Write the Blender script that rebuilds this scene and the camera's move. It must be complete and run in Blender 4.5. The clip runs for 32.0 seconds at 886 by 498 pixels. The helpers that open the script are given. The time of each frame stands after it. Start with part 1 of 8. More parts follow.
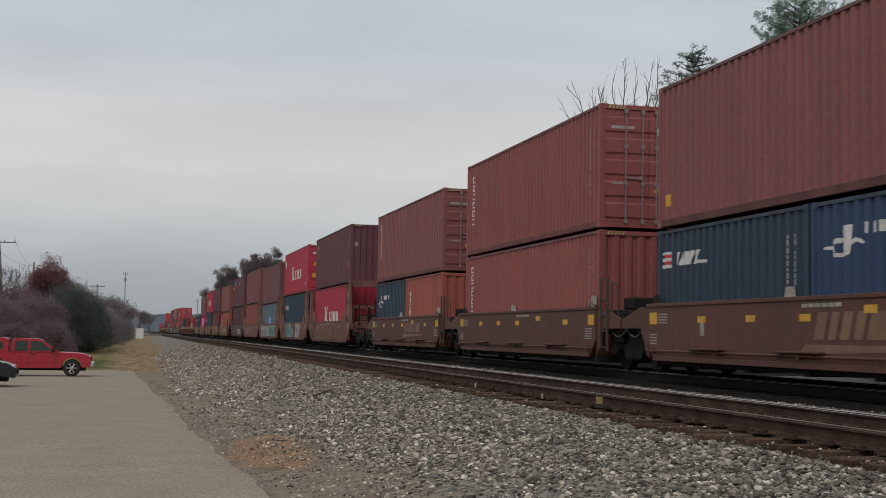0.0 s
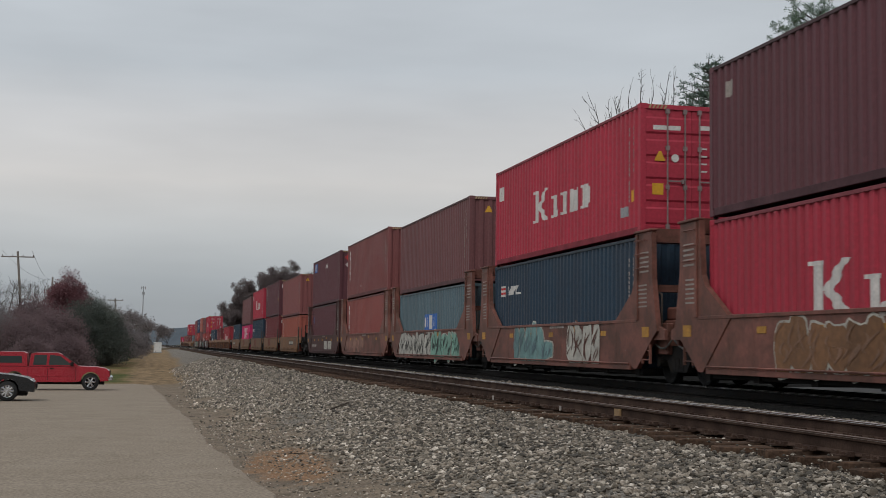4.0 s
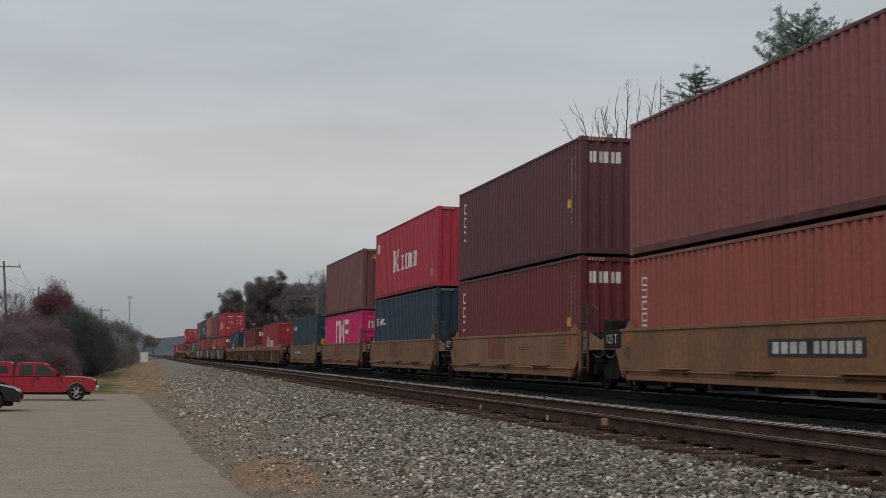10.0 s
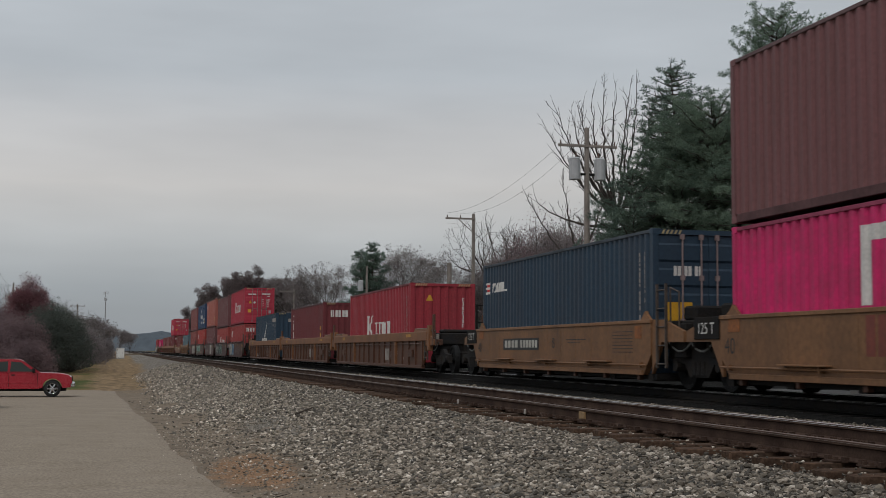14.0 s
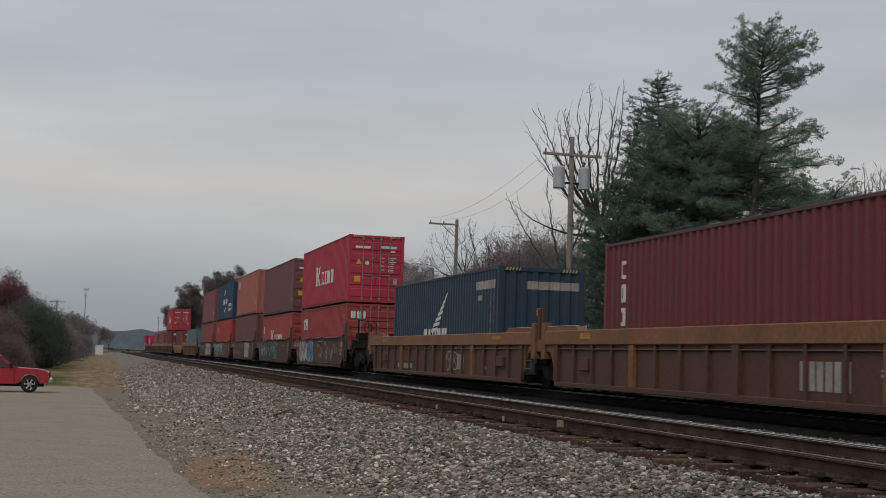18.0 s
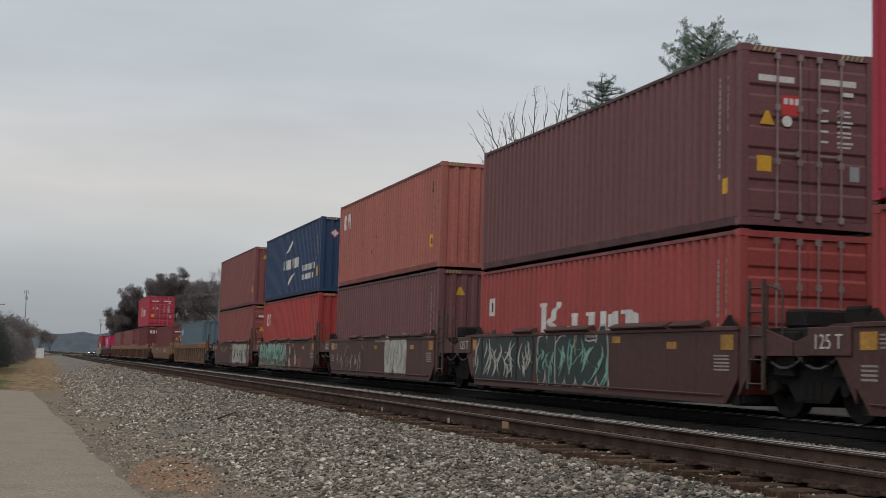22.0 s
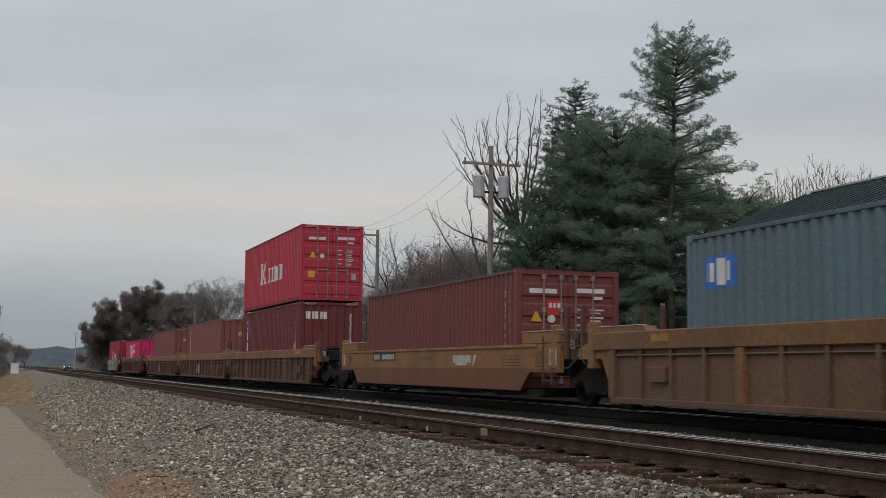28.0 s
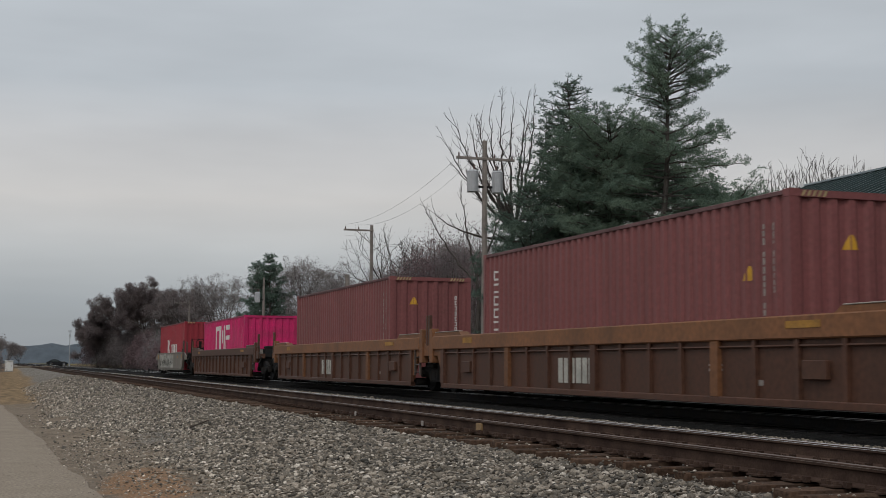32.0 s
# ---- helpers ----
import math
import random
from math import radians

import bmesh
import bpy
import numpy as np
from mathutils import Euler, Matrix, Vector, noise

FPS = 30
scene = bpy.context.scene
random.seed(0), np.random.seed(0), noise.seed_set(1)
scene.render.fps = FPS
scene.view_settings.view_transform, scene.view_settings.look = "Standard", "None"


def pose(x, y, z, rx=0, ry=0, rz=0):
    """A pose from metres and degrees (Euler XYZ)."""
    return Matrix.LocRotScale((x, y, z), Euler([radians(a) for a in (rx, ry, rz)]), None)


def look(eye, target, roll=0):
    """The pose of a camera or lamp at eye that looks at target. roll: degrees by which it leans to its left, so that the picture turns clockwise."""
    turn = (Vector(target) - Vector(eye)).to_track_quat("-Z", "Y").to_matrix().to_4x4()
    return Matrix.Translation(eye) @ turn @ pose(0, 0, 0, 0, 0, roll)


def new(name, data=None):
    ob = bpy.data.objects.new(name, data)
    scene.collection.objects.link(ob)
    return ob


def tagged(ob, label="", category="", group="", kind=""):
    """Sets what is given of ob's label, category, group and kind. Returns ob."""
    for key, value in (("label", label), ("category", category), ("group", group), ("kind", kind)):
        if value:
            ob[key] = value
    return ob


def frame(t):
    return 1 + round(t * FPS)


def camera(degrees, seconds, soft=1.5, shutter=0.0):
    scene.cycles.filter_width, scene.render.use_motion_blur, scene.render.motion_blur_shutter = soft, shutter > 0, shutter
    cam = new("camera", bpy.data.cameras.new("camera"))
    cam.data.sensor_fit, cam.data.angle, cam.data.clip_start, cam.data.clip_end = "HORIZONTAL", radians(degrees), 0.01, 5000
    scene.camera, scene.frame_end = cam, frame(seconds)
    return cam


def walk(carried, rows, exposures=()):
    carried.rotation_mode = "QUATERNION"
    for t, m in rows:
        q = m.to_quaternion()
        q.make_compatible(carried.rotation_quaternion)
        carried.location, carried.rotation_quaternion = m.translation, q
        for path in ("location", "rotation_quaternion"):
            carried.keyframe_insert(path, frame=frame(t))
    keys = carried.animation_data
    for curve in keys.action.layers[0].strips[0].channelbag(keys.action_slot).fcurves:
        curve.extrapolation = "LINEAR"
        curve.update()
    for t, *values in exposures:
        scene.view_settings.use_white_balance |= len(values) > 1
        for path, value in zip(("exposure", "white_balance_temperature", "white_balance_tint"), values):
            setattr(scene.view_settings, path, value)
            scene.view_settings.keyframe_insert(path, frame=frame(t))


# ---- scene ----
# ---- camera ----
cam = camera(37.93, 32.0, soft=0.8, shutter=0.15)
EYE = (0.0, 0.0, 0.81)
# seconds, yaw, pitch, roll
TURNS = [
    (0, -13.57, 3.84, -1.00),
    (0.5, -13.39, 3.84, -0.86),
    (1, -13.24, 3.80, -0.79),
    (1.5, -13.04, 3.79, -0.71),
    (2, -12.91, 3.93, -0.65),
    (2.5, -12.86, 4.02, -0.66),
    (4.5, -12.81, 4.67, -0.82),
    (5, -12.90, 4.94, -0.94),
    (5.5, -12.96, 4.86, -0.87),
    (6, -13.04, 4.83, -0.78),
    (6.5, -13.12, 4.80, -0.67),
    (7, -13.38, 4.94, -0.61),
    (7.5, -13.35, 4.89, -0.47),
    (8, -13.26, 4.92, -0.30),
    (8.5, -13.24, 4.91, -0.39),
    (9, -13.35, 4.94, -0.61),
    (9.5, -13.29, 4.82, -0.68),
    (10, -13.36, 4.81, -0.69),
    (10.5, -13.20, 4.87, -0.47),
    (11, -13.16, 5.15, -0.31),
    (11.5, -13.25, 5.46, -0.31),
    (12, -13.33, 5.74, -0.28),
    (12.5, -13.88, 5.54, -0.48),
    (13, -14.37, 4.79, -0.55),
    (13.5, -14.48, 4.50, -0.52),
    (14, -14.36, 4.57, -0.41),
    (14.5, -14.35, 4.76, -0.44),
    (16.5, -14.90, 4.94, -0.66),
    (17, -14.95, 4.89, -0.98),
    (17.5, -14.90, 4.78, -1.58),
    (18, -15.25, 4.82, -1.83),
    (18.5, -15.97, 5.00, -1.78),
    (19, -16.24, 4.98, -1.66),
    (19.5, -16.35, 4.92, -1.83),
    (20, -16.87, 4.78, -1.74),
    (20.5, -17.36, 4.63, -1.79),
    (21, -17.40, 4.55, -1.69),
    (21.5, -17.55, 4.53, -1.64),
    (22, -17.67, 4.98, -1.64),
    (22.5, -17.56, 5.08, -1.39),
    (23, -17.46, 5.04, -1.13),
    (23.5, -17.12, 5.25, -0.70),
    (24, -17.25, 5.44, -0.71),
    (24.5, -17.71, 5.62, -0.86),
    (25, -18.48, 5.37, -0.87),
    (25.5, -18.90, 5.00, -0.61),
    (26, -19.22, 5.08, -0.56),
    (26.5, -18.44, 5.08, -0.53),
    (28.5, -18.75, 5.37, -0.60),
    (29, -18.79, 5.23, -0.61),
    (29.5, -18.61, 5.18, -0.73),
    (30, -18.48, 5.27, -0.80),
    (30.5, -18.77, 5.30, -0.88),
    (31, -18.93, 5.10, -0.63),
    (31.5, -18.80, 5.11, -0.48),
    (32, -18.89, 5.12, -0.28),
]
walk(cam, [(t, pose(*EYE, 90 + p, r, y)) for t, y, p, r in TURNS],
     [(t, s, 6400, 11.1) for t, s in ((0, 0.10), (2.5, 0.08), (6, -0.04), (12, -0.09), (13, -0.14), (14, -0.11), (19.5, -0.13), (20.5, 0.05), (23, 0.08), (26, 0.08), (29, -0.02), (32, -0.02))])

# ---- world, sun ----
def build_world():
    w = bpy.data.worlds.new("overcast_sky")
    w.use_nodes = True
    scene.world = w
    n, l = w.node_tree.nodes, w.node_tree.links
    n.clear()
    out, bg = n.new("ShaderNodeOutputWorld"), n.new("ShaderNodeBackground")
    sky = n.new("ShaderNodeTexSky")
    sky.sky_type, sky.sun_disc = "NISHITA", False
    sky.sun_elevation, sky.sun_rotation = radians(32), radians(200)
    tc = n.new("ShaderNodeTexCoord")
    sep = n.new("ShaderNodeSeparateXYZ")
    ramp = n.new("ShaderNodeValToRGB")
    e = ramp.color_ramp.elements
    e[0].position, e[0].color = 0.0, (0.250, 0.272, 0.294, 1)
    e[1].position, e[1].color = 1.0, (0.62, 0.66, 0.70, 1)
    for pos, c in ((0.045, (0.285, 0.306, 0.324, 1)), (0.085, (0.395, 0.402, 0.400, 1)), (0.125, (0.505, 0.487, 0.462, 1)), (0.17, (0.478, 0.476, 0.467, 1)), (0.21, (0.442, 0.467, 0.480, 1)), (0.34, (0.447, 0.477, 0.494, 1))):
        x = e.new(pos)
        x.color = c
    mp = n.new("ShaderNodeMapping")
    mp.inputs["Scale"].default_value = (2.2, 2.2, 11.0)
    mp.inputs["Rotation"].default_value = (0.12, -0.16, 0)
    noi = n.new("ShaderNodeTexNoise")
    noi.inputs["Scale"].default_value, noi.inputs["Detail"].default_value, noi.inputs["Roughness"].default_value = 1.3, 4.0, 0.5
    cr = n.new("ShaderNodeMapRange")
    cr.inputs["From Min"].default_value, cr.inputs["From Max"].default_value = 0.3, 0.7
    cr.inputs["To Min"].default_value, cr.inputs["To Max"].default_value = 0.89, 1.11
    mul = n.new("ShaderNodeMix")
    mul.data_type, mul.blend_type = "RGBA", "MULTIPLY"
    mul.inputs["Factor"].default_value = 1.0
    add = n.new("ShaderNodeMix")
    add.data_type, add.blend_type = "RGBA", "ADD"
    add.inputs["Factor"].default_value = 0.006
    # the cloud is a little thicker towards the east
    east = n.new("ShaderNodeMapRange")
    east.inputs["From Min"].default_value, east.inputs["From Max"].default_value = 0.2, 0.9
    east.inputs["To Min"].default_value, east.inputs["To Max"].default_value = 1.0, 0.78
    dim = n.new("ShaderNodeMath")
    dim.operation = "MULTIPLY"
    l.new(sep.outputs["X"], east.inputs["Value"])
    l.new(east.outputs[0], dim.inputs[0])
    l.new(cr.outputs[0], dim.inputs[1])
    l.new(tc.outputs["Generated"], sep.inputs[0])
    l.new(sep.outputs["Z"], ramp.inputs[0])
    l.new(tc.outputs["Generated"], mp.inputs[0])
    l.new(mp.outputs[0], noi.inputs["Vector"])
    l.new(noi.outputs["Fac"], cr.inputs["Value"])
    l.new(ramp.outputs[0], mul.inputs[6])
    l.new(dim.outputs[0], mul.inputs[7])
    l.new(mul.outputs[2], add.inputs[6])
    l.new(sky.outputs[0], add.inputs[7])
    l.new(add.outputs[2], bg.inputs[0])
    bg.inputs[1].default_value = 1.14
    l.new(bg.outputs[0], out.inputs[0])


build_world()
sun = new("sun", bpy.data.lights.new("sun", "SUN"))
sun.data.energy, sun.data.angle, sun.data.color = 0.95, radians(25), (1.0, 0.95, 0.88)
sun.matrix_basis = look((0, 0, 50), (27, 38, 0))
scene.view_settings.exposure = 0.0


# ---- materials ----
MATS = {}


def mat(name, base, rough=0.6, metal=0.0, var=0.25, scale=3.0, fine=40.0, bump=0.15, second=None, streak=False, spread=0.5, coords="Object", spec=0.5):
    """A painted or mineral surface: base colour, broad stains towards second, fine grain and relief."""
    if name in MATS:
        return MATS[name]
    m = bpy.data.materials.new(name)
    m.use_nodes = True
    n, l = m.node_tree.nodes, m.node_tree.links
    b = n["Principled BSDF"]
    tc = n.new("ShaderNodeTexCoord")
    mp = n.new("ShaderNodeMapping")
    l.new(tc.outputs[coords], mp.inputs[0])
    if streak:
        mp.inputs["Scale"].default_value = (1, 1, 0.22)
    big, small = n.new("ShaderNodeTexNoise"), n.new("ShaderNodeTexNoise")
    big.inputs["Scale"].default_value, big.inputs["Detail"].default_value = scale, 5.0
    small.inputs["Scale"].default_value, small.inputs["Detail"].default_value = fine, 4.0
    l.new(mp.outputs[0], big.inputs["Vector"])
    l.new(tc.outputs[coords], small.inputs["Vector"])
    oi = n.new("ShaderNodeObjectInfo")
    ramp = n.new("ShaderNodeMapRange")
    ramp.inputs["From Min"].default_value, ramp.inputs["From Max"].default_value = 0.5 - spread * 0.35, 0.5 + spread * 0.35
    l.new(big.outputs["Fac"], ramp.inputs["Value"])
    mix = n.new("ShaderNodeMix")
    mix.data_type = "RGBA"
    sec = second or tuple(c * (1 - var) for c in base)
    mix.inputs[6].default_value, mix.inputs[7].default_value = (*base, 1), (*sec, 1)
    l.new(ramp.outputs[0], mix.inputs[0])
    gr = n.new("ShaderNodeMapRange")
    gr.inputs["From Min"].default_value, gr.inputs["From Max"].default_value = 0.3, 0.7
    gr.inputs["To Min"].default_value, gr.inputs["To Max"].default_value = 1 - var * 0.7, 1 + var * 0.5
    l.new(small.outputs["Fac"], gr.inputs["Value"])
    rnd = n.new("ShaderNodeMapRange")
    rnd.inputs["To Min"].default_value, rnd.inputs["To Max"].default_value = 1 - var * 0.35, 1 + var * 0.35
    l.new(oi.outputs["Random"], rnd.inputs["Value"])
    mm = n.new("ShaderNodeMath")
    mm.operation = "MULTIPLY"
    l.new(gr.outputs[0], mm.inputs[0])
    l.new(rnd.outputs[0], mm.inputs[1])
    mul = n.new("ShaderNodeMix")
    mul.data_type, mul.blend_type = "RGBA", "MULTIPLY"
    mul.inputs[0].default_value = 1.0
    l.new(mix.outputs[2], mul.inputs[6])
    l.new(mm.outputs[0], mul.inputs[7])
    l.new(mul.outputs[2], b.inputs["Base Color"])
    rr = n.new("ShaderNodeMapRange")
    rr.inputs["To Min"].default_value, rr.inputs["To Max"].default_value = max(rough - 0.12, 0.03), min(rough + 0.12, 1)
    l.new(small.outputs["Fac"], rr.inputs["Value"])
    l.new(rr.outputs[0], b.inputs["Roughness"])
    b.inputs["Metallic"].default_value = metal
    b.inputs["Specular IOR Level"].default_value = spec
    if bump:
        bp = n.new("ShaderNodeBump")
        bp.inputs["Strength"].default_value, bp.inputs["Distance"].default_value = bump, 0.02
        l.new(small.outputs["Fac"], bp.inputs["Height"])
        l.new(bp.outputs[0], b.inputs["Normal"])
    MATS[name] = m
    return m


def plain(name, base, rough=0.5, metal=0.0, emit=0.0, glass=False, alpha=1.0):
    if name in MATS:
        return MATS[name]
    m = bpy.data.materials.new(name)
    m.use_nodes = True
    b = m.node_tree.nodes["Principled BSDF"]
    b.inputs["Base Color"].default_value = (*base, 1)
    b.inputs["Roughness"].default_value, b.inputs["Metallic"].default_value = rough, metal
    if emit:
        b.inputs["Emission Color"].default_value = (*base, 1)
        b.inputs["Emission Strength"].default_value = emit
    if glass:
        b.inputs["Transmission Weight"].default_value, b.inputs["IOR"].default_value = 1.0, 1.45
    MATS[name] = m
    return m


PAINTS = {}


def paint(name, c):
    """Weathered steel paint with upright streaks of grime; car sills are dirtier than the boxes."""
    PAINTS[name[6:]] = c
    sill = "sill" in name or "chord" in name
    k, dirt = (0.42, (0.034, 0.022, 0.016)) if sill else (0.70, (0.016, 0.010, 0.008))
    patchy = "pink" in name
    return mat(name, c, rough=0.55, var=0.34 if sill else 0.22, scale=1.5 if patchy else 0.9 if sill else 1.1, fine=11.0 if sill else 14.0, bump=0.05, second=tuple(a * k + b for a, b in zip(c, dirt)), streak=not patchy, spread=0.32 if patchy else 0.75, spec=0.2 if sill else 0.28)


P = {
    "brown": paint("paint_brown", (0.230, 0.078, 0.076)),
    "red_brown": paint("paint_red_brown", (0.278, 0.080, 0.071)),
    "maroon": paint("paint_maroon", (0.124, 0.044, 0.055)),
    "dark_brown": paint("paint_dark_brown", (0.168, 0.070, 0.073)),
    "wine": paint("paint_wine", (0.150, 0.028, 0.034)),
    "red": paint("paint_red", (0.425, 0.034, 0.062)),
    "deep_red": paint("paint_deep_red", (0.315, 0.029, 0.044)),
    "brick_red": paint("paint_brick_red", (0.340, 0.064, 0.058)),
    "orange": paint("paint_orange", (0.392, 0.126, 0.100)),
    "rust_orange": paint("paint_rust_orange", (0.345, 0.094, 0.067)),
    "red_oxide": paint("paint_red_oxide", (0.315, 0.046, 0.046)),
    "oxblood": paint("paint_oxblood", (0.168, 0.046, 0.044)),
    "sill_tan": paint("paint_sill_tan", (0.200, 0.088, 0.037)),
    "pink": paint("paint_pink", (0.560, 0.020, 0.130)),
    "navy": paint("paint_navy", (0.019, 0.046, 0.076)),
    "blue": paint("paint_blue", (0.020, 0.053, 0.120)),
    "signal_red": paint("paint_signal_red", (0.365, 0.048, 0.042)),
    "teal": paint("paint_teal", (0.115, 0.178, 0.207)),
    "sill_brown": paint("paint_sill_brown", (0.120, 0.046, 0.035)),
    "sill_wine": paint("paint_sill_wine", (0.092, 0.040, 0.039)),
    "sill_pink": paint("paint_sill_pink", (0.205, 0.084, 0.065)),
    "sill_maroon": paint("paint_sill_maroon", (0.066, 0.024, 0.025)),
    "sill_ochre": paint("paint_sill_ochre", (0.245, 0.122, 0.058)),
    "sill_yellow": paint("paint_sill_yellow", (0.240, 0.122, 0.052)),
    "sill_umber": paint("paint_sill_umber", (0.185, 0.074, 0.036)),
    "sill_amber": paint("paint_sill_amber", (0.335, 0.155, 0.058)),
    "sill_drab": paint("paint_sill_drab", (0.165, 0.096, 0.060)),
    "sill_rust": paint("paint_sill_rust", (0.100, 0.045, 0.029)),
    "chord_ochre": paint("paint_chord_ochre", (0.240, 0.104, 0.046)),
    "sill_grey": paint("paint_sill_grey", (0.241, 0.218, 0.185)),
}
# worn rails of the boxes: paint rubbed and greyed
WORN = {k: (mat(k + "_lower_rail", tuple(0.60 * a + 0.024 for a in c), rough=0.7, var=0.35, scale=1.5, fine=12, spec=0.13), mat(k + "_upper_rail", tuple(0.50 * a + 0.062 for a in c), rough=0.7, var=0.35, scale=1.5, fine=12, spec=0.13)) for k, c in PAINTS.items()}
M_DARK = mat("grimy_steel", (0.019, 0.019, 0.020), rough=0.85, var=0.5, scale=4, fine=30, spec=0.10, second=(0.024, 0.020, 0.017))
M_STEEL = mat("worn_steel", (0.62, 0.61, 0.60), rough=0.42, metal=0.6, var=0.2, scale=5, fine=60, bump=0.05)
M_RAIL = mat("rusty_rail", (0.082, 0.053, 0.040), rough=0.85, var=0.35, scale=2.5, fine=45, second=(0.040, 0.025, 0.020), spec=0.06)
M_RAILTOP = mat("dull_rail_top", (0.15, 0.115, 0.095), rough=0.55, var=0.3, scale=3, fine=50, bump=0.05, spec=0.25)
M_TIE = mat("creosoted_wood", (0.046, 0.034, 0.027), rough=0.95, var=0.6, scale=3, fine=25, bump=0.6, second=(0.112, 0.066, 0.042), spec=0.08)
M_WHITE = mat("white_marking", (0.62, 0.60, 0.57), rough=0.6, var=0.2, scale=2, fine=20, bump=0)
M_GREYMARK = mat("faded_marking", (0.34, 0.30, 0.27), rough=0.7, var=0.3, scale=2, fine=20, bump=0)
M_REFLECT = mat("faded_reflector", (0.46, 0.225, 0.03), rough=0.6, var=0.4, scale=3, fine=25, bump=0)
M_YELLOW = mat("yellow_marking", (0.62, 0.33, 0.02), rough=0.5, var=0.2, scale=4, fine=20, bump=0)
M_HEIGHT = mat("faded_height_stripe", (0.42, 0.33, 0.16), rough=0.6, var=0.3, scale=4, fine=20, bump=0)
M_BLUEMARK = mat("blue_marking", (0.03, 0.13, 0.42), rough=0.5, var=0.15, scale=3, fine=20, bump=0)
M_BLACK = mat("black_marking", (0.016, 0.015, 0.016), rough=0.6, var=0.3, scale=3, fine=20, bump=0)
M_REDMARK = mat("red_marking", (0.50, 0.03, 0.03), rough=0.5, var=0.15, scale=3, fine=20, bump=0)
M_MINT = mat("mint_spray_paint", (0.22, 0.42, 0.33), rough=0.6, var=0.3, scale=3, fine=20, bump=0)
M_BAR = mat("worn_locking_bar", (0.27, 0.20, 0.195), rough=0.6, metal=0.2, var=0.3, scale=4, fine=30, bump=0.03)
M_GALV = mat("galvanised_steel", (0.36, 0.37, 0.38), rough=0.5, metal=0.5, var=0.2, scale=5, fine=30, bump=0.03)


# ---- mesh helpers ----
class MB:
    """Collects points and faces of one mesh."""

    def __init__(self):
        self.v, self.f = [], []

    def box(self, x0, x1, y0, y1, z0, z1, c=0.0):
        if c <= 0:
            o = len(self.v)
            self.v += [(x0, y0, z0), (x1, y0, z0), (x1, y1, z0), (x0, y1, z0), (x0, y0, z1), (x1, y0, z1), (x1, y1, z1), (x0, y1, z1)]
            self.f += [tuple(o + i for i in q) for q in ((3, 2, 1, 0), (4, 5, 6, 7), (0, 1, 5, 4), (1, 2, 6, 5), (2, 3, 7, 6), (3, 0, 4, 7))]
            return self
        bm = bmesh.new()
        bmesh.ops.create_cube(bm, size=1, matrix=Matrix.LocRotScale(((x0 + x1) / 2, (y0 + y1) / 2, (z0 + z1) / 2), None, (x1 - x0, y1 - y0, z1 - z0)))
        bmesh.ops.bevel(bm, geom=bm.edges[:], offset=c, segments=1, affect="EDGES")
        return self.take(bm)

    def take(self, bm):
        o = len(self.v)
        bm.verts.index_update()
        self.v += [tuple(v.co) for v in bm.verts]
        self.f += [tuple(o + v.index for v in f.verts) for f in bm.faces]
        bm.free()
        return self

    def prism(self, pts, a0, a1, axis=1):
        """Extrudes a closed outline (two coordinates) along an axis."""
        o, n = len(self.v), len(pts)
        for a in (a0, a1):
            for p, q in pts:
                self.v.append((a, p, q) if axis == 0 else (p, a, q) if axis == 1 else (p, q, a))
        self.f += [(o + i, o + (i + 1) % n, o + n + (i + 1) % n, o + n + i) for i in range(n)]
        self.f += [tuple(o + n - 1 - i for i in range(n)), tuple(o + n + i for i in range(n))]
        return self

    def tube(self, a, b, r0, r1=None, n=8, cap=True):
        r1 = r0 if r1 is None else r1
        a, b = Vector(a), Vector(b)
        d = (b - a).normalized()
        u = d.orthogonal().normalized()
        w = d.cross(u)
        o = len(self.v)
        for p, r in ((a, r0), (b, r1)):
            for i in range(n):
                t = 2 * math.pi * i / n
                self.v.append(tuple(p + u * (r * math.cos(t)) + w * (r * math.sin(t))))
        self.f += [(o + i, o + (i + 1) % n, o + n + (i + 1) % n, o + n + i) for i in range(n)]
        if cap:
            self.f += [tuple(o + n - 1 - i for i in range(n)), tuple(o + n + i for i in range(n))]
        return self

    def sweep(self, pts, r, n=5):
        """One tube along a row of points."""
        o = len(self.v)
        pts = [Vector(p) for p in pts]
        for i, p in enumerate(pts):
            d = (pts[min(i + 1, len(pts) - 1)] - pts[max(i - 1, 0)]).normalized()
            u = d.cross(Vector((0.31, 0.17, 0.93))).normalized()
            w = d.cross(u)
            self.v += [tuple(p + u * (r * math.cos(6.2832 * k / n)) + w * (r * math.sin(6.2832 * k / n))) for k in range(n)]
        self.f += [(o + i * n + k, o + i * n + (k + 1) % n, o + (i + 1) * n + (k + 1) % n, o + (i + 1) * n + k) for i in range(len(pts) - 1) for k in range(n)]
        return self

    def mesh(self, name, smooth=False):
        me = bpy.data.meshes.new(name)
        me.from_pydata(self.v, [], self.f)
        if smooth:
            me.polygons.foreach_set("use_smooth", [True] * len(me.polygons))
        me.update()
        return me


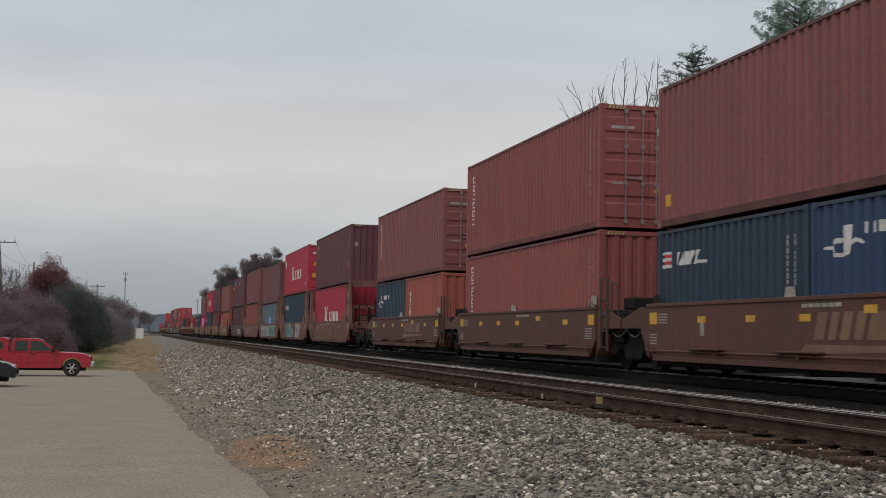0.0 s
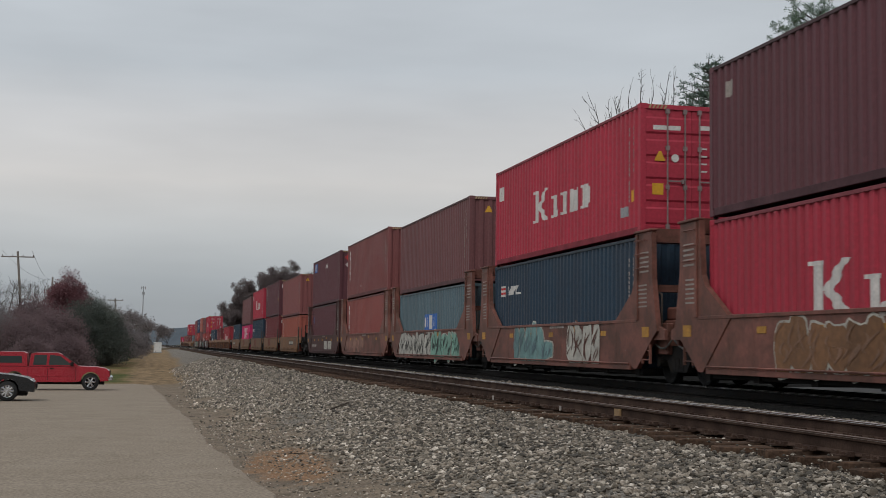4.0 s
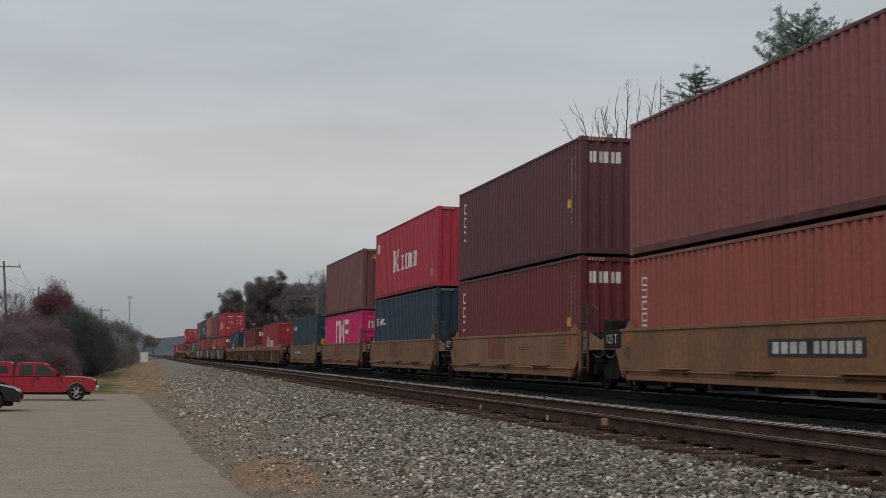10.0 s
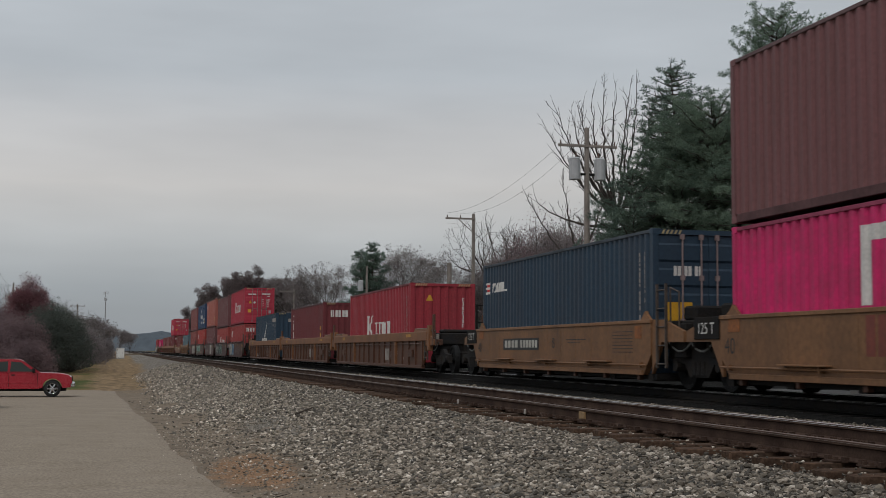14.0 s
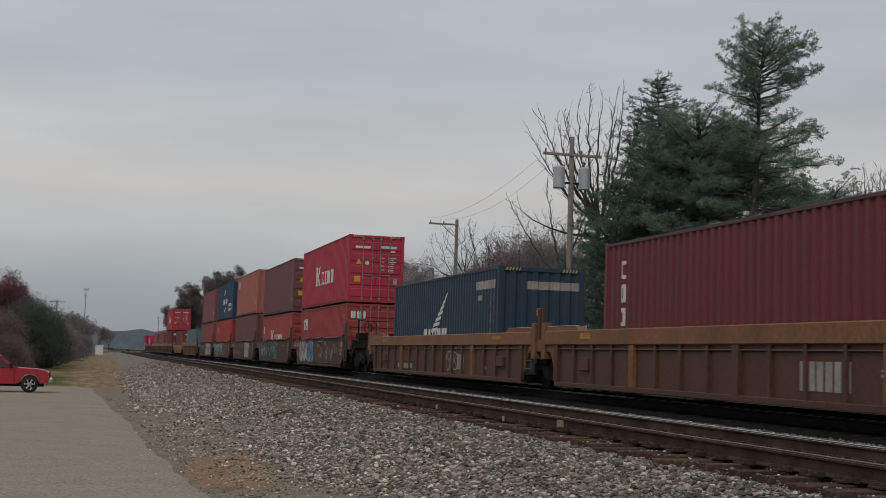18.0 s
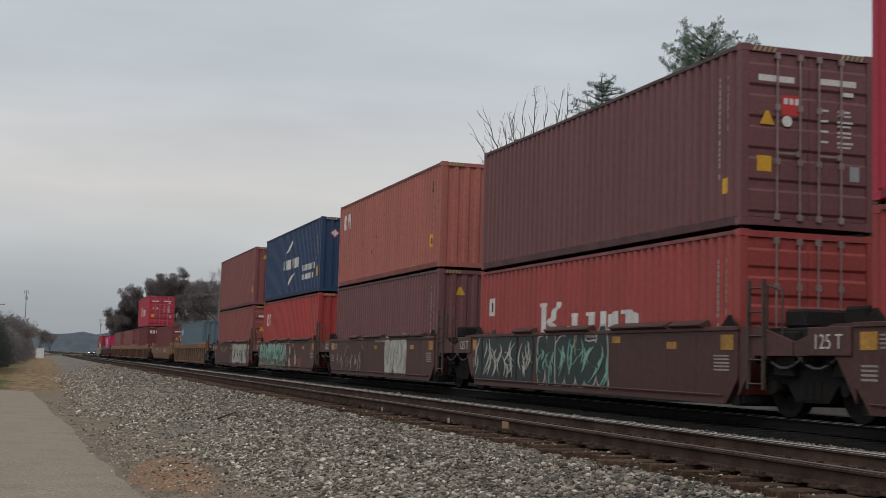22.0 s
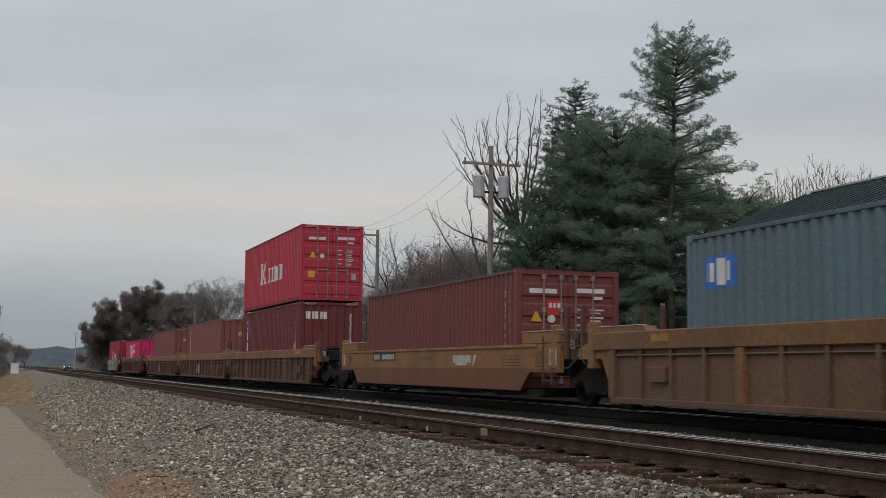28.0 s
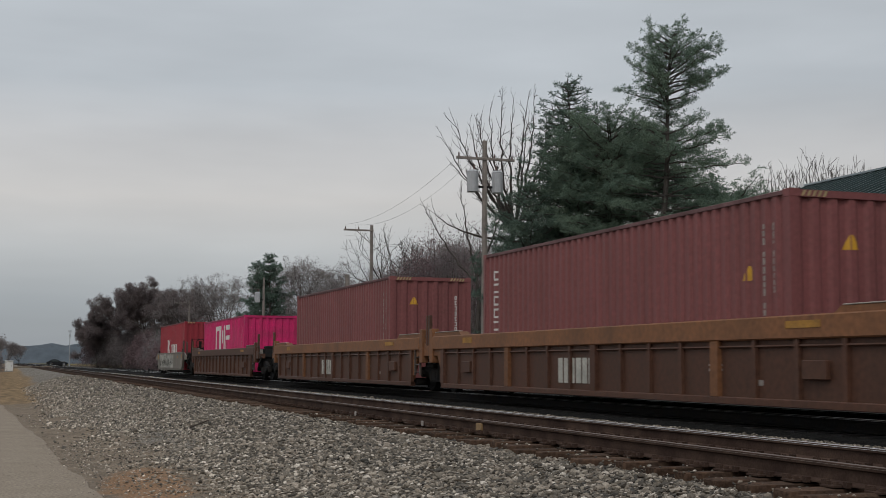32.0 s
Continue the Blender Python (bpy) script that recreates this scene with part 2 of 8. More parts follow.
def part(name, mb, material, parent=None, label="", at=None, smooth=False):
    """Links a mesh as one object under a thing or a part. mb: an MB, a mesh, or a bmesh."""
    if isinstance(mb, MB):
        me = mb.mesh(name, smooth)
        me.materials.append(material)
    elif isinstance(mb, bpy.types.Mesh):
        me = mb
        if not me.materials:
            me.materials.append(material)
    else:
        me = bpy.data.meshes.new(name)
        mb.to_mesh(me)
        mb.free()
        me.materials.append(material)
    ob = new(name, me)
    if me.materials[0] != material:
        ob.material_slots[0].link = "OBJECT"
        ob.material_slots[0].material = material
    ob.parent = parent
    if at is not None:
        ob.location = at
    if label:
        ob["label"] = label
    return ob


def thing(name, label, category, group="", at=(0, 0, 0), kind=""):
    ob = new(name)
    ob.location = at
    ob.empty_display_size = 0.3
    return tagged(ob, label, category, group, kind)


# ---- plan ----
RAIL_NEAR, GAUGE, XT, TRAIN_RAIL = 6.73, 1.505, 10.43, 0.11
TRACK_NEAR = RAIL_NEAR + GAUGE / 2
TRACK_FAR = XT + 1.219
LOT = -0.79


def smooth(a, b, x):
    t = min(max((x - a) / (b - a), 0), 1)
    return t * t * (3 - 2 * t)


def lot_edge(y):
    """Where the parking lot's paving gives way to the gravel."""
    return 1.53 - 0.0215 * (y - 7.5) - (0.05 * math.sin(y * 0.33) + 0.025 * math.sin(y * 1.1 + 1)) + 0.06 * noise.noise((y * 1.9, 0.5, 2.0))


def lot_z(y):
    """The paving falls gently away to the north; beyond it the verge climbs back."""
    return LOT - 0.0092 * min(max(y - 8, 0), 68) + smooth(78, 205, y) * 0.82


def ground_z(x, y):
    w = smooth(1.2, 5.2, x)
    z = (lot_z(y) - 0.03) * (1 - w) - 0.335 * w
    z += smooth(5.3, 5.9, x) * 0.055
    z += (smooth(6.10, 6.45, x) - smooth(8.3, 8.6, x)) * 0.035
    z += smooth(8.5, 8.98, x) * 0.20
    z -= smooth(9.12, 9.6, x) * 0.27
    z += smooth(9.7, 10.3, x) * 0.26
    if x > 13.2:
        z -= smooth(13.2, 14.6, x) * 0.16
    z += 0.018 * noise.noise((x * 0.8, y * 0.5, 3.1)) * (1 if 1 < x < 6 else 0.0)
    return z


def ground_material():
    """Dusty gravel, bare earth, straw, lawn and dark ballast with the train's shade painted in, each where its share
    says, with ragged borders.
    """
    m = bpy.data.materials.new("ground_cover")
    m.use_nodes = True
    n, l = m.node_tree.nodes, m.node_tree.links
    p = n["Principled BSDF"]
    tc = n.new("ShaderNodeTexCoord")

    def tex(kind, scale, detail=5.0, squeeze=None):
        t = n.new(kind)
        t.inputs["Scale"].default_value = scale
        if "Noise" in kind:
            t.inputs["Detail"].default_value = detail
        if squeeze:
            mp = n.new("ShaderNodeMapping")
            mp.inputs["Scale"].default_value = squeeze
            l.new(tc.outputs["Object"], mp.inputs[0])
            l.new(mp.outputs[0], t.inputs["Vector"])
        else:
            l.new(tc.outputs["Object"], t.inputs["Vector"])
        return t

    def ramp(src, lo, hi, cols):
        g = n.new("ShaderNodeMapRange")
        g.inputs["From Min"].default_value, g.inputs["From Max"].default_value = lo, hi
        l.new(src, g.inputs["Value"])
        r = n.new("ShaderNodeValToRGB")
        e = r.color_ramp.elements
        e[0].color, e[1].color = (*cols[0], 1), (*cols[-1], 1)
        for i in range(1, len(cols) - 1):
            x = e.new(i / (len(cols) - 1))
            x.color = (*cols[i], 1)
        l.new(g.outputs[0], r.inputs[0])
        return r.outputs[0]

    broad, mid, fine = tex("ShaderNodeTexNoise", 0.45), tex("ShaderNodeTexNoise", 2.6), tex("ShaderNodeTexNoise", 34, 6)
    stone = tex("ShaderNodeTexVoronoi", 17)
    sc = n.new("ShaderNodeSeparateColor")
    l.new(stone.outputs["Color"], sc.inputs[0])
    gravel = ramp(sc.outputs[0], 0, 1, ((0.100, 0.088, 0.075), (0.180, 0.160, 0.135), (0.29, 0.262, 0.225)))
    earth = ramp(mid.outputs["Fac"], 0.3, 0.7, ((0.146, 0.115, 0.085), (0.210, 0.168, 0.127), (0.258, 0.202, 0.145)))
    clay = ramp(fine.outputs["Fac"], 0.3, 0.7, ((0.19, 0.115, 0.066), (0.27, 0.160, 0.092), (0.30, 0.195, 0.125)))
    straw = ramp(tex("ShaderNodeTexNoise", 1.0, 6, (2.2, 0.5, 1)).outputs["Fac"], 0.3, 0.7, ((0.130, 0.098, 0.064), (0.225, 0.155, 0.088), (0.305, 0.215, 0.128)))
    lawn = ramp(tex("ShaderNodeTexNoise", 0.25, 6, (1, 0.5, 1)).outputs["Fac"], 0.35, 0.65, ((0.070, 0.086, 0.028), (0.145, 0.116, 0.052), (0.235, 0.156, 0.082)))
    # dark ballast, near-black because the train's shade is put into its colour
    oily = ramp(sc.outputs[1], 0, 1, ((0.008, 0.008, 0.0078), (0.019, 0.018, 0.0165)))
    rusty = ramp(sc.outputs[1], 0, 1, ((0.014, 0.010, 0.008), (0.050, 0.035, 0.026)))
    cur = gravel
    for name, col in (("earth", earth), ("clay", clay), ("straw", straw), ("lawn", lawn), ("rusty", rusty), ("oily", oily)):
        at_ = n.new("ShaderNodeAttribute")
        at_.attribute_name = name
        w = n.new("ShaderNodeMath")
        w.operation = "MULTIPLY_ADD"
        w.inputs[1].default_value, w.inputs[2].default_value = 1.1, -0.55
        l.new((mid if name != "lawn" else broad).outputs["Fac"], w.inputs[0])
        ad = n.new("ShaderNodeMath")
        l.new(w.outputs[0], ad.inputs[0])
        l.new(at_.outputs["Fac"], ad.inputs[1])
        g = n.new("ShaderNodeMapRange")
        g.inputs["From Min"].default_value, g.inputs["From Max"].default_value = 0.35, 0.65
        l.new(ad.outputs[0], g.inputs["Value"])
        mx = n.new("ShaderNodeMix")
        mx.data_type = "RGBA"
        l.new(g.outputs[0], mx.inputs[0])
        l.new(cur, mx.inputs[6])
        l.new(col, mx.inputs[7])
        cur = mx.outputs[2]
    g = n.new("ShaderNodeMapRange")
    g.inputs["From Min"].default_value, g.inputs["From Max"].default_value, g.inputs["To Min"].default_value, g.inputs["To Max"].default_value = 0.3, 0.7, 0.62, 1.3
    l.new(fine.outputs["Fac"], g.inputs["Value"])
    mu = n.new("ShaderNodeMix")
    mu.data_type, mu.blend_type = "RGBA", "MULTIPLY"
    mu.inputs[0].default_value = 1
    l.new(cur, mu.inputs[6])
    l.new(g.outputs[0], mu.inputs[7])
    l.new(mu.outputs[2], p.inputs["Base Color"])
    p.inputs["Roughness"].default_value = 1.0
    p.inputs["Specular IOR Level"].default_value = 0.06
    bp = n.new("ShaderNodeBump")
    bp.inputs["Strength"].default_value, bp.inputs["Distance"].default_value = 0.8, 0.04
    l.new(fine.outputs["Fac"], bp.inputs["Height"])
    l.new(bp.outputs[0], p.inputs["Normal"])
    return m


M_PAVE = mat("worn_asphalt_lot", (0.262, 0.218, 0.170), rough=1.0, var=0.5, scale=1.1, fine=26, bump=0.25, second=(0.215, 0.175, 0.132), spread=0.8, spec=0.05)


def build_ground():
    xs = [-2500, -900, -300, -120, -60, -30, -14, -6, -2, 0] + [0.4 + 0.25 * i for i in range(58)] + [15.2, 16, 18, 22, 30, 45, 70, 120, 300, 900, 2500]
    ys = [-400, -120, -40, -10, 0, 4] + [6 + 0.5 * i for i in range(110)] + [62 + 3 * i for i in range(20)] + [125, 140, 160, 200, 260, 350, 500, 800, 1400, 2600, 4000]
    me = bpy.data.meshes.new("ground")
    nx = len(xs)
    v = [(x, y, ground_z(x, y)) for y in ys for x in xs]
    f = [(j * nx + i, j * nx + i + 1, (j + 1) * nx + i + 1, (j + 1) * nx + i) for j in range(len(ys) - 1) for i in range(nx - 1)]
    me.from_pydata(v, [], f)
    me.materials.append(ground_material())
    share = {k: [] for k in ("earth", "clay", "straw", "lawn", "rusty", "oily")}
    for x, y, _ in v:
        e = lot_edge(min(y, 73)) if y > 0 else 1.5
        wob = 0.9 * noise.noise((x * 0.45, y * 0.22, 6.0))
        share["earth"].append(1 - smooth(e + 0.7, e + 2.5, x + wob - 1.2 * smooth(42, 62, y)))
        share["clay"].append(max(1.25 - ((x - 1.95) / 0.75) ** 2 - ((y - 18.4) / 3.6) ** 2, 0) * 0.72 if 0 < y < 40 else 0)
        share["straw"].append(0.82 * smooth(58, 82, y + 9 * wob) * (1 - smooth(1.5, 3.6, x + 0.9 * wob - 0.004 * (y - 70))))
        share["lawn"].append(smooth(66, 76, y) * (1 - smooth(-3.0, 0.3, x + wob + 0.01 * (y - 75))) if x < 10 else smooth(24, 30, x))
        share["rusty"].append(smooth(6.0, 6.3, x) * (1 - smooth(8.55, 8.8, x)))
        # spreads the painted shade below the train and beyond it
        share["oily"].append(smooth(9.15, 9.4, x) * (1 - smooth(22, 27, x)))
    for k, w in share.items():
        me.attributes.new(k, "FLOAT", "POINT").data.foreach_set("value", w)
    me.polygons.foreach_set("use_smooth", [True] * len(me.polygons))
    g = new("ground", me)
    tagged(g, "grey gravel, dry grass and bare earth beside the tracks", "ground", kind="structure")
    # paved lot
    mb = MB()
    rows = [-12, -4, 2] + [4 + 0.25 * i for i in range(276)]
    cols = (-60, -20, -8, -4, -2, -1)
    for y in rows:
        e = lot_edge(max(y, 4)) if y < 71 else lot_edge(71) - (y - 71) * 0.5
        z = lot_z(y)
        for x in (*cols, e - 0.25, e - 0.04, e):
            mb.v.append((x, y, z + 0.008 * noise.noise((x * 0.3, y * 0.3, 9)) - (0.05 if x == e else 0.012 if x == e - 0.04 else 0)))
    k = len(cols) + 3
    mb.f = [(j * k + i, j * k + i + 1, (j + 1) * k + i + 1, (j + 1) * k + i) for j in range(len(rows) - 1) for i in range(k - 1)]
    pv = part("pavement", mb, M_PAVE)
    tagged(pv, "worn grey-tan asphalt parking lot with crumbled edge", "pavement", kind="structure")


build_ground()


def rail_profile():
    h = [(-0.073, -0.180), (0.073, -0.180), (0.073, -0.168), (0.012, -0.145), (0.009, -0.05), (0.036, -0.038), (0.037, -0.006), (0.031, 0.0)]
    return h + [(-a, b) for a, b in reversed(h) if (a, b) not in ((-0.073, -0.180), (0.073, -0.180))]


def track(cx, z, label, far=False):
    t = thing("railway_track", label, "railway track", kind="structure")
    for s in (-1, 1):
        # far rails take the dark steel: the train's shade sits in their colour
        r = part("rail", MB().prism([(cx + s * GAUGE / 2 + a, z + b) for a, b in rail_profile()], -60, 900), M_DARK if far else M_RAIL, t)
        part("running_surface", MB().prism([(cx + s * GAUGE / 2 + a, z + b) for a, b in ((-0.0385, -0.016), (-0.030, 0.0015), (-0.012, 0.004), (0.012, 0.004), (0.030, 0.0015), (0.0385, -0.016))], -60, 900), M_STEEL if far or s > 0 else M_RAILTOP, r, "bright polished steel top of the rail" if far or s > 0 else "dull worn steel top of the rail")
    return t


near_track = track(TRACK_NEAR, 0.0, "rusty empty near track with worn wooden ties")
far_track = track(TRACK_FAR, TRAIN_RAIL, "rusty far track carrying the container train", far=True)


# ---- the train: containers ----
CW, PITCH, DEPTH = 2.438, 0.277, 0.044


def rib_line(length, margin):
    """(along, depth) of a corrugated panel."""
    n = max(int((length - 2 * margin) / PITCH), 1)
    p = (length - 2 * margin) / n
    out = [(margin, 0.0)]
    for i in range(n):
        a = margin + i * p
        out += [(a + p * 0.16, 0.0), (a + p * 0.33, DEPTH), (a + p * 0.67, DEPTH), (a + p * 0.84, 0.0)]
    return out + [(length - margin, 0.0)]


def rib_depth(line, y):
    for (a, d), (b, e) in zip(line, line[1:]):
        if a <= y <= b:
            return d + (e - d) * (y - a) / max(b - a, 1e-6)
    return 0.0


CACHE = {}


def container_meshes(L, H):
    if (L, H) in CACHE:
        return CACHE[L, H]
    k = {}
    mb = MB()
    for x in (0, CW - 0.13):
        mb.box(x, x + 0.13, 0, 0.13, 0.118, H - 0.118)
    mb.box(0.128, CW - 0.128, 0.004, 0.104, H - 0.115, H - 0.014)
    mb.box(0.128, CW - 0.128, 0.004, 0.104, 0.014, 0.14)
    k["frame"] = mb.mesh("end_frame")
    k["top_rail"] = MB().box(0.002, 0.064, 0.178, L - 0.178, H - 0.080, H - 0.012, 0.008).mesh("top_rail")
    k["bottom_rail"] = MB().box(0.004, 0.064, 0.178, L - 0.178, 0.012, 0.160, 0.008).mesh("bottom_rail")
    mb = MB()
    line = rib_line(L, 0.13)
    z0, z1 = 0.16, H - 0.075
    for y, d in line:
        mb.v += [(0.012 + d, y, z0), (0.012 + d, y, z1)]
    mb.f += [(2 * i, 2 * i + 1, 2 * i + 3, 2 * i + 2) for i in range(len(line) - 1)]
    k["side"] = mb.mesh("side_panel")
    k["line"] = line
    mb = MB()
    el = rib_line(CW, 0.13)
    for x, d in el:
        mb.v += [(x, 0.02 + d, 0.14), (x, 0.02 + d, H - 0.115)]
    mb.f += [(2 * i, 2 * i + 2, 2 * i + 3, 2 * i + 1) for i in range(len(el) - 1)]
    k["end"] = mb.mesh("end_panel")
    k["end_line"] = el
    mb = MB()
    n = 20 if L > 8 else 10
    for i in range(n):
        a, b = 0.1 + (L - 0.2) * i / n, 0.1 + (L - 0.2) * (i + 1) / n
        mb.box(0.07, CW - 0.07, a + 0.05, b - 0.05, H - 0.05, H - 0.018)
    mb.box(0.064, CW - 0.064, 0.1, L - 0.1, H - 0.06, H - 0.036)
    mb.box(0.064, CW - 0.064, 0.1, L - 0.1, 0.10, 0.155)
    k["roof"] = mb.mesh("roof")
    # a door leaf with three pressed recesses
    mb = MB()
    w, h0, h1 = (CW - 0.26) / 2 - 0.012, 0.15, H - 0.125
    bands = 5
    prof = [(0.075, h0), (0.035, h0)]
    for i in range(bands):
        a, b = h0 + 0.06 + (h1 - h0 - 0.1) * i / bands, h0 + 0.06 + (h1 - h0 - 0.1) * (i + 1) / bands - 0.12
        prof += [(0.035, a), (0.008, a + 0.045), (0.008, b - 0.045), (0.035, b)]
    mb.prism(prof + [(0.035, h1), (0.075, h1)], 0, w, axis=0)
    k["door"] = mb.mesh("door")
    mb = MB()
    mb.tube((0, -0.012, 0.1), (0, -0.012, H - 0.1), 0.019, n=6)
    for z in (0.16, H * 0.36, H * 0.66, H - 0.16):
        mb.box(-0.045, 0.045, -0.03, 0.02, z - 0.05, z + 0.05)
    k["bar"] = mb.mesh("locking_bar")
    mb = MB()
    mb.box(-0.02, 0.34, -0.035, -0.012, H * 0.40, H * 0.40 + 0.035)
    mb.box(0.30, 0.36, -0.05, 0.0, H * 0.40 - 0.03, H * 0.40 + 0.06)
    k["handle"] = mb.mesh("door_handle")
    k["casting"] = MB().box(-0.004, 0.174, -0.004, 0.178, 0, 0.118, 0.006).mesh("corner_casting")
    CACHE[L, H] = k
    return k


def mark(c, rects, material, label, name="marking", end=False):
    """Painted shapes that follow the corrugation. rects: (along0, along1, z0, z1); on the end wall along is measured from the track side."""
    line = c["end_line"] if end else c["line"]
    if len(rects) > 1 and name != "lettering":
        for r in rects:
            mark(c, [r], material, label, name, end)
        return
    mb = MB()
    for a0, a1, z0, z1 in rects:
        cuts = [a0] + [a for a, _ in line if a0 < a < a1] + [a1]
        o = len(mb.v)
        for a in cuts:
            d = rib_depth(line, a)
            for z in (z0, z1):
                mb.v.append((a, 0.02 + d - 0.004, z) if end else (0.012 + d - 0.004, a, z))
        n = len(cuts)
        mb.f += [((o + 2 * i, o + 2 * i + 2, o + 2 * i + 3, o + 2 * i + 1) if end else (o + 2 * i, o + 2 * i + 1, o + 2 * i + 3, o + 2 * i + 2)) for i in range(n - 1)]
    tagged(part(name, mb, material, c["ob"], label), kind="stuff" if name == "lettering" else "")


def clip_strip(poly, a, b):
    """The piece of a convex outline between two cuts along the wall."""
    for lim, keep in ((a, 1), (b, -1)):
        out = []
        for (p, q), (r, t) in zip(poly, poly[1:] + poly[:1]):
            i, j = (p - lim) * keep >= 0, (r - lim) * keep >= 0
            if i:
                out.append((p, q))
            if i != j:
                f = (lim - p) / (r - p)
                out.append((lim, q + (t - q) * f))
        poly = out
        if len(poly) < 3:
            return []
    return poly


def shapes(c, polys, material, label, name="company_mark", end=False, lift=0.004):
    """Convex painted shapes that follow the corrugation, one part each."""
    line = c["end_line"] if end else c["line"]
    for i, poly in enumerate(polys):
        lo, hi = min(p[0] for p in poly), max(p[0] for p in poly)
        cuts = [lo] + [a for a, _ in line if lo < a < hi] + [hi]
        mb = MB()
        for a, b in zip(cuts, cuts[1:]):
            piece = clip_strip(list(poly), a, b)
            if len(piece) < 3:
                continue
            o = len(mb.v)
            for p, q in piece:
                d = rib_depth(line, min(max(p, line[0][0]), line[-1][0])) - lift - 0.0006 * i
                mb.v.append((p, 0.02 + d, q) if end else (0.012 + d, p, q))
            mb.f.append(tuple(range(o, o + len(piece))))
        part(name, mb, material, c["ob"], label)


def hazard_mesh(H):
    mb = MB()
    for x0 in (0.19, CW - 0.63):
        for i in range(5):
            a = x0 + 0.09 * i
            o = len(mb.v)
            mb.v += [(a, 0.0015, H - 0.105), (a + 0.045, 0.0015, H - 0.105), (a + 0.085, 0.0015, H - 0.022), (a + 0.04, 0.0015, H - 0.022)]
            mb.f.append((o, o + 1, o + 2, o + 3))
    return mb.mesh("hazard_stripe")


def container(y, z, L, H, colour, label, door=False, group="containers on the train"):
    """A corrugated steel box. y: its front end at the start; z: its floor."""
    k = container_meshes(L, H)
    t = thing("shipping_container", label, "container", group, (XT, y, z))
    m = P[colour]
    part("end_frame", k["frame"], m, t)
    o = part("end_frame", k["frame"], m, t, at=(CW, L, 0))
    o.rotation_euler = (0, 0, math.pi)
    for i, rail in enumerate(("bottom_rail", "top_rail")):
        for x in (0.0, CW - 0.066):
            o = part(rail, k[rail].copy(), WORN[colour][i], t, at=(x, 0, 0))
    part("side_panel", k["side"], m, t)
    o = part("side_panel", k["side"], m, t, at=(CW, L, 0))
    o.rotation_euler = (0, 0, math.pi)
    o = part("end_panel", k["end"], m, t, at=(CW, L, 0))
    o.rotation_euler = (0, 0, math.pi)
    part("roof", k["roof"], m, t)
    for x in (0, CW - 0.17):
        for yy in (0, L - 0.174):
            for zz in (0, H - 0.118):
                part("corner_casting", k["casting"], m, t, at=(x, yy, zz))
    if door:
        w = (CW - 0.26) / 2
        for i in range(2):
            d = part("door", k["door"], m, t, at=(0.13 + i * w + 0.006, 0, 0))
            for j in ((0.46, 0.84), (0.16, 0.54))[i]:
                part("locking_bar", k["bar"], M_BAR, d, "grey worn locking bar", at=(w * j, 0, 0))
            part("door_handle", k["handle"], M_BAR, d, at=(w * (0.48, 0.18)[i], 0, 0))
    else:
        part("end_panel", k["end"], m, t)
    if H > 2.8:
        if "hazard" not in CACHE:
            CACHE["hazard"] = hazard_mesh(H)
        tagged(part("hazard_stripe", CACHE["hazard"], M_HEIGHT, t, "slanted yellow height-warning stripes"), kind="stuff")
    if z > FLOOR + 1:
        for x in (0.05, CW - 0.12):
            for yy in (0.05, L - 0.13):
                part("twist_lock", MB().box(x, x + 0.07, yy, yy + 0.08, -0.060, 0.002), M_DARK, t)
    c = {"ob": t, "y": y, "line": k["line"], "end_line": k["end_line"], "L": L, "H": H}
    TRAIN.append(t)
    return c


TRAIN, WHEELS = [], []
L40, HC, STD = 12.192, 2.896, 2.591
FLOOR = 0.42


# ---- the train: well cars ----
CMID = 6.12  # the middle of a car, along its container
FACE = -0.16  # outer face of a side sill


def wheelset_mesh():
    if "wheelset" in CACHE:
        return CACHE["wheelset"]
    mb = MB()
    r = 0.46
    prof = [(0.0, 0.12), (0.035, 0.12), (0.035, 0.20), (0.012, 0.24), (0.012, r - 0.10), (-0.02, r - 0.06), (-0.02, r - 0.01), (0.0, r), (0.09, r + 0.004), (0.098, r + 0.026), (0.125, r + 0.026), (0.13, r - 0.06), (0.06, r - 0.10), (0.06, 0.24), (0.11, 0.20), (0.11, 0.12)]
    n = 20
    for s in (-1, 1):
        o = len(mb.v)
        for i in range(n):
            a = 2 * math.pi * i / n
            for d, q in prof:
                mb.v.append((s * (0.83 - d), q * math.cos(a), q * math.sin(a)))
        k = len(prof)
        for i in range(n):
            j = (i + 1) % n
            for p in range(k - 1):
                mb.f.append((o + i * k + p, o + i * k + p + 1, o + j * k + p + 1, o + j * k + p))
    mb.tube((-1.02, 0, 0), (1.02, 0, 0), 0.085, n=12)
    CACHE["wheelset"] = mb.mesh("wheelset")
    return CACHE["wheelset"]


def sideframe_mesh():
    if "sideframe" in CACHE:
        return CACHE["sideframe"]
    mb = MB()
    mb.prism([(-1.16, 0.36), (-1.16, 0.62), (-0.62, 0.66), (-0.42, 0.80), (0.42, 0.80), (0.62, 0.66), (1.16, 0.62), (1.16, 0.36), (0.98, 0.36), (0.96, 0.54), (0.62, 0.50), (0.40, 0.26), (-0.40, 0.26), (-0.62, 0.50), (-0.96, 0.54), (-0.98, 0.36)], -0.06, 0.06, axis=0)
    for y in (-0.89, 0.89):
        mb.tube((-0.13, y, 0.46), (0.05, y, 0.46), 0.10, n=10)
    for y in (-0.2, 0, 0.2):
        mb.tube((-0.02, y, 0.30), (-0.02, y, 0.56), 0.085, n=8)
    CACHE["sideframe"] = mb.mesh("sideframe")
    return CACHE["sideframe"]


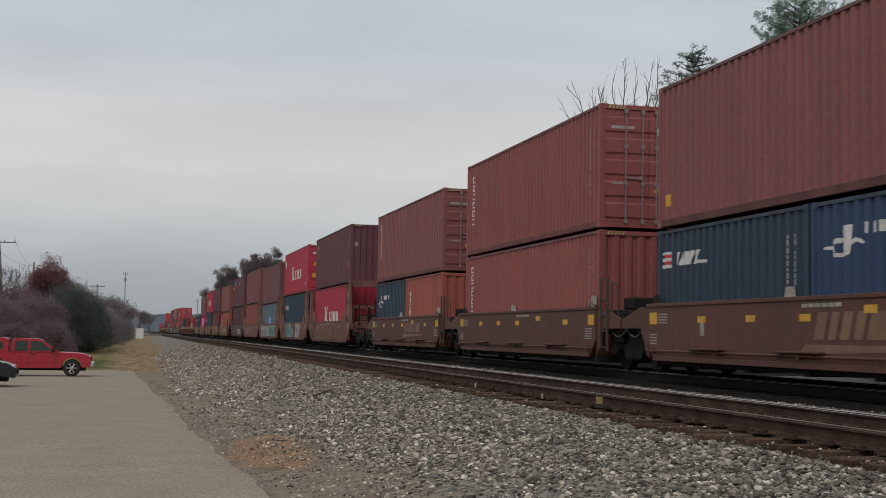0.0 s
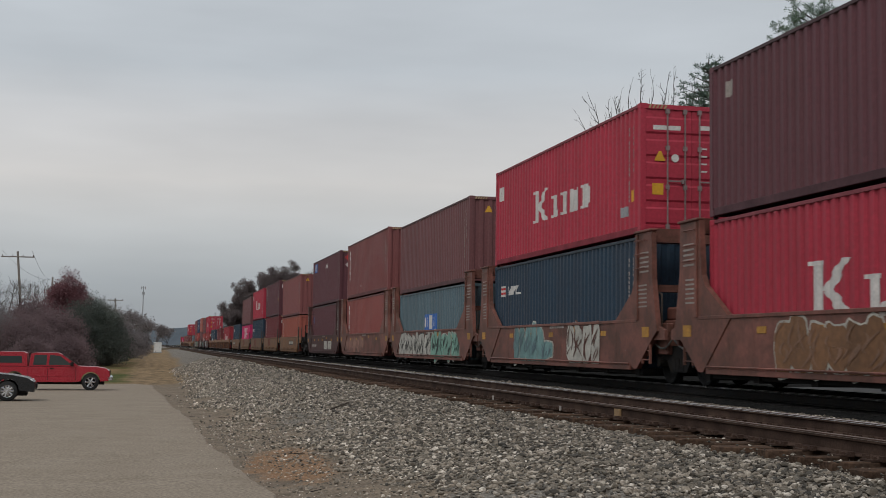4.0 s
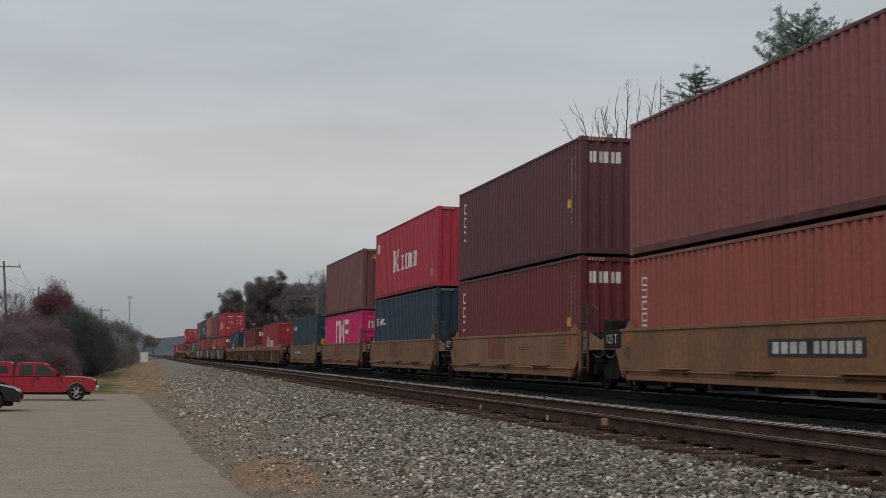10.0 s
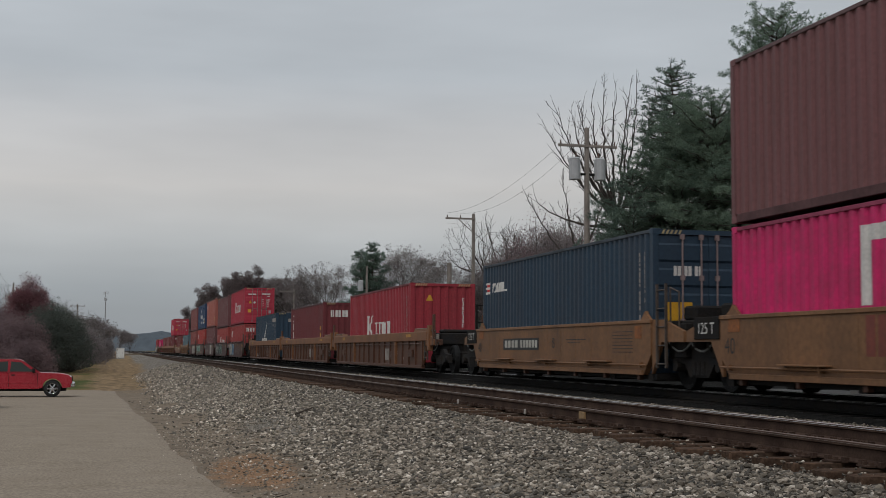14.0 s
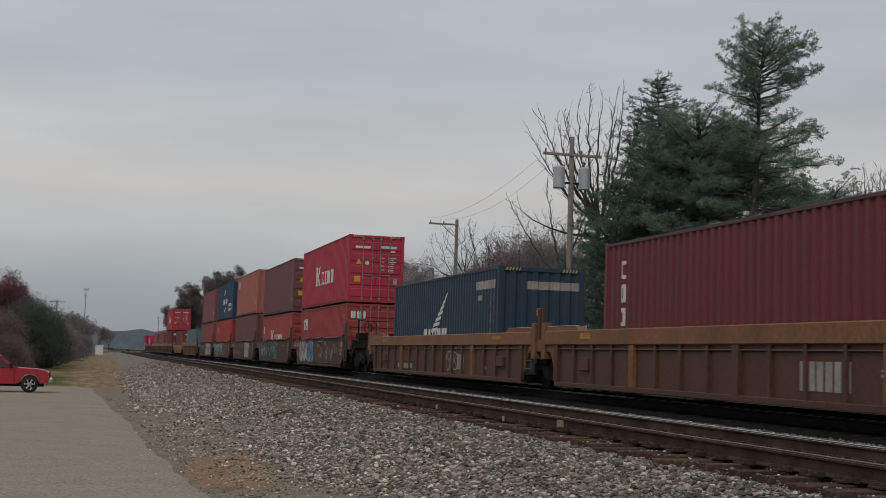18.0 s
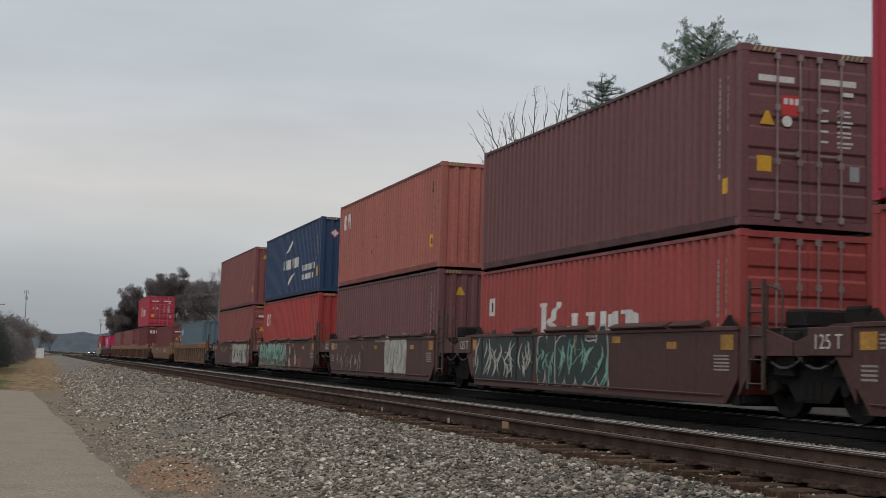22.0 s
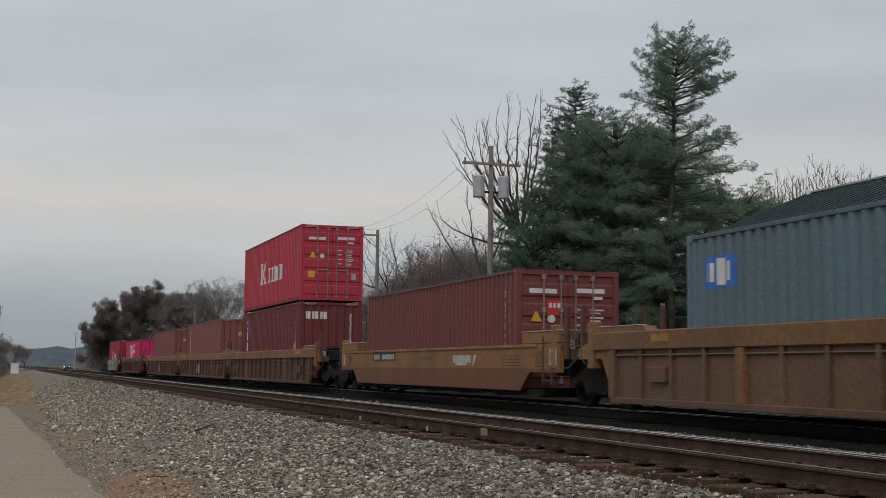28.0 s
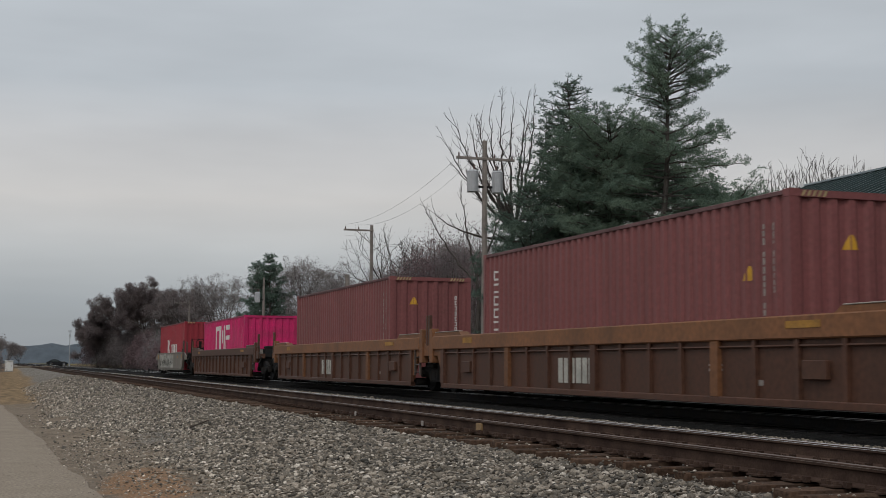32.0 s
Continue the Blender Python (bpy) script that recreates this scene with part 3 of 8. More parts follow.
def truck(car, y):
    t = part("truck", MB().box(-1.0, 1.0, -0.22, 0.22, 0.42, 0.66, 0.03), M_DARK, car, "grimy black two-axle truck", at=(CW / 2, y, 0))
    # solid dark block added behind the wheels to stand in for the blackness there
    part("underframe", MB().box(-0.62, 0.62, -1.15, 1.15, 0.30, 0.72, 0.03), M_DARK, t)
    for x in (-0.98, 0.98):
        part("sideframe", sideframe_mesh(), M_DARK, t, at=(x, 0, 0))
    for yy in (-0.89, 0.89):
        w = part("wheelset", wheelset_mesh(), M_WHEEL, t, at=(0, yy, 0.463))
        WHEELS.append(w)
    return t


M_WHEEL = mat("wheel_steel", (0.017, 0.017, 0.017), rough=0.8, metal=0.1, var=0.4, scale=6, fine=30, spec=0.15)


def ladder(car, x, y, z0, z1, m, rungs=5):
    mb = MB()
    for yy in (y, y + 0.42):
        mb.box(x - 0.025, x + 0.025, yy - 0.02, yy + 0.02, z0, z1)
    for i in range(rungs):
        z = z0 + 0.08 + (z1 - z0 - 0.2) * i / (rungs - 1)
        mb.tube((x, y, z), (x, y + 0.42, z), 0.014, n=5)
    return part("ladder", mb, m, car)


def end_deck(car, colour, y, s, tall=False, coupler=False, railing=True, gusset=True):
    """The structure beyond the well. y: the end of the well; s: -1 towards the train's head, 1 towards its tail."""
    m = P[colour]
    a, b = sorted((y, y + s * 1.45))
    mb = MB()
    mb.box(0.10, CW - 0.10, a, b, 0.98, 1.10)
    mb.box(0.95, 1.49, a, b, 0.66, 0.98)
    mb.box(0.22, CW - 0.22, a + 0.12, b - 0.10, 0.60, 1.34, 0.03)
    mb.box(0.06, 0.22, a + 0.25, a + 0.75, 0.62, 1.28, 0.02)
    mb.box(0.30, CW - 0.30, a + 0.30, a + 0.85, 1.34, 1.62 if railing else 1.46, 0.04)
    for yy in (a + 0.1, (a + b) / 2, b - 0.15):
        mb.box(0.0, CW, yy, yy + 0.09, 0.80, 0.98)
    part("end_deck", mb, m if tall else M_DARK, car)
    for x in (-0.10, CW + 0.02) if gusset else ():
        part("end_gusset", MB().prism([(y, 0.30), (y, 1.36), (y + s * 0.5, 1.36), (y + s * 1.45, 1.12), (y + s * 1.45, 0.92), (y + s * 0.45, 0.92)], x, x + 0.07, axis=0), m, car)
    if tall or s < 0:
        ladder(car, -0.12, y + s * 0.30 - (0.42 if s < 0 else 0), 0.42, 1.4 if tall or not railing else 2.05, m if tall else M_RUNG)
    mb = MB()
    x = 0.05
    for p, q in () if (s > 0 and not tall) or not railing else (((x, y + s * 0.55, 1.10), (x, y + s * 0.55, 2.0)), ((x, y + s * 0.95, 1.10), (x, y + s * 0.95, 1.9)), ((x, y + s * 0.55, 1.98), (x, y + s * 0.95, 1.88))):
        mb.tube(p, q, 0.018, n=6)
    if mb.v:
        part("handrail", mb, M_RUNG, car)
    if not railing:
        mb = MB()
        for z in (1.18, 1.42):
            mb.tube((-0.06, y + s * 0.6, z), (-0.06, y + s * 1.62, z), 0.016, n=5)
        for q in (0.78, 1.2, 1.6):
            mb.tube((-0.06, y + s * q, 0.9), (-0.06, y + s * q, 1.42), 0.014, n=5)
        part("handrail", mb, M_RUNG, car)
        part("end_post", MB().box(-0.10, -0.02, y + s * 1.34 - 0.06, y + s * 1.34 + 0.06, 0.92, 1.95, 0.01), P["sill_rust"], car, "rusty upright post at the car's end")
        part("end_post", MB().box(1.6, 1.68, y + s * 1.34 - 0.06, y + s * 1.34 + 0.06, 1.0, 1.95, 0.01), P["sill_rust"], car)
        part("corner_post", MB().box(-0.15, 0.03, y + s * 0.84 - 0.12, y + s * 0.84 + 0.12, 0.74, 1.60, 0.012), m, car, "painted post at the end of the chord")
        part("valve_box", MB().box(-0.02, 0.16, y + s * 1.12 - 0.10, y + s * 1.12 + 0.10, 1.11, 1.30, 0.012), M_CREAMSTEEL, car, "worn pale valve box")
        part("valve_box", MB().box(-0.02, 0.2, y + s * 1.46 - 0.08, y + s * 1.46 + 0.08, 0.92, 1.12, 0.012), P["sill_rust"], car)
    mb = MB()
    mb.tube((0.5, y + s * 1.0, 1.22), (1.5, y + s * 1.0, 1.22), 0.16, n=12)
    mb.box(1.6, 2.0, y + s * 0.8 - 0.15, y + s * 0.8 + 0.15, 1.1, 1.5, 0.02)
    mb.box(0.12, 0.45, y + s * 0.6 - 0.12, y + s * 0.6 + 0.12, 1.10, 1.34, 0.02)
    part("brake_gear", mb, M_DARK, car, "dark brake reservoir and valves")
    pts = [Vector((0.02, y + s * (0.4 + 1.3 * i / 7), 1.02 - 0.28 * math.sin(math.pi * i / 7))) for i in range(8)]
    part("air_hose", MB().sweep(pts, 0.02), M_HOSE, car)
    if coupler:
        mb = MB()
        e = y + s * 1.45
        mb.box(1.02, 1.42, min(e, e + s * 0.55), max(e, e + s * 0.55), 0.72, 0.95)
        mb.box(0.95, 1.49, min(e + s * 0.5, e + s * 0.82), max(e + s * 0.5, e + s * 0.82), 0.68, 0.98, 0.04)
        part("coupler", mb, M_DARK, car)
        if railing:
            mb = MB()
            c = Vector((0.75, y + s * 1.42, 1.85))
            for i in range(9):
                t0, t1 = 2 * math.pi * i / 9, 2 * math.pi * (i + 1) / 9
                mb.tube(c + Vector((0.28 * math.cos(t0), 0, 0.28 * math.sin(t0))), c + Vector((0.28 * math.cos(t1), 0, 0.28 * math.sin(t1))), 0.018, n=5, cap=False)
                if i % 3 == 0:
                    mb.tube(c, c + Vector((0.28 * math.cos(t0), 0, 0.28 * math.sin(t0))), 0.014, n=4, cap=False)
            mb.box(0.68, 0.82, y + s * 1.30 - 0.05, y + s * 1.30 + 0.09, 1.1, 2.0)
            part("brake_wheel", mb, M_DARK, car)
            mb = MB()
            for x in (0.25, 2.15):
                mb.box(x - 0.03, x + 0.03, y + s * 1.36 - 0.03, y + s * 1.36 + 0.03, 1.1, 2.15)
            mb.tube((0.25, y + s * 1.36, 2.12), (2.15, y + s * 1.36, 2.12), 0.018, n=6)
            mb.tube((0.25, y + s * 1.36, 1.6), (2.15, y + s * 1.36, 1.6), 0.018, n=6)
            part("end_railing", mb, M_DARK, car)


M_RUNG = mat("worn_grab_steel", (0.085, 0.066, 0.055), rough=0.6, var=0.4, scale=4, fine=25, spec=0.3)
M_CREAMSTEEL = mat("pale_guide_paint", (0.42, 0.37, 0.32), rough=0.65, var=0.4, scale=4, fine=20, bump=0.05)
M_HOSE = mat("grey_rubber_hose", (0.12, 0.12, 0.11), rough=0.7, var=0.3, scale=4, fine=20, bump=0)


def bars(car, rects, material, label, name="marking", x=FACE):
    """Thin painted patches on a sill: (y0, y1, z0, z1)."""
    if name != "marking":
        for y0, y1, z0, z1 in rects:
            part(name, MB().box(x - (0.0085 if name == "reflector" else 0.0045), x - 0.0005, y0, y1, z0, z1), material, car, label)
        return
    mb = MB()
    for y0, y1, z0, z1 in rects:
        mb.box(x - 0.0045, x - 0.0005, y0, y1, z0, z1)
    tagged(part(name, mb, material, car, label), kind="stuff")


def new_car(y, label):
    t = thing("well_car", label, "railway car", "well cars of the train", (XT, y, TRAIN_RAIL))
    TRAIN.append(t)
    return t


def well_floor(car, a, b):
    mb = MB()
    for i in range(7):
        yy = a + 0.1 + (b - a - 0.4) * i / 6
        mb.box(-0.04, CW + 0.04, yy, yy + 0.22, 0.15, 0.31)
    mb.box(0.0, 0.3, a, b, 0.19, 0.305)
    mb.box(CW - 0.3, CW, a, b, 0.19, 0.305)
    part("well_floor", mb, M_DARK, car)


def smooth_car(y, colour, label, half=6.28, top=1.37, first=False, last=False, steps=True, raised=False, low=0.27, marks="yellow", pitch=15.6, seed=1, slope=False):
    """A well car with plain plate sides, for forty-foot boxes."""
    rnd = random.Random(seed)
    car, m = new_car(y, label), P[colour]
    a, b = CMID - half, CMID + half
    for k, x in enumerate((FACE, CW + 0.02)):
        s = 1 if k == 0 else -1
        x1 = x + 0.14
        mb = MB()
        if slope:
            mb.prism([(a - 1.08, 0.66), (a + 0.42, 0.66), (a + 0.95, low), (b - 0.95, low), (b - 0.42, 0.66), (b + 1.08, 0.66), (b + 1.08, top), (a - 1.08, top)], x + 0.03 if k == 0 else x, x1 if k == 0 else x1 - 0.03, axis=0)
        else:
            mb.prism([(a, low + 0.40), (a + 0.34, low + 0.02), (b - 0.34, low + 0.02), (b, low + 0.40), (b, top - 0.03), (a, top - 0.03)], x + 0.03 if k == 0 else x, x1 if k == 0 else x1 - 0.03, axis=0)
        sill = part("side_sill", mb, m, car)
        mb = MB()
        mb.box(x + 0.004, x1 - 0.004, a - 0.02, b + 0.02, top - 0.07, top, 0.008)
        part("top_chord", mb, m, car)
        mb = MB()
        cut = 1.0 if slope else 0.36
        mb.box(x + 0.024 if slope else x - 0.004 if k == 0 else x, x1 if k == 0 else x1 + 0.004, a + cut, b - cut, low, low + 0.10, 0.008)
        part("bottom_chord", mb, P["sill_umber"] if slope else m, car)
        if k == 0:
            for i in range(13):
                yy = a + 0.3 + (b - a - 0.6) * i / 12
                part("weld_seam", MB().box(x + 0.0275, x + 0.031, yy - 0.006, yy + 0.006, low + (0.12 if 0 < i < 12 else 0.45), top - 0.08), m, sill)
            if steps:
                mb = MB()
                mb.tube((x - 0.03, a + 0.1, 0.47), (x - 0.03, b - 0.1, 0.47), 0.022, n=6)
                for i in range(5):
                    yy = a + 0.4 + (b - a - 0.8) * i / 4
                    mb.box(x - 0.05, x + 0.035, yy - 0.03, yy + 0.03, 0.42, 0.52)
                part("conduit", mb, m, car)
                for f in (0.22, 0.5, 0.77):
                    yy = a + (b - a) * f
                    part("step", MB().box(x - 0.10, x + 0.03, yy - 0.72, yy + 0.72, 0.515, 0.545, 0.006), m, car)
            elif not slope:
                mb = MB()
                mb.tube((x - 0.015, a + 0.4, low + 0.14), (x - 0.015, b - 0.4, low + 0.14), 0.02, n=6)
                part("conduit", mb, m, car)
    well_floor(car, a, b)
    fx = FACE + 0.03
    if marks == "yellow":
        bars(car, [(a + (b - a) * f - 0.17, a + (b - a) * f + 0.17, 1.02, 1.14) for f in (0.17, 0.491, 0.638, 0.793)] + [(a + (b - a) * 0.343 - 0.17, a + (b - a) * 0.343 + 0.17, 1.13, 1.25), (a + 0.12, a + 0.5, 1.0, 1.24), (b - 0.5, b - 0.14, 1.0, 1.24)], M_YELLOW if colour == "sill_brown" else M_REFLECT, "faded yellow reflective patch", "reflector", fx)
        bars(car, [(a + 0.25, a + 0.72, 0.68 + 0.055 * i, 0.705 + 0.055 * i) for i in range(5)] + [(b - 1.0, b - 0.55, 1.02 + 0.055 * i, 1.045 + 0.055 * i) for i in range(4)] + [(b - 0.5, b - 0.16, 0.60 + 0.06 * i, 0.63 + 0.06 * i) for i in range(4)] + [(a + 5.1 + 0.2 * i, a + 5.27 + 0.2 * i, 1.24, 1.30) for i in range(6)], M_GREYMARK, "rows of small faded lettering", "marking", fx)
    else:
        bars(car, [(a + 0.9, a + 2.0, 0.72 + 0.07 * i, 0.733 + 0.07 * i) for i in range(5 if slope else 7)] + [(a + 3.6 + 3.1 * slope, a + 4.9 + 3.1 * slope, 1.0, 1.018), (a + 3.9 + 3.1 * slope, a + 4.8 + 3.1 * slope, 0.94, 0.953)], M_BLACK, "rows of small dark lettering", "marking", fx)
    if raised:
        for s, e in ((-1, a), (1, b)):
            for x in (FACE + 0.01, CW + 0.03):
                mb = MB().prism([(e - s * 1.40, 1.30), (e - s * 0.28, 1.96), (e - s * 0.16, 2.16), (e - s * 0.05, 3.24), (e + s * 0.86, 3.24), (e + s * 0.90, 2.2), (e + s * 1.15, 1.1), (e + s * 0.9, 0.95), (e, 0.30), (e - s * 0.2, 0.30)], x, x + 0.11, axis=0)
                part("end_bulkhead", mb, m, car, "tall raised end with sloping gusset")
            mb = MB()
            mb.box(0.0, CW, min(e + s * 0.3, e + s * 0.66), max(e + s * 0.3, e + s * 0.66), 3.0, 3.30)
            mb.box(0.0, CW, min(e + s * 0.35, e + s * 0.62), max(e + s * 0.35, e + s * 0.62), 1.95, 2.1)
            part("cross_beam", mb, m, car)
            mb = MB()
            for z in (2.45, 2.75, 3.05):
                mb.tube((FACE - 0.06, e + s * 0.05, z), (FACE - 0.06, e + s * 0.6, z), 0.015, n=5)
                for q in (0.05, 0.6):
                    mb.tube((FACE - 0.06, e + s * q, z), (FACE + 0.02, e + s * q, z), 0.012, n=4)
            part("grab_iron", mb, m, car)
            part("post_rib", MB().box(FACE - 0.03, FACE + 0.012, min(e + s * 0.02, e + s * 0.12), max(e + s * 0.02, e + s * 0.12), 1.35, 3.2, 0.01), m, car)
            part("post_cap", MB().box(FACE - 0.04, FACE + 0.13, min(e - s * 0.06, e + s * 0.9), max(e - s * 0.06, e + s * 0.9), 3.225, 3.275, 0.01), m, car)
            bars(car, [tuple(sorted((e + s * 0.34, e + s * 0.72))) + (0.98, 1.20)], M_REFLECT, "faded orange reflective patch", "reflector", FACE + 0.01)
            bars(car, [tuple(sorted((e + s * 0.2, e + s * 0.7))) + (2.36 + 0.1 * i, 2.40 + 0.1 * i) for i in range(5)], M_GREYMARK, "rows of small faded lettering", "marking", FACE + 0.01)
            bars(car, [tuple(sorted((e + s * 0.12, e + s * 0.6))) + (1.62 + 0.09 * i, 1.655 + 0.09 * i) for i in range(6)], M_GREYMARK, "rows of small faded lettering", "marking", FACE + 0.01)
    for s, e in ((-1, a), (1, b)):
        end_deck(car, colour, e, s, tall=raised, coupler=(first and s < 0) or (last and s > 0), railing=not slope, gusset=not slope)
        if slope:
            y0, y1 = sorted((e - s * 0.85, e + s * 1.08))
            box_top = part("end_box", MB().box(FACE + 0.03, 0.5, y0, y1, top + 0.004, top + 0.24, 0.015), m, car, "painted box on top of the car's end")
            part("lid_edge", MB().box(FACE + 0.02, 0.5, y0 - 0.01, y1 + 0.01, top + 0.244, top + 0.27, 0.006), M_CREAMSTEEL, box_top)
            y0, y1 = sorted((e + s * 0.62, e + s * 1.0))
            plate = part("end_plate", MB().box(FACE + 0.01, FACE + 0.03, y0, y1, 0.80, 1.14, 0.006), M_CREAMSTEEL, car, "worn pale square plate")
            part("plate_hole", MB().box(FACE + 0.004, FACE + 0.012, y0 + 0.1, y1 - 0.1, 0.88, 1.04, 0.003), m, plate)
            y0, y1 = sorted((e - s * 0.1, e + s * 0.22))
            part("hatch", MB().box(FACE + 0.018, FACE + 0.03, y0, y1, 0.78, 1.10, 0.006), P["sill_tan"], car)
    for s, e in ((-1, a), (1, b)):
        for x in (-0.09, CW + 0.0):
            mb = MB().prism([(e - s * 0.1, top), (e - s * 0.28, top + 0.10), (e - s * 0.36, top + 0.18), (e - s * 0.46, top + 0.10), (e - s * 0.6, top)], x, x + 0.06, axis=0)
            part("container_guide", mb, M_DARK if marks == "yellow" else m, car)
    if steps and marks == "yellow":
        for yy, h in ((a + 0.18, 0.26), (CMID + 0.35, 0.17)):
            mb = MB().prism([(yy, top - 0.02), (yy + 0.30, top - 0.02), (yy + 0.24, top + h), (yy + 0.05, top + h)], -0.09, -0.03, axis=0)
            part("guide_plate", mb, M_CREAMSTEEL, car, "pale painted guide plate")
    truck(car, CMID - pitch / 2)
    if last:
        truck(car, CMID + pitch / 2)
    return car


def ribbed_car(y, colour, panel, label, first=False, last=False, pitch=19.7, seed=1):
    """A long well car with a deep top chord and upright ribs down its sides."""
    car, m, pm = new_car(y, label), P[colour], P[panel]
    a, b = CMID - 8.6, CMID + 8.6
    for k, x in enumerate((FACE, CW + 0.02)):
        mb = MB()
        mb.box(x, x + 0.16, a - 0.7, b + 0.7, 1.07, 1.40, 0.02)
        part("top_chord", mb, m, car, "ochre painted deep top chord")
        part("side_panel", MB().box(x + (0.08 if k == 0 else 0.03), x + (0.11 if k == 0 else 0.06), a + 0.02, b - 0.02, 0.24, 1.07), pm, car)
        part("bottom_chord", MB().box(x, x + 0.14, a, b, 0.13, 0.24, 0.012), pm, car)
        if k == 0:
            n = 16
            for i in range(n + 1):
                yy = a + 0.06 + (b - a - 0.12) * i / n
                wide = i in (0, 4, 8, 12, 16)
                w = 0.11 if wide else 0.045
                part("rib", MB().box(x + (0.0 if wide else 0.02), x + 0.08, yy - w, yy + w, 0.24, 1.07), m if i in (4, 12) else pm, car)
            mb = MB()
            mb.tube((x + 0.05, a + 0.2, 0.98), (x + 0.05, b - 0.2, 0.98), 0.02, n=5)
            part("conduit", mb, pm, car)
            for e, s in ((a, 1), (b, -1)):
                part("equipment_box", MB().box(x + 0.0, x + 0.08, min(e + s * 1.5, e + s * 2.05), max(e + s * 1.5, e + s * 2.05), 0.52, 0.78, 0.01), pm, car)
    well_floor(car, a, b)
    for s, e in ((-1, a), (1, b)):
        for x in (-0.02, CW - 0.12):
            mb = MB().prism([(e + s * 0.7, 1.40), (e + s * 0.6, 1.49), (e - s * 1.2, 1.49), (e - s * 1.35, 1.40)], x - 0.1, x + 0.14, axis=0)
            g = part("corner_guide", mb, m, car, "ochre raised guide at the well's corner")
            y0, y1 = sorted((e + s * 0.58, e - s * 1.15))
            part("guide_edge", MB().box(x - 0.11, x + 0.02, y0, y1, 1.494, 1.512, 0.004), M_CREAMSTEEL, g, "worn pale edge")
        end_deck(car, colour, e, s, coupler=(first and s < 0) or (last and s > 0), railing=False)
    bars(car, [(a + 3.1, a + 3.35, 0.42, 0.5), (a + 4.2, a + 4.6, 0.62, 0.66), (a + 4.2, a + 4.6, 0.70, 0.73)], M_GREYMARK, "small faded lettering", "marking", FACE + 0.08)
    bars(car, [(a + 1.6, a + 2.4, 1.22, 1.32), (b - 2.2, b - 1.6, 1.2, 1.33)], M_REFLECT, "faded yellow reflective patch", "reflector", FACE)
    truck(car, CMID - pitch / 2)
    if last:
        truck(car, CMID + pitch / 2)
    return car


def block_word(x0, z0, h, widths, gap, notch=0.34):
    """Plain upright slabs, a pair for each sign of a word, from the tail end (x0) towards the head."""
    r, x = [], x0
    for w in widths:
        a, b = x - w, x
        if w < h * 0.4:
            r.append((a, b, z0, z0 + h))
        else:
            r += [(a, a + w * 0.46, z0, z0 + h), (b - w * 0.42, b, z0, z0 + h)]
        x = a - gap
    return r


def blob(mb, cy, cz, ry, rz, rnd, x, wob=0.2, n=18):
    """A flat rounded patch facing the tracks' near side."""
    o = len(mb.v)
    ph = [rnd.uniform(0, 6.28) for _ in range(3)]
    for i in range(n):
        t = 2 * math.pi * i / n
        q = 1 + wob * (0.6 * math.sin(2 * t + ph[0]) + 0.4 * math.sin(3 * t + ph[1]) + 0.25 * math.sin(5 * t + ph[2]))
        ct, st = math.cos(t), math.sin(t)
        mb.v.append((x, cy + ry * q * math.copysign(abs(ct) ** 0.6, ct), cz + rz * q * math.copysign(abs(st) ** 0.6, st)))
    mb.f.append(tuple(range(o, o + n)))


def graffiti(car, y0, y1, z0, z1, seed, fill, line, halo=None, x=FACE + 0.03, n=None, lean=0.0):
    """Overlapping sprayed bubbles with dark strokes, which spell nothing."""
    rnd = random.Random(seed)
    n = n or max(int((y1 - y0) / 0.55), 2)
    zc, hz = (z0 + z1) / 2, (z1 - z0) / 2
    for i in range(n):
        a, b, c = MB(), MB(), MB()
        cy = y0 + (y1 - y0) * (i + 0.5) / n + rnd.uniform(-0.06, 0.06)
        ry, rz = (y1 - y0) / n * rnd.uniform(0.46, 0.60), hz * rnd.uniform(0.78, 1.0)
        cz = zc + rnd.uniform(-0.04, 0.04)
        st = rnd.getstate()
        blob(a, cy, cz, ry + 0.05, rz + 0.04, rnd, x - 0.002 - 0.0004 * i)
        rnd.setstate(st)
        blob(b, cy, cz, ry, rz, rnd, x - 0.012 - 0.0004 * i)
        for k in range(4):
            sy, sz = cy + rnd.uniform(-0.55, 0.55) * ry, cz + rnd.uniform(-0.45, 0.45) * rz
            ln, wd, an = rz * rnd.uniform(0.25, 0.8), 0.024 + rnd.random() * 0.026, rnd.uniform(-0.9, 0.9) + lean
            cv = rnd.choice((-1, 1)) * rnd.uniform(0.06, 0.30)
            o = len(c.v)
            for j in range(11):
                u = j / 5 - 1
                w = wd * (0.35 + 0.75 * math.sin(math.pi * j / 10))
                py, pz = sy + math.sin(an) * ln * u + cv * (1 - u * u), sz + math.cos(an) * ln * u * 0.9 + 0.3 * cv * u * u
                py, pz = min(max(py, y0), y1), min(max(pz, z0), z1)
                c.v += [(x - 0.022, py - w, pz), (x - 0.022, py + w, pz + 0.3 * w)]
            c.f += [(o + 2 * j, o + 2 * j + 1, o + 2 * j + 3, o + 2 * j + 2) for j in range(10)]
        g = part("graffiti_bubble", b, fill, car, "sprayed graffiti bubble")
        part("graffiti_outline", a, halo or line, g)
        part("graffiti_stroke", c, line, g)


def writing(parent, text, h, tail, z, x, material, label, width=1.0):
    """Readable characters on the side that faces the lot; tail: where the first one begins."""
    cu = bpy.data.curves.new("writing", "FONT")
    cu.body, cu.size = text, h / 0.69
    tmp = bpy.data.objects.new("writing", cu)
    me = bpy.data.meshes.new_from_object(tmp)
    bpy.data.objects.remove(tmp)
    for v in me.vertices:
        v.co = (x, tail - v.co.x * width, z + v.co.y)
    tagged(part("writing", me, material, parent, label), kind="stuff")


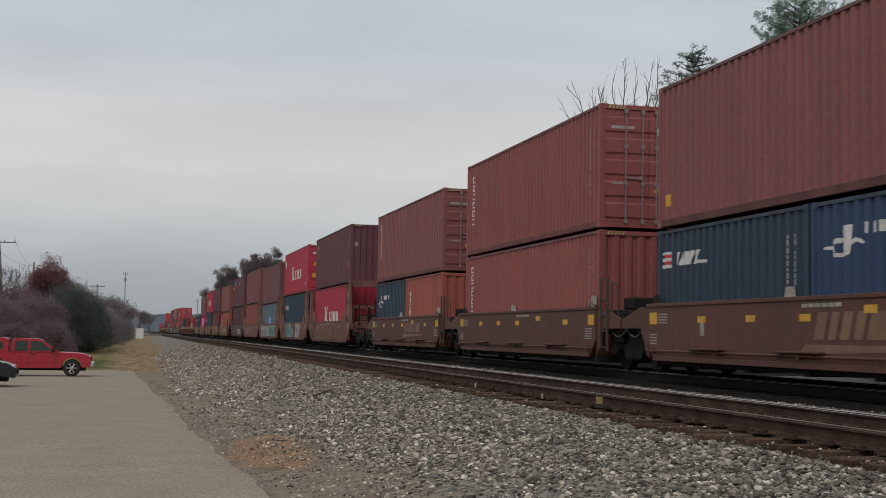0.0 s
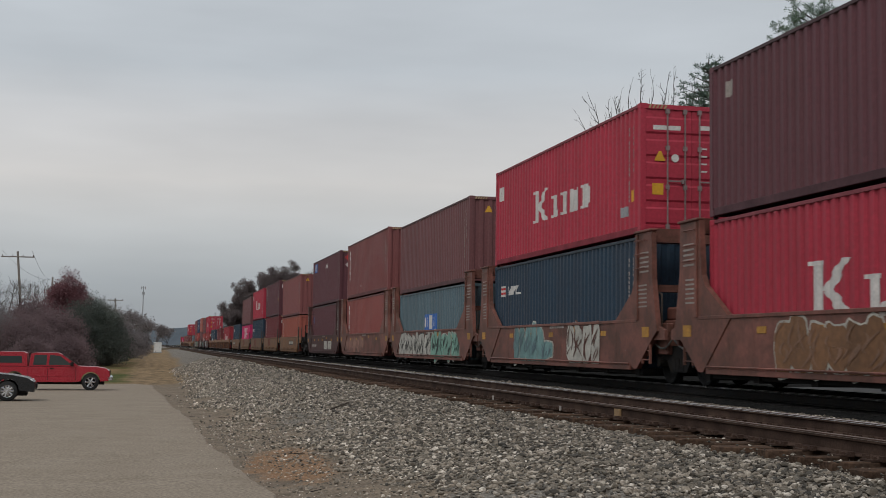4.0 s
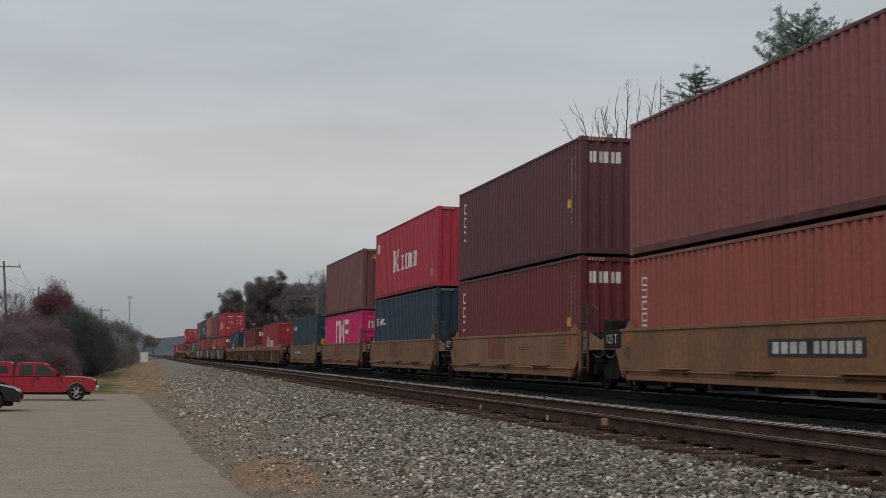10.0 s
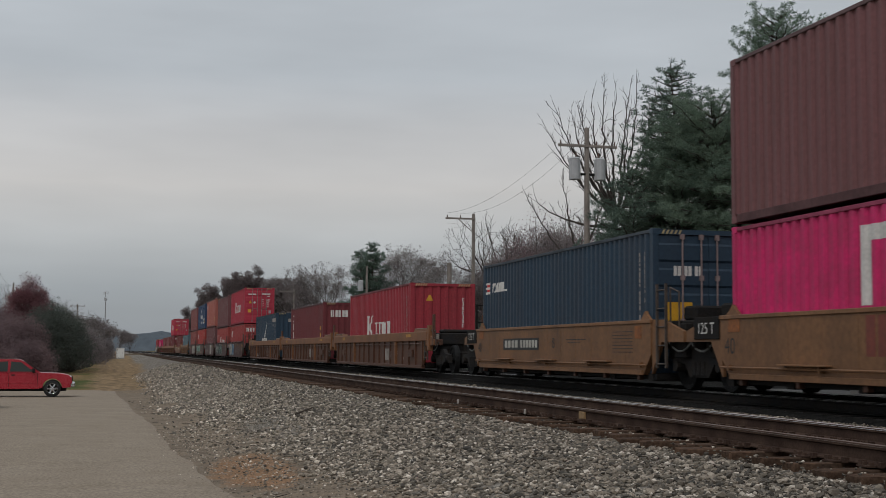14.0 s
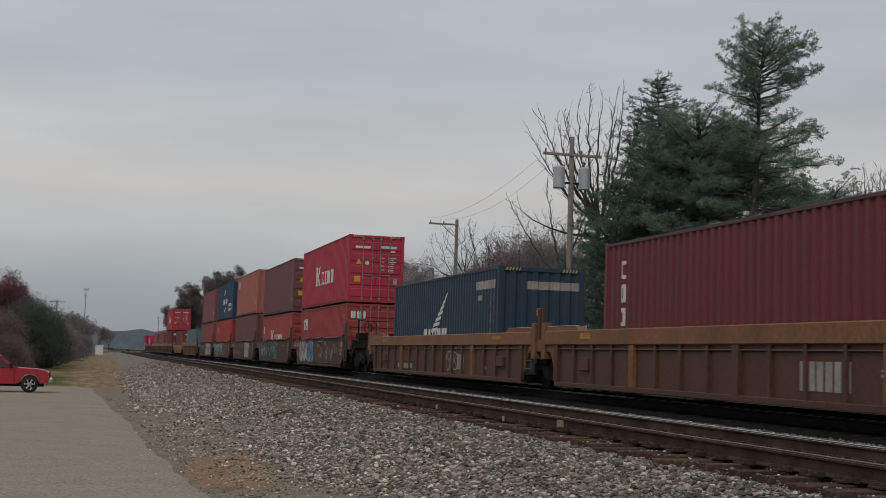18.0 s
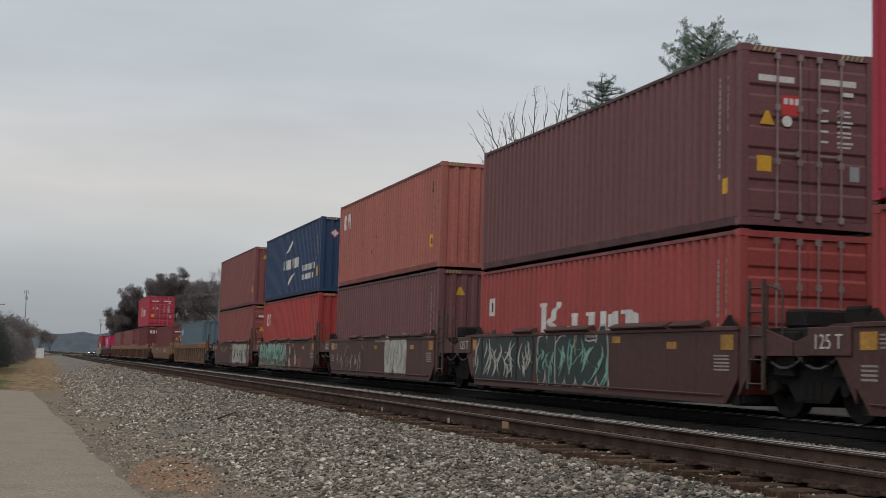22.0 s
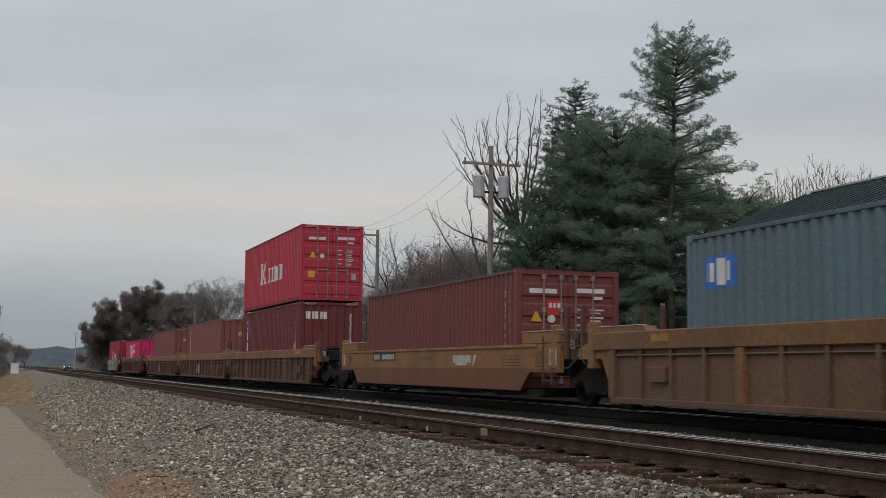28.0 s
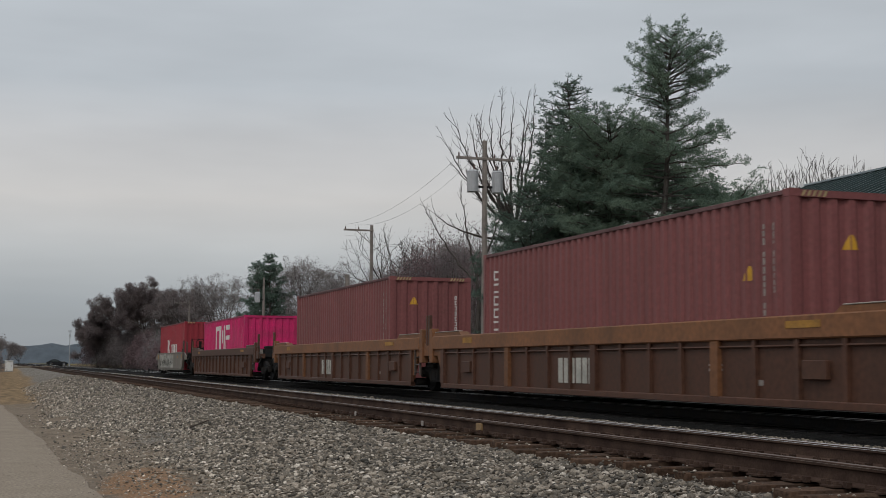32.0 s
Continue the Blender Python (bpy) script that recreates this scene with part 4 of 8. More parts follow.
def slant(y0, z0, h, widths, gap, lean):
    """Leaning slabs from the tail end towards the head."""
    r, u = [], 0.0
    for w in widths:
        r.append([(y0 - u, z0), (y0 - u - w, z0), (y0 - u - w - lean, z0 + h), (y0 - u - lean, z0 + h)])
        u += w + gap
    return r


def sill_shapes(car, polys, material, label, name="company_mark", x=FACE + 0.03):
    for p in polys:
        mb = MB()
        mb.v = [(x - 0.005, a, b) for a, b in p]
        mb.f = [tuple(range(len(p)))]
        part(name, mb, material, car, label)


def capacity_plate(car, y, z, m):
    """The dark plate with the load limit at a car's tail end."""
    p = part("capacity_plate", MB().box(FACE + 0.03, FACE + 0.06, y, y + 1.0, z - 0.10, z + 0.30, 0.01), m, car, "dark plate with the load limit")
    writing(p, "125 T", 0.2, y + 0.86, z, FACE + 0.026, M_WHITE, "white load limit lettering")


# ---- the train: its cars from head to tail ----
M_SKYSPRAY = mat("sky_blue_spray_paint", (0.10, 0.24, 0.42), rough=0.6, var=0.3, scale=3, fine=20, bump=0)
M_CREAM = mat("cream_spray_paint", (0.50, 0.48, 0.42), rough=0.6, var=0.3, scale=3, fine=20, bump=0)
M_AQUA = mat("aqua_spray_paint", (0.17, 0.31, 0.30), rough=0.6, var=0.3, scale=3, fine=20, bump=0)
M_BLACKGREEN = mat("black_green_spray_paint", (0.02, 0.035, 0.032), rough=0.6, var=0.3, scale=3, fine=20, bump=0)
M_TAN = mat("tan_worn_paint", (0.225, 0.118, 0.068), rough=0.6, var=0.3, scale=2, fine=20, bump=0)
M_KHAKI = mat("khaki_spray_paint", (0.125, 0.095, 0.050), rough=0.6, var=0.3, scale=3, fine=20, bump=0)
M_PEACH = mat("peach_spray_paint", (0.42, 0.27, 0.17), rough=0.6, var=0.3, scale=3, fine=20, bump=0)
M_RUSTRED = mat("faded_red_lettering", (0.19, 0.045, 0.03), rough=0.7, var=0.3, scale=3, fine=20, bump=0)

c = smooth_car(12.40, "sill_brown", "brown plate-sided well car with yellow reflectors", top=1.42)
sill_shapes(c, slant(5.75, 0.74, 0.42, (0.30, 0.22, 0.26, 0.24, 0.5, 0.55), 0.12, 0.14), M_TAN, "worn tan leaning slab of a company mark")
sill_shapes(c, [[(6.2, 0.50), (6.0, 0.66), (1.6, 0.66), (1.6, 0.62)]], M_TAN, "worn tan pointed band", "stripe")
bars(c, [(9.7, 9.86, 0.78, 1.02)], M_GREYMARK, "small pale plate", "data_plate", FACE + 0.03)
smooth_car(28.00, "sill_brown", "brown plate-sided well car with yellow reflectors", top=1.42)
c = smooth_car(43.50, "sill_brown", "brown plate-sided well car with yellow reflectors", top=1.42, last=True)
sill_shapes(c, slant(5.6, 0.80, 0.36, (0.30, 0.22, 0.26, 0.24, 0.5, 0.55), 0.12, 0.12), M_TAN, "worn tan leaning slab of a company mark")
sill_shapes(c, [[(5.9, 0.60), (5.8, 0.74), (2.4, 0.74), (2.4, 0.70)]], M_TAN, "worn tan pointed band", "stripe")
c = smooth_car(63.10, "sill_pink", "faded salmon well car with tall raised ends", raised=True, first=True, steps=False)
graffiti(c, 5.2, 9.3, 0.30, 1.25, 5, P["sill_ochre"], M_TAN, M_CREAM)
c = smooth_car(78.90, "sill_pink", "faded salmon well car with tall ends and aqua graffiti", raised=True, steps=False)
graffiti(c, 6.6, 9.5, 0.26, 1.36, 6, M_AQUA, P["teal"], M_CREAM)
graffiti(c, 5.9, 6.7, 0.40, 0.95, 16, M_AQUA, P["teal"], M_CREAM, n=1)
graffiti(c, 2.2, 4.65, 0.28, 1.36, 7, M_CREAM, P["sill_brown"], P["sill_brown"], n=4)
c = smooth_car(94.50, "sill_pink", "faded salmon well car covered in black and white graffiti", raised=True, steps=False)
graffiti(c, 0.8, 5.2, 0.25, 1.32, 8, M_MINT, M_BLACKGREEN, M_CREAM)
graffiti(c, 5.3, 11.6, 0.25, 1.32, 9, M_CREAM, M_BLACK, M_BLACKGREEN, n=11)
c = smooth_car(109.80, "sill_pink", "faded salmon well car with tall raised ends", raised=True, steps=False)
M_FADED = mat("rubbed_salmon_paint", (0.30, 0.155, 0.112), rough=0.75, var=0.5, scale=3.5, fine=14, bump=0.02, second=(0.19, 0.085, 0.062), spread=0.4)
rnd = random.Random(19)
for i in range(9):
    mb = MB()
    blob(mb, 10.9 - 0.62 * i + rnd.uniform(-0.1, 0.1), 0.82 + rnd.uniform(-0.1, 0.1), rnd.uniform(0.22, 0.42), rnd.uniform(0.22, 0.42), rnd, FACE + 0.0285 - 0.0006 * i, wob=0.16)
    part("worn_patch", mb, M_FADED, c, "paler rubbed patch of paint")
c = smooth_car(125.05, "sill_maroon", "dark maroon well car with tall raised ends", raised=True, steps=False, last=True)
bars(c, block_word(5.15, 0.52, 0.48, (0.40, 0.34, 0.36), 0.08) + block_word(3.45, 0.52, 0.48, (0.16, 0.36, 0.36, 0.36), 0.08), M_CREAM, "pale company lettering as plain slabs", "company_mark", FACE + 0.03)
bars(c, [(10.0, 11.0, 0.66, 0.80), (8.8, 9.8, 0.66, 0.80)], M_GREYMARK, "pale number bar", "marking", FACE + 0.03)
for i, y in enumerate((144.75, 160.20, 175.65, 191.30, 206.90)):
    c = smooth_car(y, "sill_ochre", "ochre plate-sided well car with step plates", marks="black", first=i == 0, last=i == 4)
    writing(c, "40", 0.27, 12.25, 0.71, FACE + 0.026, M_BLACK, "faded dark length in feet")
    if i > 1:
        writing(c, "DCB"[i - 2], 0.24, 5.74, 0.82, FACE + 0.026, M_BLACK, "dark unit letter")
    capacity_plate(c, 12.48, 1.06, M_DARK)
    bars(c, [(0.30, 0.62, 1.0, 1.26)] + [(11.7, 12.1, 1.08, 1.30)], mat("orange_patch_paint", (0.34, 0.115, 0.03), rough=0.7, var=0.4, scale=3, fine=20, bump=0), "faded orange patch", "reflector", FACE + 0.03)
    for k in range(7):
        yy = CMID - 5.6 + 11.2 * k / 6
        part("foot_bracket", MB().box(FACE + 0.05, FACE + 0.16, yy - 0.06, yy + 0.06, 0.17, 0.285, 0.01), P["sill_rust"], c)
    if i in (0, 4):
        yy = 2.66 if i == 0 else 6.75
        bars(c, [(yy, yy + 3.0, 0.77, 1.07)], M_BLACK, "black number panel", "number_panel", FACE + 0.03)
        bars(c, [(yy + 1.72 + 0.30 * k, yy + 1.94 + 0.30 * k, 0.83, 1.02) for k in range(4)] + [(yy + 0.12 + 0.24 * k, yy + 0.29 + 0.24 * k, 0.83, 1.02) for k in range(6)], M_CREAM, "pale bars of a car number", "marking", FACE + 0.026)
    else:
        bars(c, block_word(7.9, 0.68, 0.58, (0.55, 0.55, 0.55), 0.05, 0.3), M_RUSTRED, "faded red company mark as plain slabs", "company_mark", FACE + 0.03)
for i, y in enumerate((228.60, 248.60, 268.20)):
    c = ribbed_car(y, "chord_ochre", "sill_rust", "rusty ribbed well car with ochre top chord", first=i == 0, last=i == 2)
    bars(c, block_word(4.2, 0.38, 0.44, (0.42, 0.42, 0.42), 0.05, 0.36), M_GREYMARK, "pale company mark as plain slabs", "company_mark", FACE + 0.075)
    if i == 2:
        bars(c, [(8.84, 11.16, 0.27, 0.54)], M_BLACK, "black number panel", "number_panel", FACE + 0.075)
        bars(c, [(8.95 + 0.21 * k, 9.10 + 0.21 * k, 0.32, 0.49) for k in range(10) if k != 6], M_GREYMARK, "pale bars of a car number", "marking", FACE + 0.070)
        graffiti(c, 3.6, 4.6, 0.34, 0.9, 21, P["sill_rust"], M_GREYMARK, x=FACE + 0.075, n=3)
SPRAY = [(289.50, [(9.0, 11.5, M_CREAM, M_BLACK, M_SKYSPRAY, 4), (7.5, 8.9, M_SKYSPRAY, M_BLACK, M_CREAM, 2), (4.7, 5.7, P["sill_wine"], M_GREYMARK, None, 2), (1.9, 4.2, P["sill_wine"], M_GREYMARK, None, 4)]), (305.00, [(8.3, 12.0, M_BLACKGREEN, M_CREAM, M_BLACK, 8), (4.5, 8.0, M_BLACKGREEN, M_MINT, M_CREAM, 7)]), (320.65, [(2.6, 4.9, M_CREAM, M_GREYMARK, M_CREAM, 5), (7.6, 11.5, P["sill_wine"], M_GREYMARK, None, 6)]), (336.05, [(5.7, 12.0, M_MINT, M_BLACKGREEN, M_CREAM, 10)]), (351.50, [(0.7, 5.5, M_CREAM, M_BLACK, M_CREAM, 9)])]
for i, (y, sp) in enumerate(SPRAY):
    c = smooth_car(y, "sill_wine", "dark red-brown well car with sprayed graffiti", steps=False, low=0.16, first=i == 0, last=i == 4)
    for k, (y0, y1, f, ln, h, n) in enumerate(sp):
        graffiti(c, y0, y1, 0.24, 1.15 if f is P["sill_wine"] else 1.28 if i == 3 else 1.36, 30 + 3 * i + k, f, ln, h or f, n=n)
    capacity_plate(c, 12.48, 1.02, P["sill_wine"])
    if i == 3:
        graffiti(c, 5.5, 12.1, 0.18, 0.56, 71, M_KHAKI, M_MINT, M_KHAKI, x=FACE + 0.008, n=9)
        bars(c, [(5.3, 5.75 - 0.1 * (k % 2), 0.52 + 0.075 * k, 0.55 + 0.075 * k) for k in range(8)] + [(6.0, 6.9, 1.24, 1.28)], M_GREYMARK, "rows of small sprayed writing as plain bars", "marking", FACE + 0.03)
        rnd = random.Random(5)
        for m_, cy, cz, ry, rz in ((M_BLACK, 4.1, 0.86, 0.55, 0.16), (M_PEACH, 4.72, 0.98, 0.16, 0.17), (M_PEACH, 4.78, 0.40, 0.22, 0.24), (M_PEACH, 3.55, 0.60, 0.17, 0.20), (M_PEACH, 3.32, 0.50, 0.08, 0.10), (M_PEACH, 3.62, 0.92, 0.07, 0.10), (M_PEACH, 4.6, 0.32, 0.09, 0.10)):
            mb = MB()
            blob(mb, cy, cz, ry, rz, rnd, FACE + (0.024 if m_ is M_BLACK else 0.02))
            part("graffiti_cloud", mb, m_, c, "sprayed cloud of paint")
    if i > 2:
        rnd = random.Random(60 + i)
        for cy, cz, ry, rz in (((5.9, 0.55, 0.35, 0.30), (0.3, 0.5, 0.4, 0.26)) if i == 4 else ((2.6, 0.5, 0.4, 0.2),)):
            mb = MB()
            blob(mb, cy, cz, ry, rz, rnd, FACE + 0.027)
            part("graffiti_cloud", mb, P["sill_pink"], c, "dull pink sprayed cloud")
    for y0, y1 in ((7.5, 5.3), (4.3, 2.1), (1.95, 0.85), (9.4, 8.3)):
        part("sill_ledge", MB().prism([(FACE + 0.03, 1.34), (FACE - 0.07, 1.395), (FACE - 0.07, 1.42), (FACE + 0.10, 1.49), (FACE + 0.14, 1.36)], y1, y0), P["sill_wine"], c)
    for y1, z0, z1 in ((9.9, 0.86, 1.06), (8.8, 0.86, 1.06)) if i == 4 else ((3.32, 0.76, 1.0), (1.85, 0.76, 1.0)):
        if i in (0, 4):
            bars(c, block_word(y1, z0, z1 - z0, (0.14, 0.14, 0.14, 0.14), 0.05), M_TAN, "worn tan bars of a car number", "number_bar", FACE + 0.03)
ribbed_car(371.40, "sill_yellow", "sill_drab", "weathered yellow ribbed well car", first=True, last=True)
c = smooth_car(391.00, "sill_amber", "yellow and brown well car with sloping ends", half=7.6, top=1.24, steps=False, marks="black", first=True, last=True, pitch=19.4, slope=True)
sill_shapes(c, [[(14.7, 0.664), (14.7, 0.74), (-2.5, 0.74), (-2.5, 0.664)], [(13.26, 0.664), (-1.06, 0.664), (-0.56, 0.285), (12.76, 0.285)]], P["sill_umber"], "orange-brown lower band", "lower_band")
sill_shapes(c, [[(3.79, 0.86), (3.79, 1.04), (2.52, 1.04), (2.52, 0.86)], [(3.60, 0.80), (2.80, 0.80), (2.80, 0.856), (3.60, 0.856)], [(2.44, 0.80), (2.34, 0.80), (2.14, 1.04), (2.28, 1.04)]], M_CREAM, "white piece of a company mark")
bars(c, [(8.75, 11.03, 0.92, 1.16)], M_BLACK, "black number panel", "number_panel", FACE + 0.03)
bars(c, [(8.85 + 0.21 * k, 9.00 + 0.21 * k, 0.97, 1.11) for k in range(10) if k != 6], M_CREAM, "pale bars of a car number", "marking", FACE + 0.026)
for i, y in enumerate((412.90, 431.90, 451.60)):
    c = ribbed_car(y, "chord_ochre", "sill_rust", "rusty ribbed well car with ochre top chord", first=i == 0, last=i == 2, pitch=19.3)
    if i:
        bars(c, block_word(7.8, 0.36, 0.48, (0.5, 0.5, 0.5), 0.05, 0.36), M_CREAM, "white company mark as plain slabs", "company_mark", FACE + 0.075)
ribbed_car(474.80, "sill_rust", "sill_rust", "dark rusty ribbed well car", first=True, last=True)
c = smooth_car(495.00, "sill_grey", "grey well car with graffiti at the train's tail", steps=False, first=True, last=True)
graffiti(c, 4.0, 11.0, 0.25, 1.3, 60, M_CREAM, M_DARK, M_GREYMARK)


# ---- the train: its containers from head to tail ----
def letters_up(c, y, z0, z1, n, material=None, w=0.26, end=False):
    """A column of plain signs one above the other."""
    h = (z1 - z0) / n
    r = []
    t = min(0.07, w * 0.36)
    for i in range(n):
        z = z0 + i * h
        r += [(y, y + w, z, z + h * 0.16), (y, y + w, z + h * 0.60, z + h * 0.76)]
        side = y + w - t if i % 3 else y
        r.append((side, side + t, z + h * 0.16, z + h * 0.60))
        if i % 3 == 1:
            r.append((y, y + t, z + h * 0.16, z + h * 0.60))
    mark(c, r, material or M_WHITE, "column of white lettering as plain bars", "lettering", end)


def small_columns(c, end=False, yellow=False, seed=0):
    rnd = random.Random(seed)
    H = c["H"]
    ys = (0.42, 0.66) if not end else (2.0, 2.0)
    r = []
    for y in ys:
        z = H - 0.45
        while z > H * (0.50 if y == ys[0] else 0.28):
            hh = rnd.uniform(0.05, 0.11)
            r.append((y, y + 0.06, z - hh, z))
            z -= hh + rnd.choice((0.02, 0.025, 0.03, 0.10))
    mark(c, r, M_GREYMARK, "columns of small faded lettering", "lettering", end)
    if yellow:
        mark(c, [(0.40, 0.62, H * 0.26, H * 0.26 + 0.26)], M_YELLOW, "yellow warning label", "warning_label")


def triangle(c, y, z, s=0.26, end=True, material=None):
    mb = MB()
    n = 5
    line = c["end_line"] if end else c["line"]
    for i in range(n + 1):
        a = y + s * i / n
        h = s * (1 - abs(2 * i / n - 1)) + 0.01
        d = rib_depth(line, a) - 0.004
        for zz in (z, z + h):
            mb.v.append((a, 0.02 + d, zz) if end else (0.012 + d, a, zz))
    mb.f = [((2 * i, 2 * i + 2, 2 * i + 3, 2 * i + 1) if end else (2 * i, 2 * i + 1, 2 * i + 3, 2 * i + 2)) for i in range(n)]
    part("warning_triangle", mb, material or M_YELLOW, c["ob"], "yellow warning triangle")


def diamond(c, y, z, s, material, end=True):
    line = c["end_line"] if end else c["line"]
    mb = MB()
    n = 8
    for i in range(n + 1):
        a = y - s + 2 * s * i / n
        h = s * (1 - abs(2 * i / n - 1)) + 0.004
        d = rib_depth(line, a) - 0.005
        for zz in (z - h, z + h):
            mb.v.append((a, 0.02 + d, zz) if end else (0.012 + d, a, zz))
    mb.f = [((2 * i, 2 * i + 2, 2 * i + 3, 2 * i + 1) if end else (2 * i, 2 * i + 1, 2 * i + 3, 2 * i + 2)) for i in range(n)]
    part("hazard_placard", mb, material, c["ob"], "diamond hazard placard")


def serif_word(c, y, z, h, material=None):
    """Broad stems with flared feet and wedges beside them: the stand-in for a white shipping line's name. y: its tail end."""
    def stem(u, w, b, t, foot=0.10):
        r = [[(y - u, b + 0.07), (y - u, t - 0.07), (y - u - w, t - 0.07), (y - u - w, b + 0.07)]]
        for za, zb in ((b, b + 0.07), (t - 0.07, t)):
            r.append([(y - u + foot, za), (y - u + foot, zb), (y - u - w - foot, zb), (y - u - w - foot, za)])
        return r

    def wedge(*p):
        return [[(y - u, z + h * v) for u, v in p]]

    t = z + h * 0.72
    r = stem(0.17, 0.30, z, z + h * 1.08)
    r += wedge((0.50, 0.48), (1.06, 1.08), (1.32, 1.08), (0.84, 0.46)) + wedge((0.56, 0.46), (0.86, 0.50), (1.40, 0.0), (1.00, 0.0))
    r += stem(1.86, 0.26, z, t) + wedge((2.12, 0.0), (2.12, 0.16), (2.34, 0.22), (2.34, 0.0))
    r += stem(2.66, 0.28, z, t)
    r += wedge((3.22, 0.0), (3.22, 0.72), (3.56, 0.72), (3.56, 0.0)) + wedge((3.64, 0.0), (3.64, 0.62), (4.00, 0.72), (4.00, 0.0))
    r += stem(4.30, 0.30, z, t) + wedge((4.60, 0.0), (4.60, 0.72), (4.86, 0.60), (4.86, 0.12))
    shapes(c, r, material or M_WHITE, "white shape of a shipping-line mark")


def angular_mark(c, y, z, h=0.53):
    """A block, a leaning slab and a bar; y: its tail end."""
    shapes(c, [[(y, z + 0.08), (y, z + h - 0.08), (y - 0.10, z + h), (y - 0.36, z + h), (y - 0.36, z + h * 0.72), (y - 0.12, z + h * 0.5)], [(y, z + 0.08), (y - 0.12, z + h * 0.5), (y - 0.36, z + h * 0.24), (y - 0.36, z), (y - 0.10, z)], [(y - 0.40, z), (y - 0.56, z), (y - 0.76, z + h), (y - 0.62, z + h)], [(y - 0.80, z), (y - 0.93, z), (y - 0.93, z + h), (y - 0.80, z + h)]], M_WHITE, "white piece of an angular emblem", "emblem")


def line_flag(c, y, z, h=0.42):
    mark(c, [(y - 0.42, y, z, z + h)], M_WHITE, "white square emblem", "emblem")
    mark(c, [(y - 0.28, y - 0.16, z + 0.1, z + h - 0.1)], P["red"], "red figure in the emblem", "emblem_figure")


def striped_flag(c, y, z):
    k = 0.68
    mark(c, [(y - 0.5, y, z + a * k, z + b * k) for a, b in ((0, 0.1), (0.2, 0.3), (0.4, 0.48))], M_WHITE, "white bars of a striped emblem", "emblem")
    mark(c, [(y - 0.46, y - 0.04, z + a * k, z + b * k) for a, b in ((0.1, 0.2), (0.3, 0.4))], M_REDMARK, "red bars of a striped emblem", "emblem_figure")
    shapes(c, slant(y - 0.66, z + 0.03, 0.26, (0.11, 0.13, 0.20, 0.12, 0.2), 0.06, 0.10) + [[(y - 1.62, z + 0.03), (y - 2.05, z + 0.03), (y - 2.05, z + 0.08), (y - 1.66, z + 0.10)]], M_WHITE, "white leaning slab of a company name")


def blue_block(c, y, z, w=1.1, h=0.52):
    mark(c, [(y - w, y, z, z + h)], M_BLUEMARK, "blue panel of a company mark", "company_mark")
    mark(c, [(y - w * 0.13, y - w * 0.06, z + h * 0.2, z + h * 0.8), (y - w * 0.28, y - w * 0.21, z + h * 0.2, z + h * 0.8), (y - w * 0.62, y - w * 0.38, z + h * 0.08, z + h * 0.92), (y - w * 0.80, y - w * 0.72, z + h * 0.2, z + h * 0.8)], M_WHITE, "white slabs of a company mark", "company_mark_slab")
    for o in c["ob"].children:
        if o.name.startswith("company_mark_slab"):
            o.location.x = -0.003


def hound(c, y, z):
    """A white emblem of a few leaning shapes and a row of slabs beside it."""
    fig = [[(0.46, 0.0), (0.62, 0.06), (0.66, 0.62), (0.44, 0.62)], [(0.40, 0.60), (0.46, 0.78), (0.68, 0.80), (0.66, 0.56)], [(0.16, 0.12), (0.24, 0.02), (0.52, 0.0), (0.48, 0.12)], [(0.10, 0.30), (0.16, 0.12), (0.26, 0.14), (0.22, 0.34)], [(0.22, 0.34), (0.14, 0.40), (0.30, 0.50), (0.44, 0.48), (0.42, 0.38)], [(-0.08, 0.24), (-0.04, 0.30), (0.16, 0.32), (0.14, 0.22)], [(0.64, 0.30), (0.64, 0.42), (0.86, 0.46), (0.90, 0.36)], [(0.86, 0.34), (0.88, 0.44), (1.00, 0.34), (0.98, 0.28)]]
    shapes(c, [[(y - a * 1.03, z + b * 0.61) for a, b in p] for p in fig], M_WHITE, "pale leaning shape of an emblem", "emblem")
    shapes(c, slant(y - 1.05, z + 0.32, 0.17, (0.14,) * 6, 0.07, 0.0), M_WHITE, "white slab of a company name")


def end_word(c, x, z, h, widths, material=None):
    r = [(2 * x - b, 2 * x - a, z0, z1) for a, b, z0, z1 in block_word(x, z, h, widths, 0.07, 0.36)]
    mark(c, r, material or M_WHITE, "white owner's name as plain slabs", "owner_mark", True)


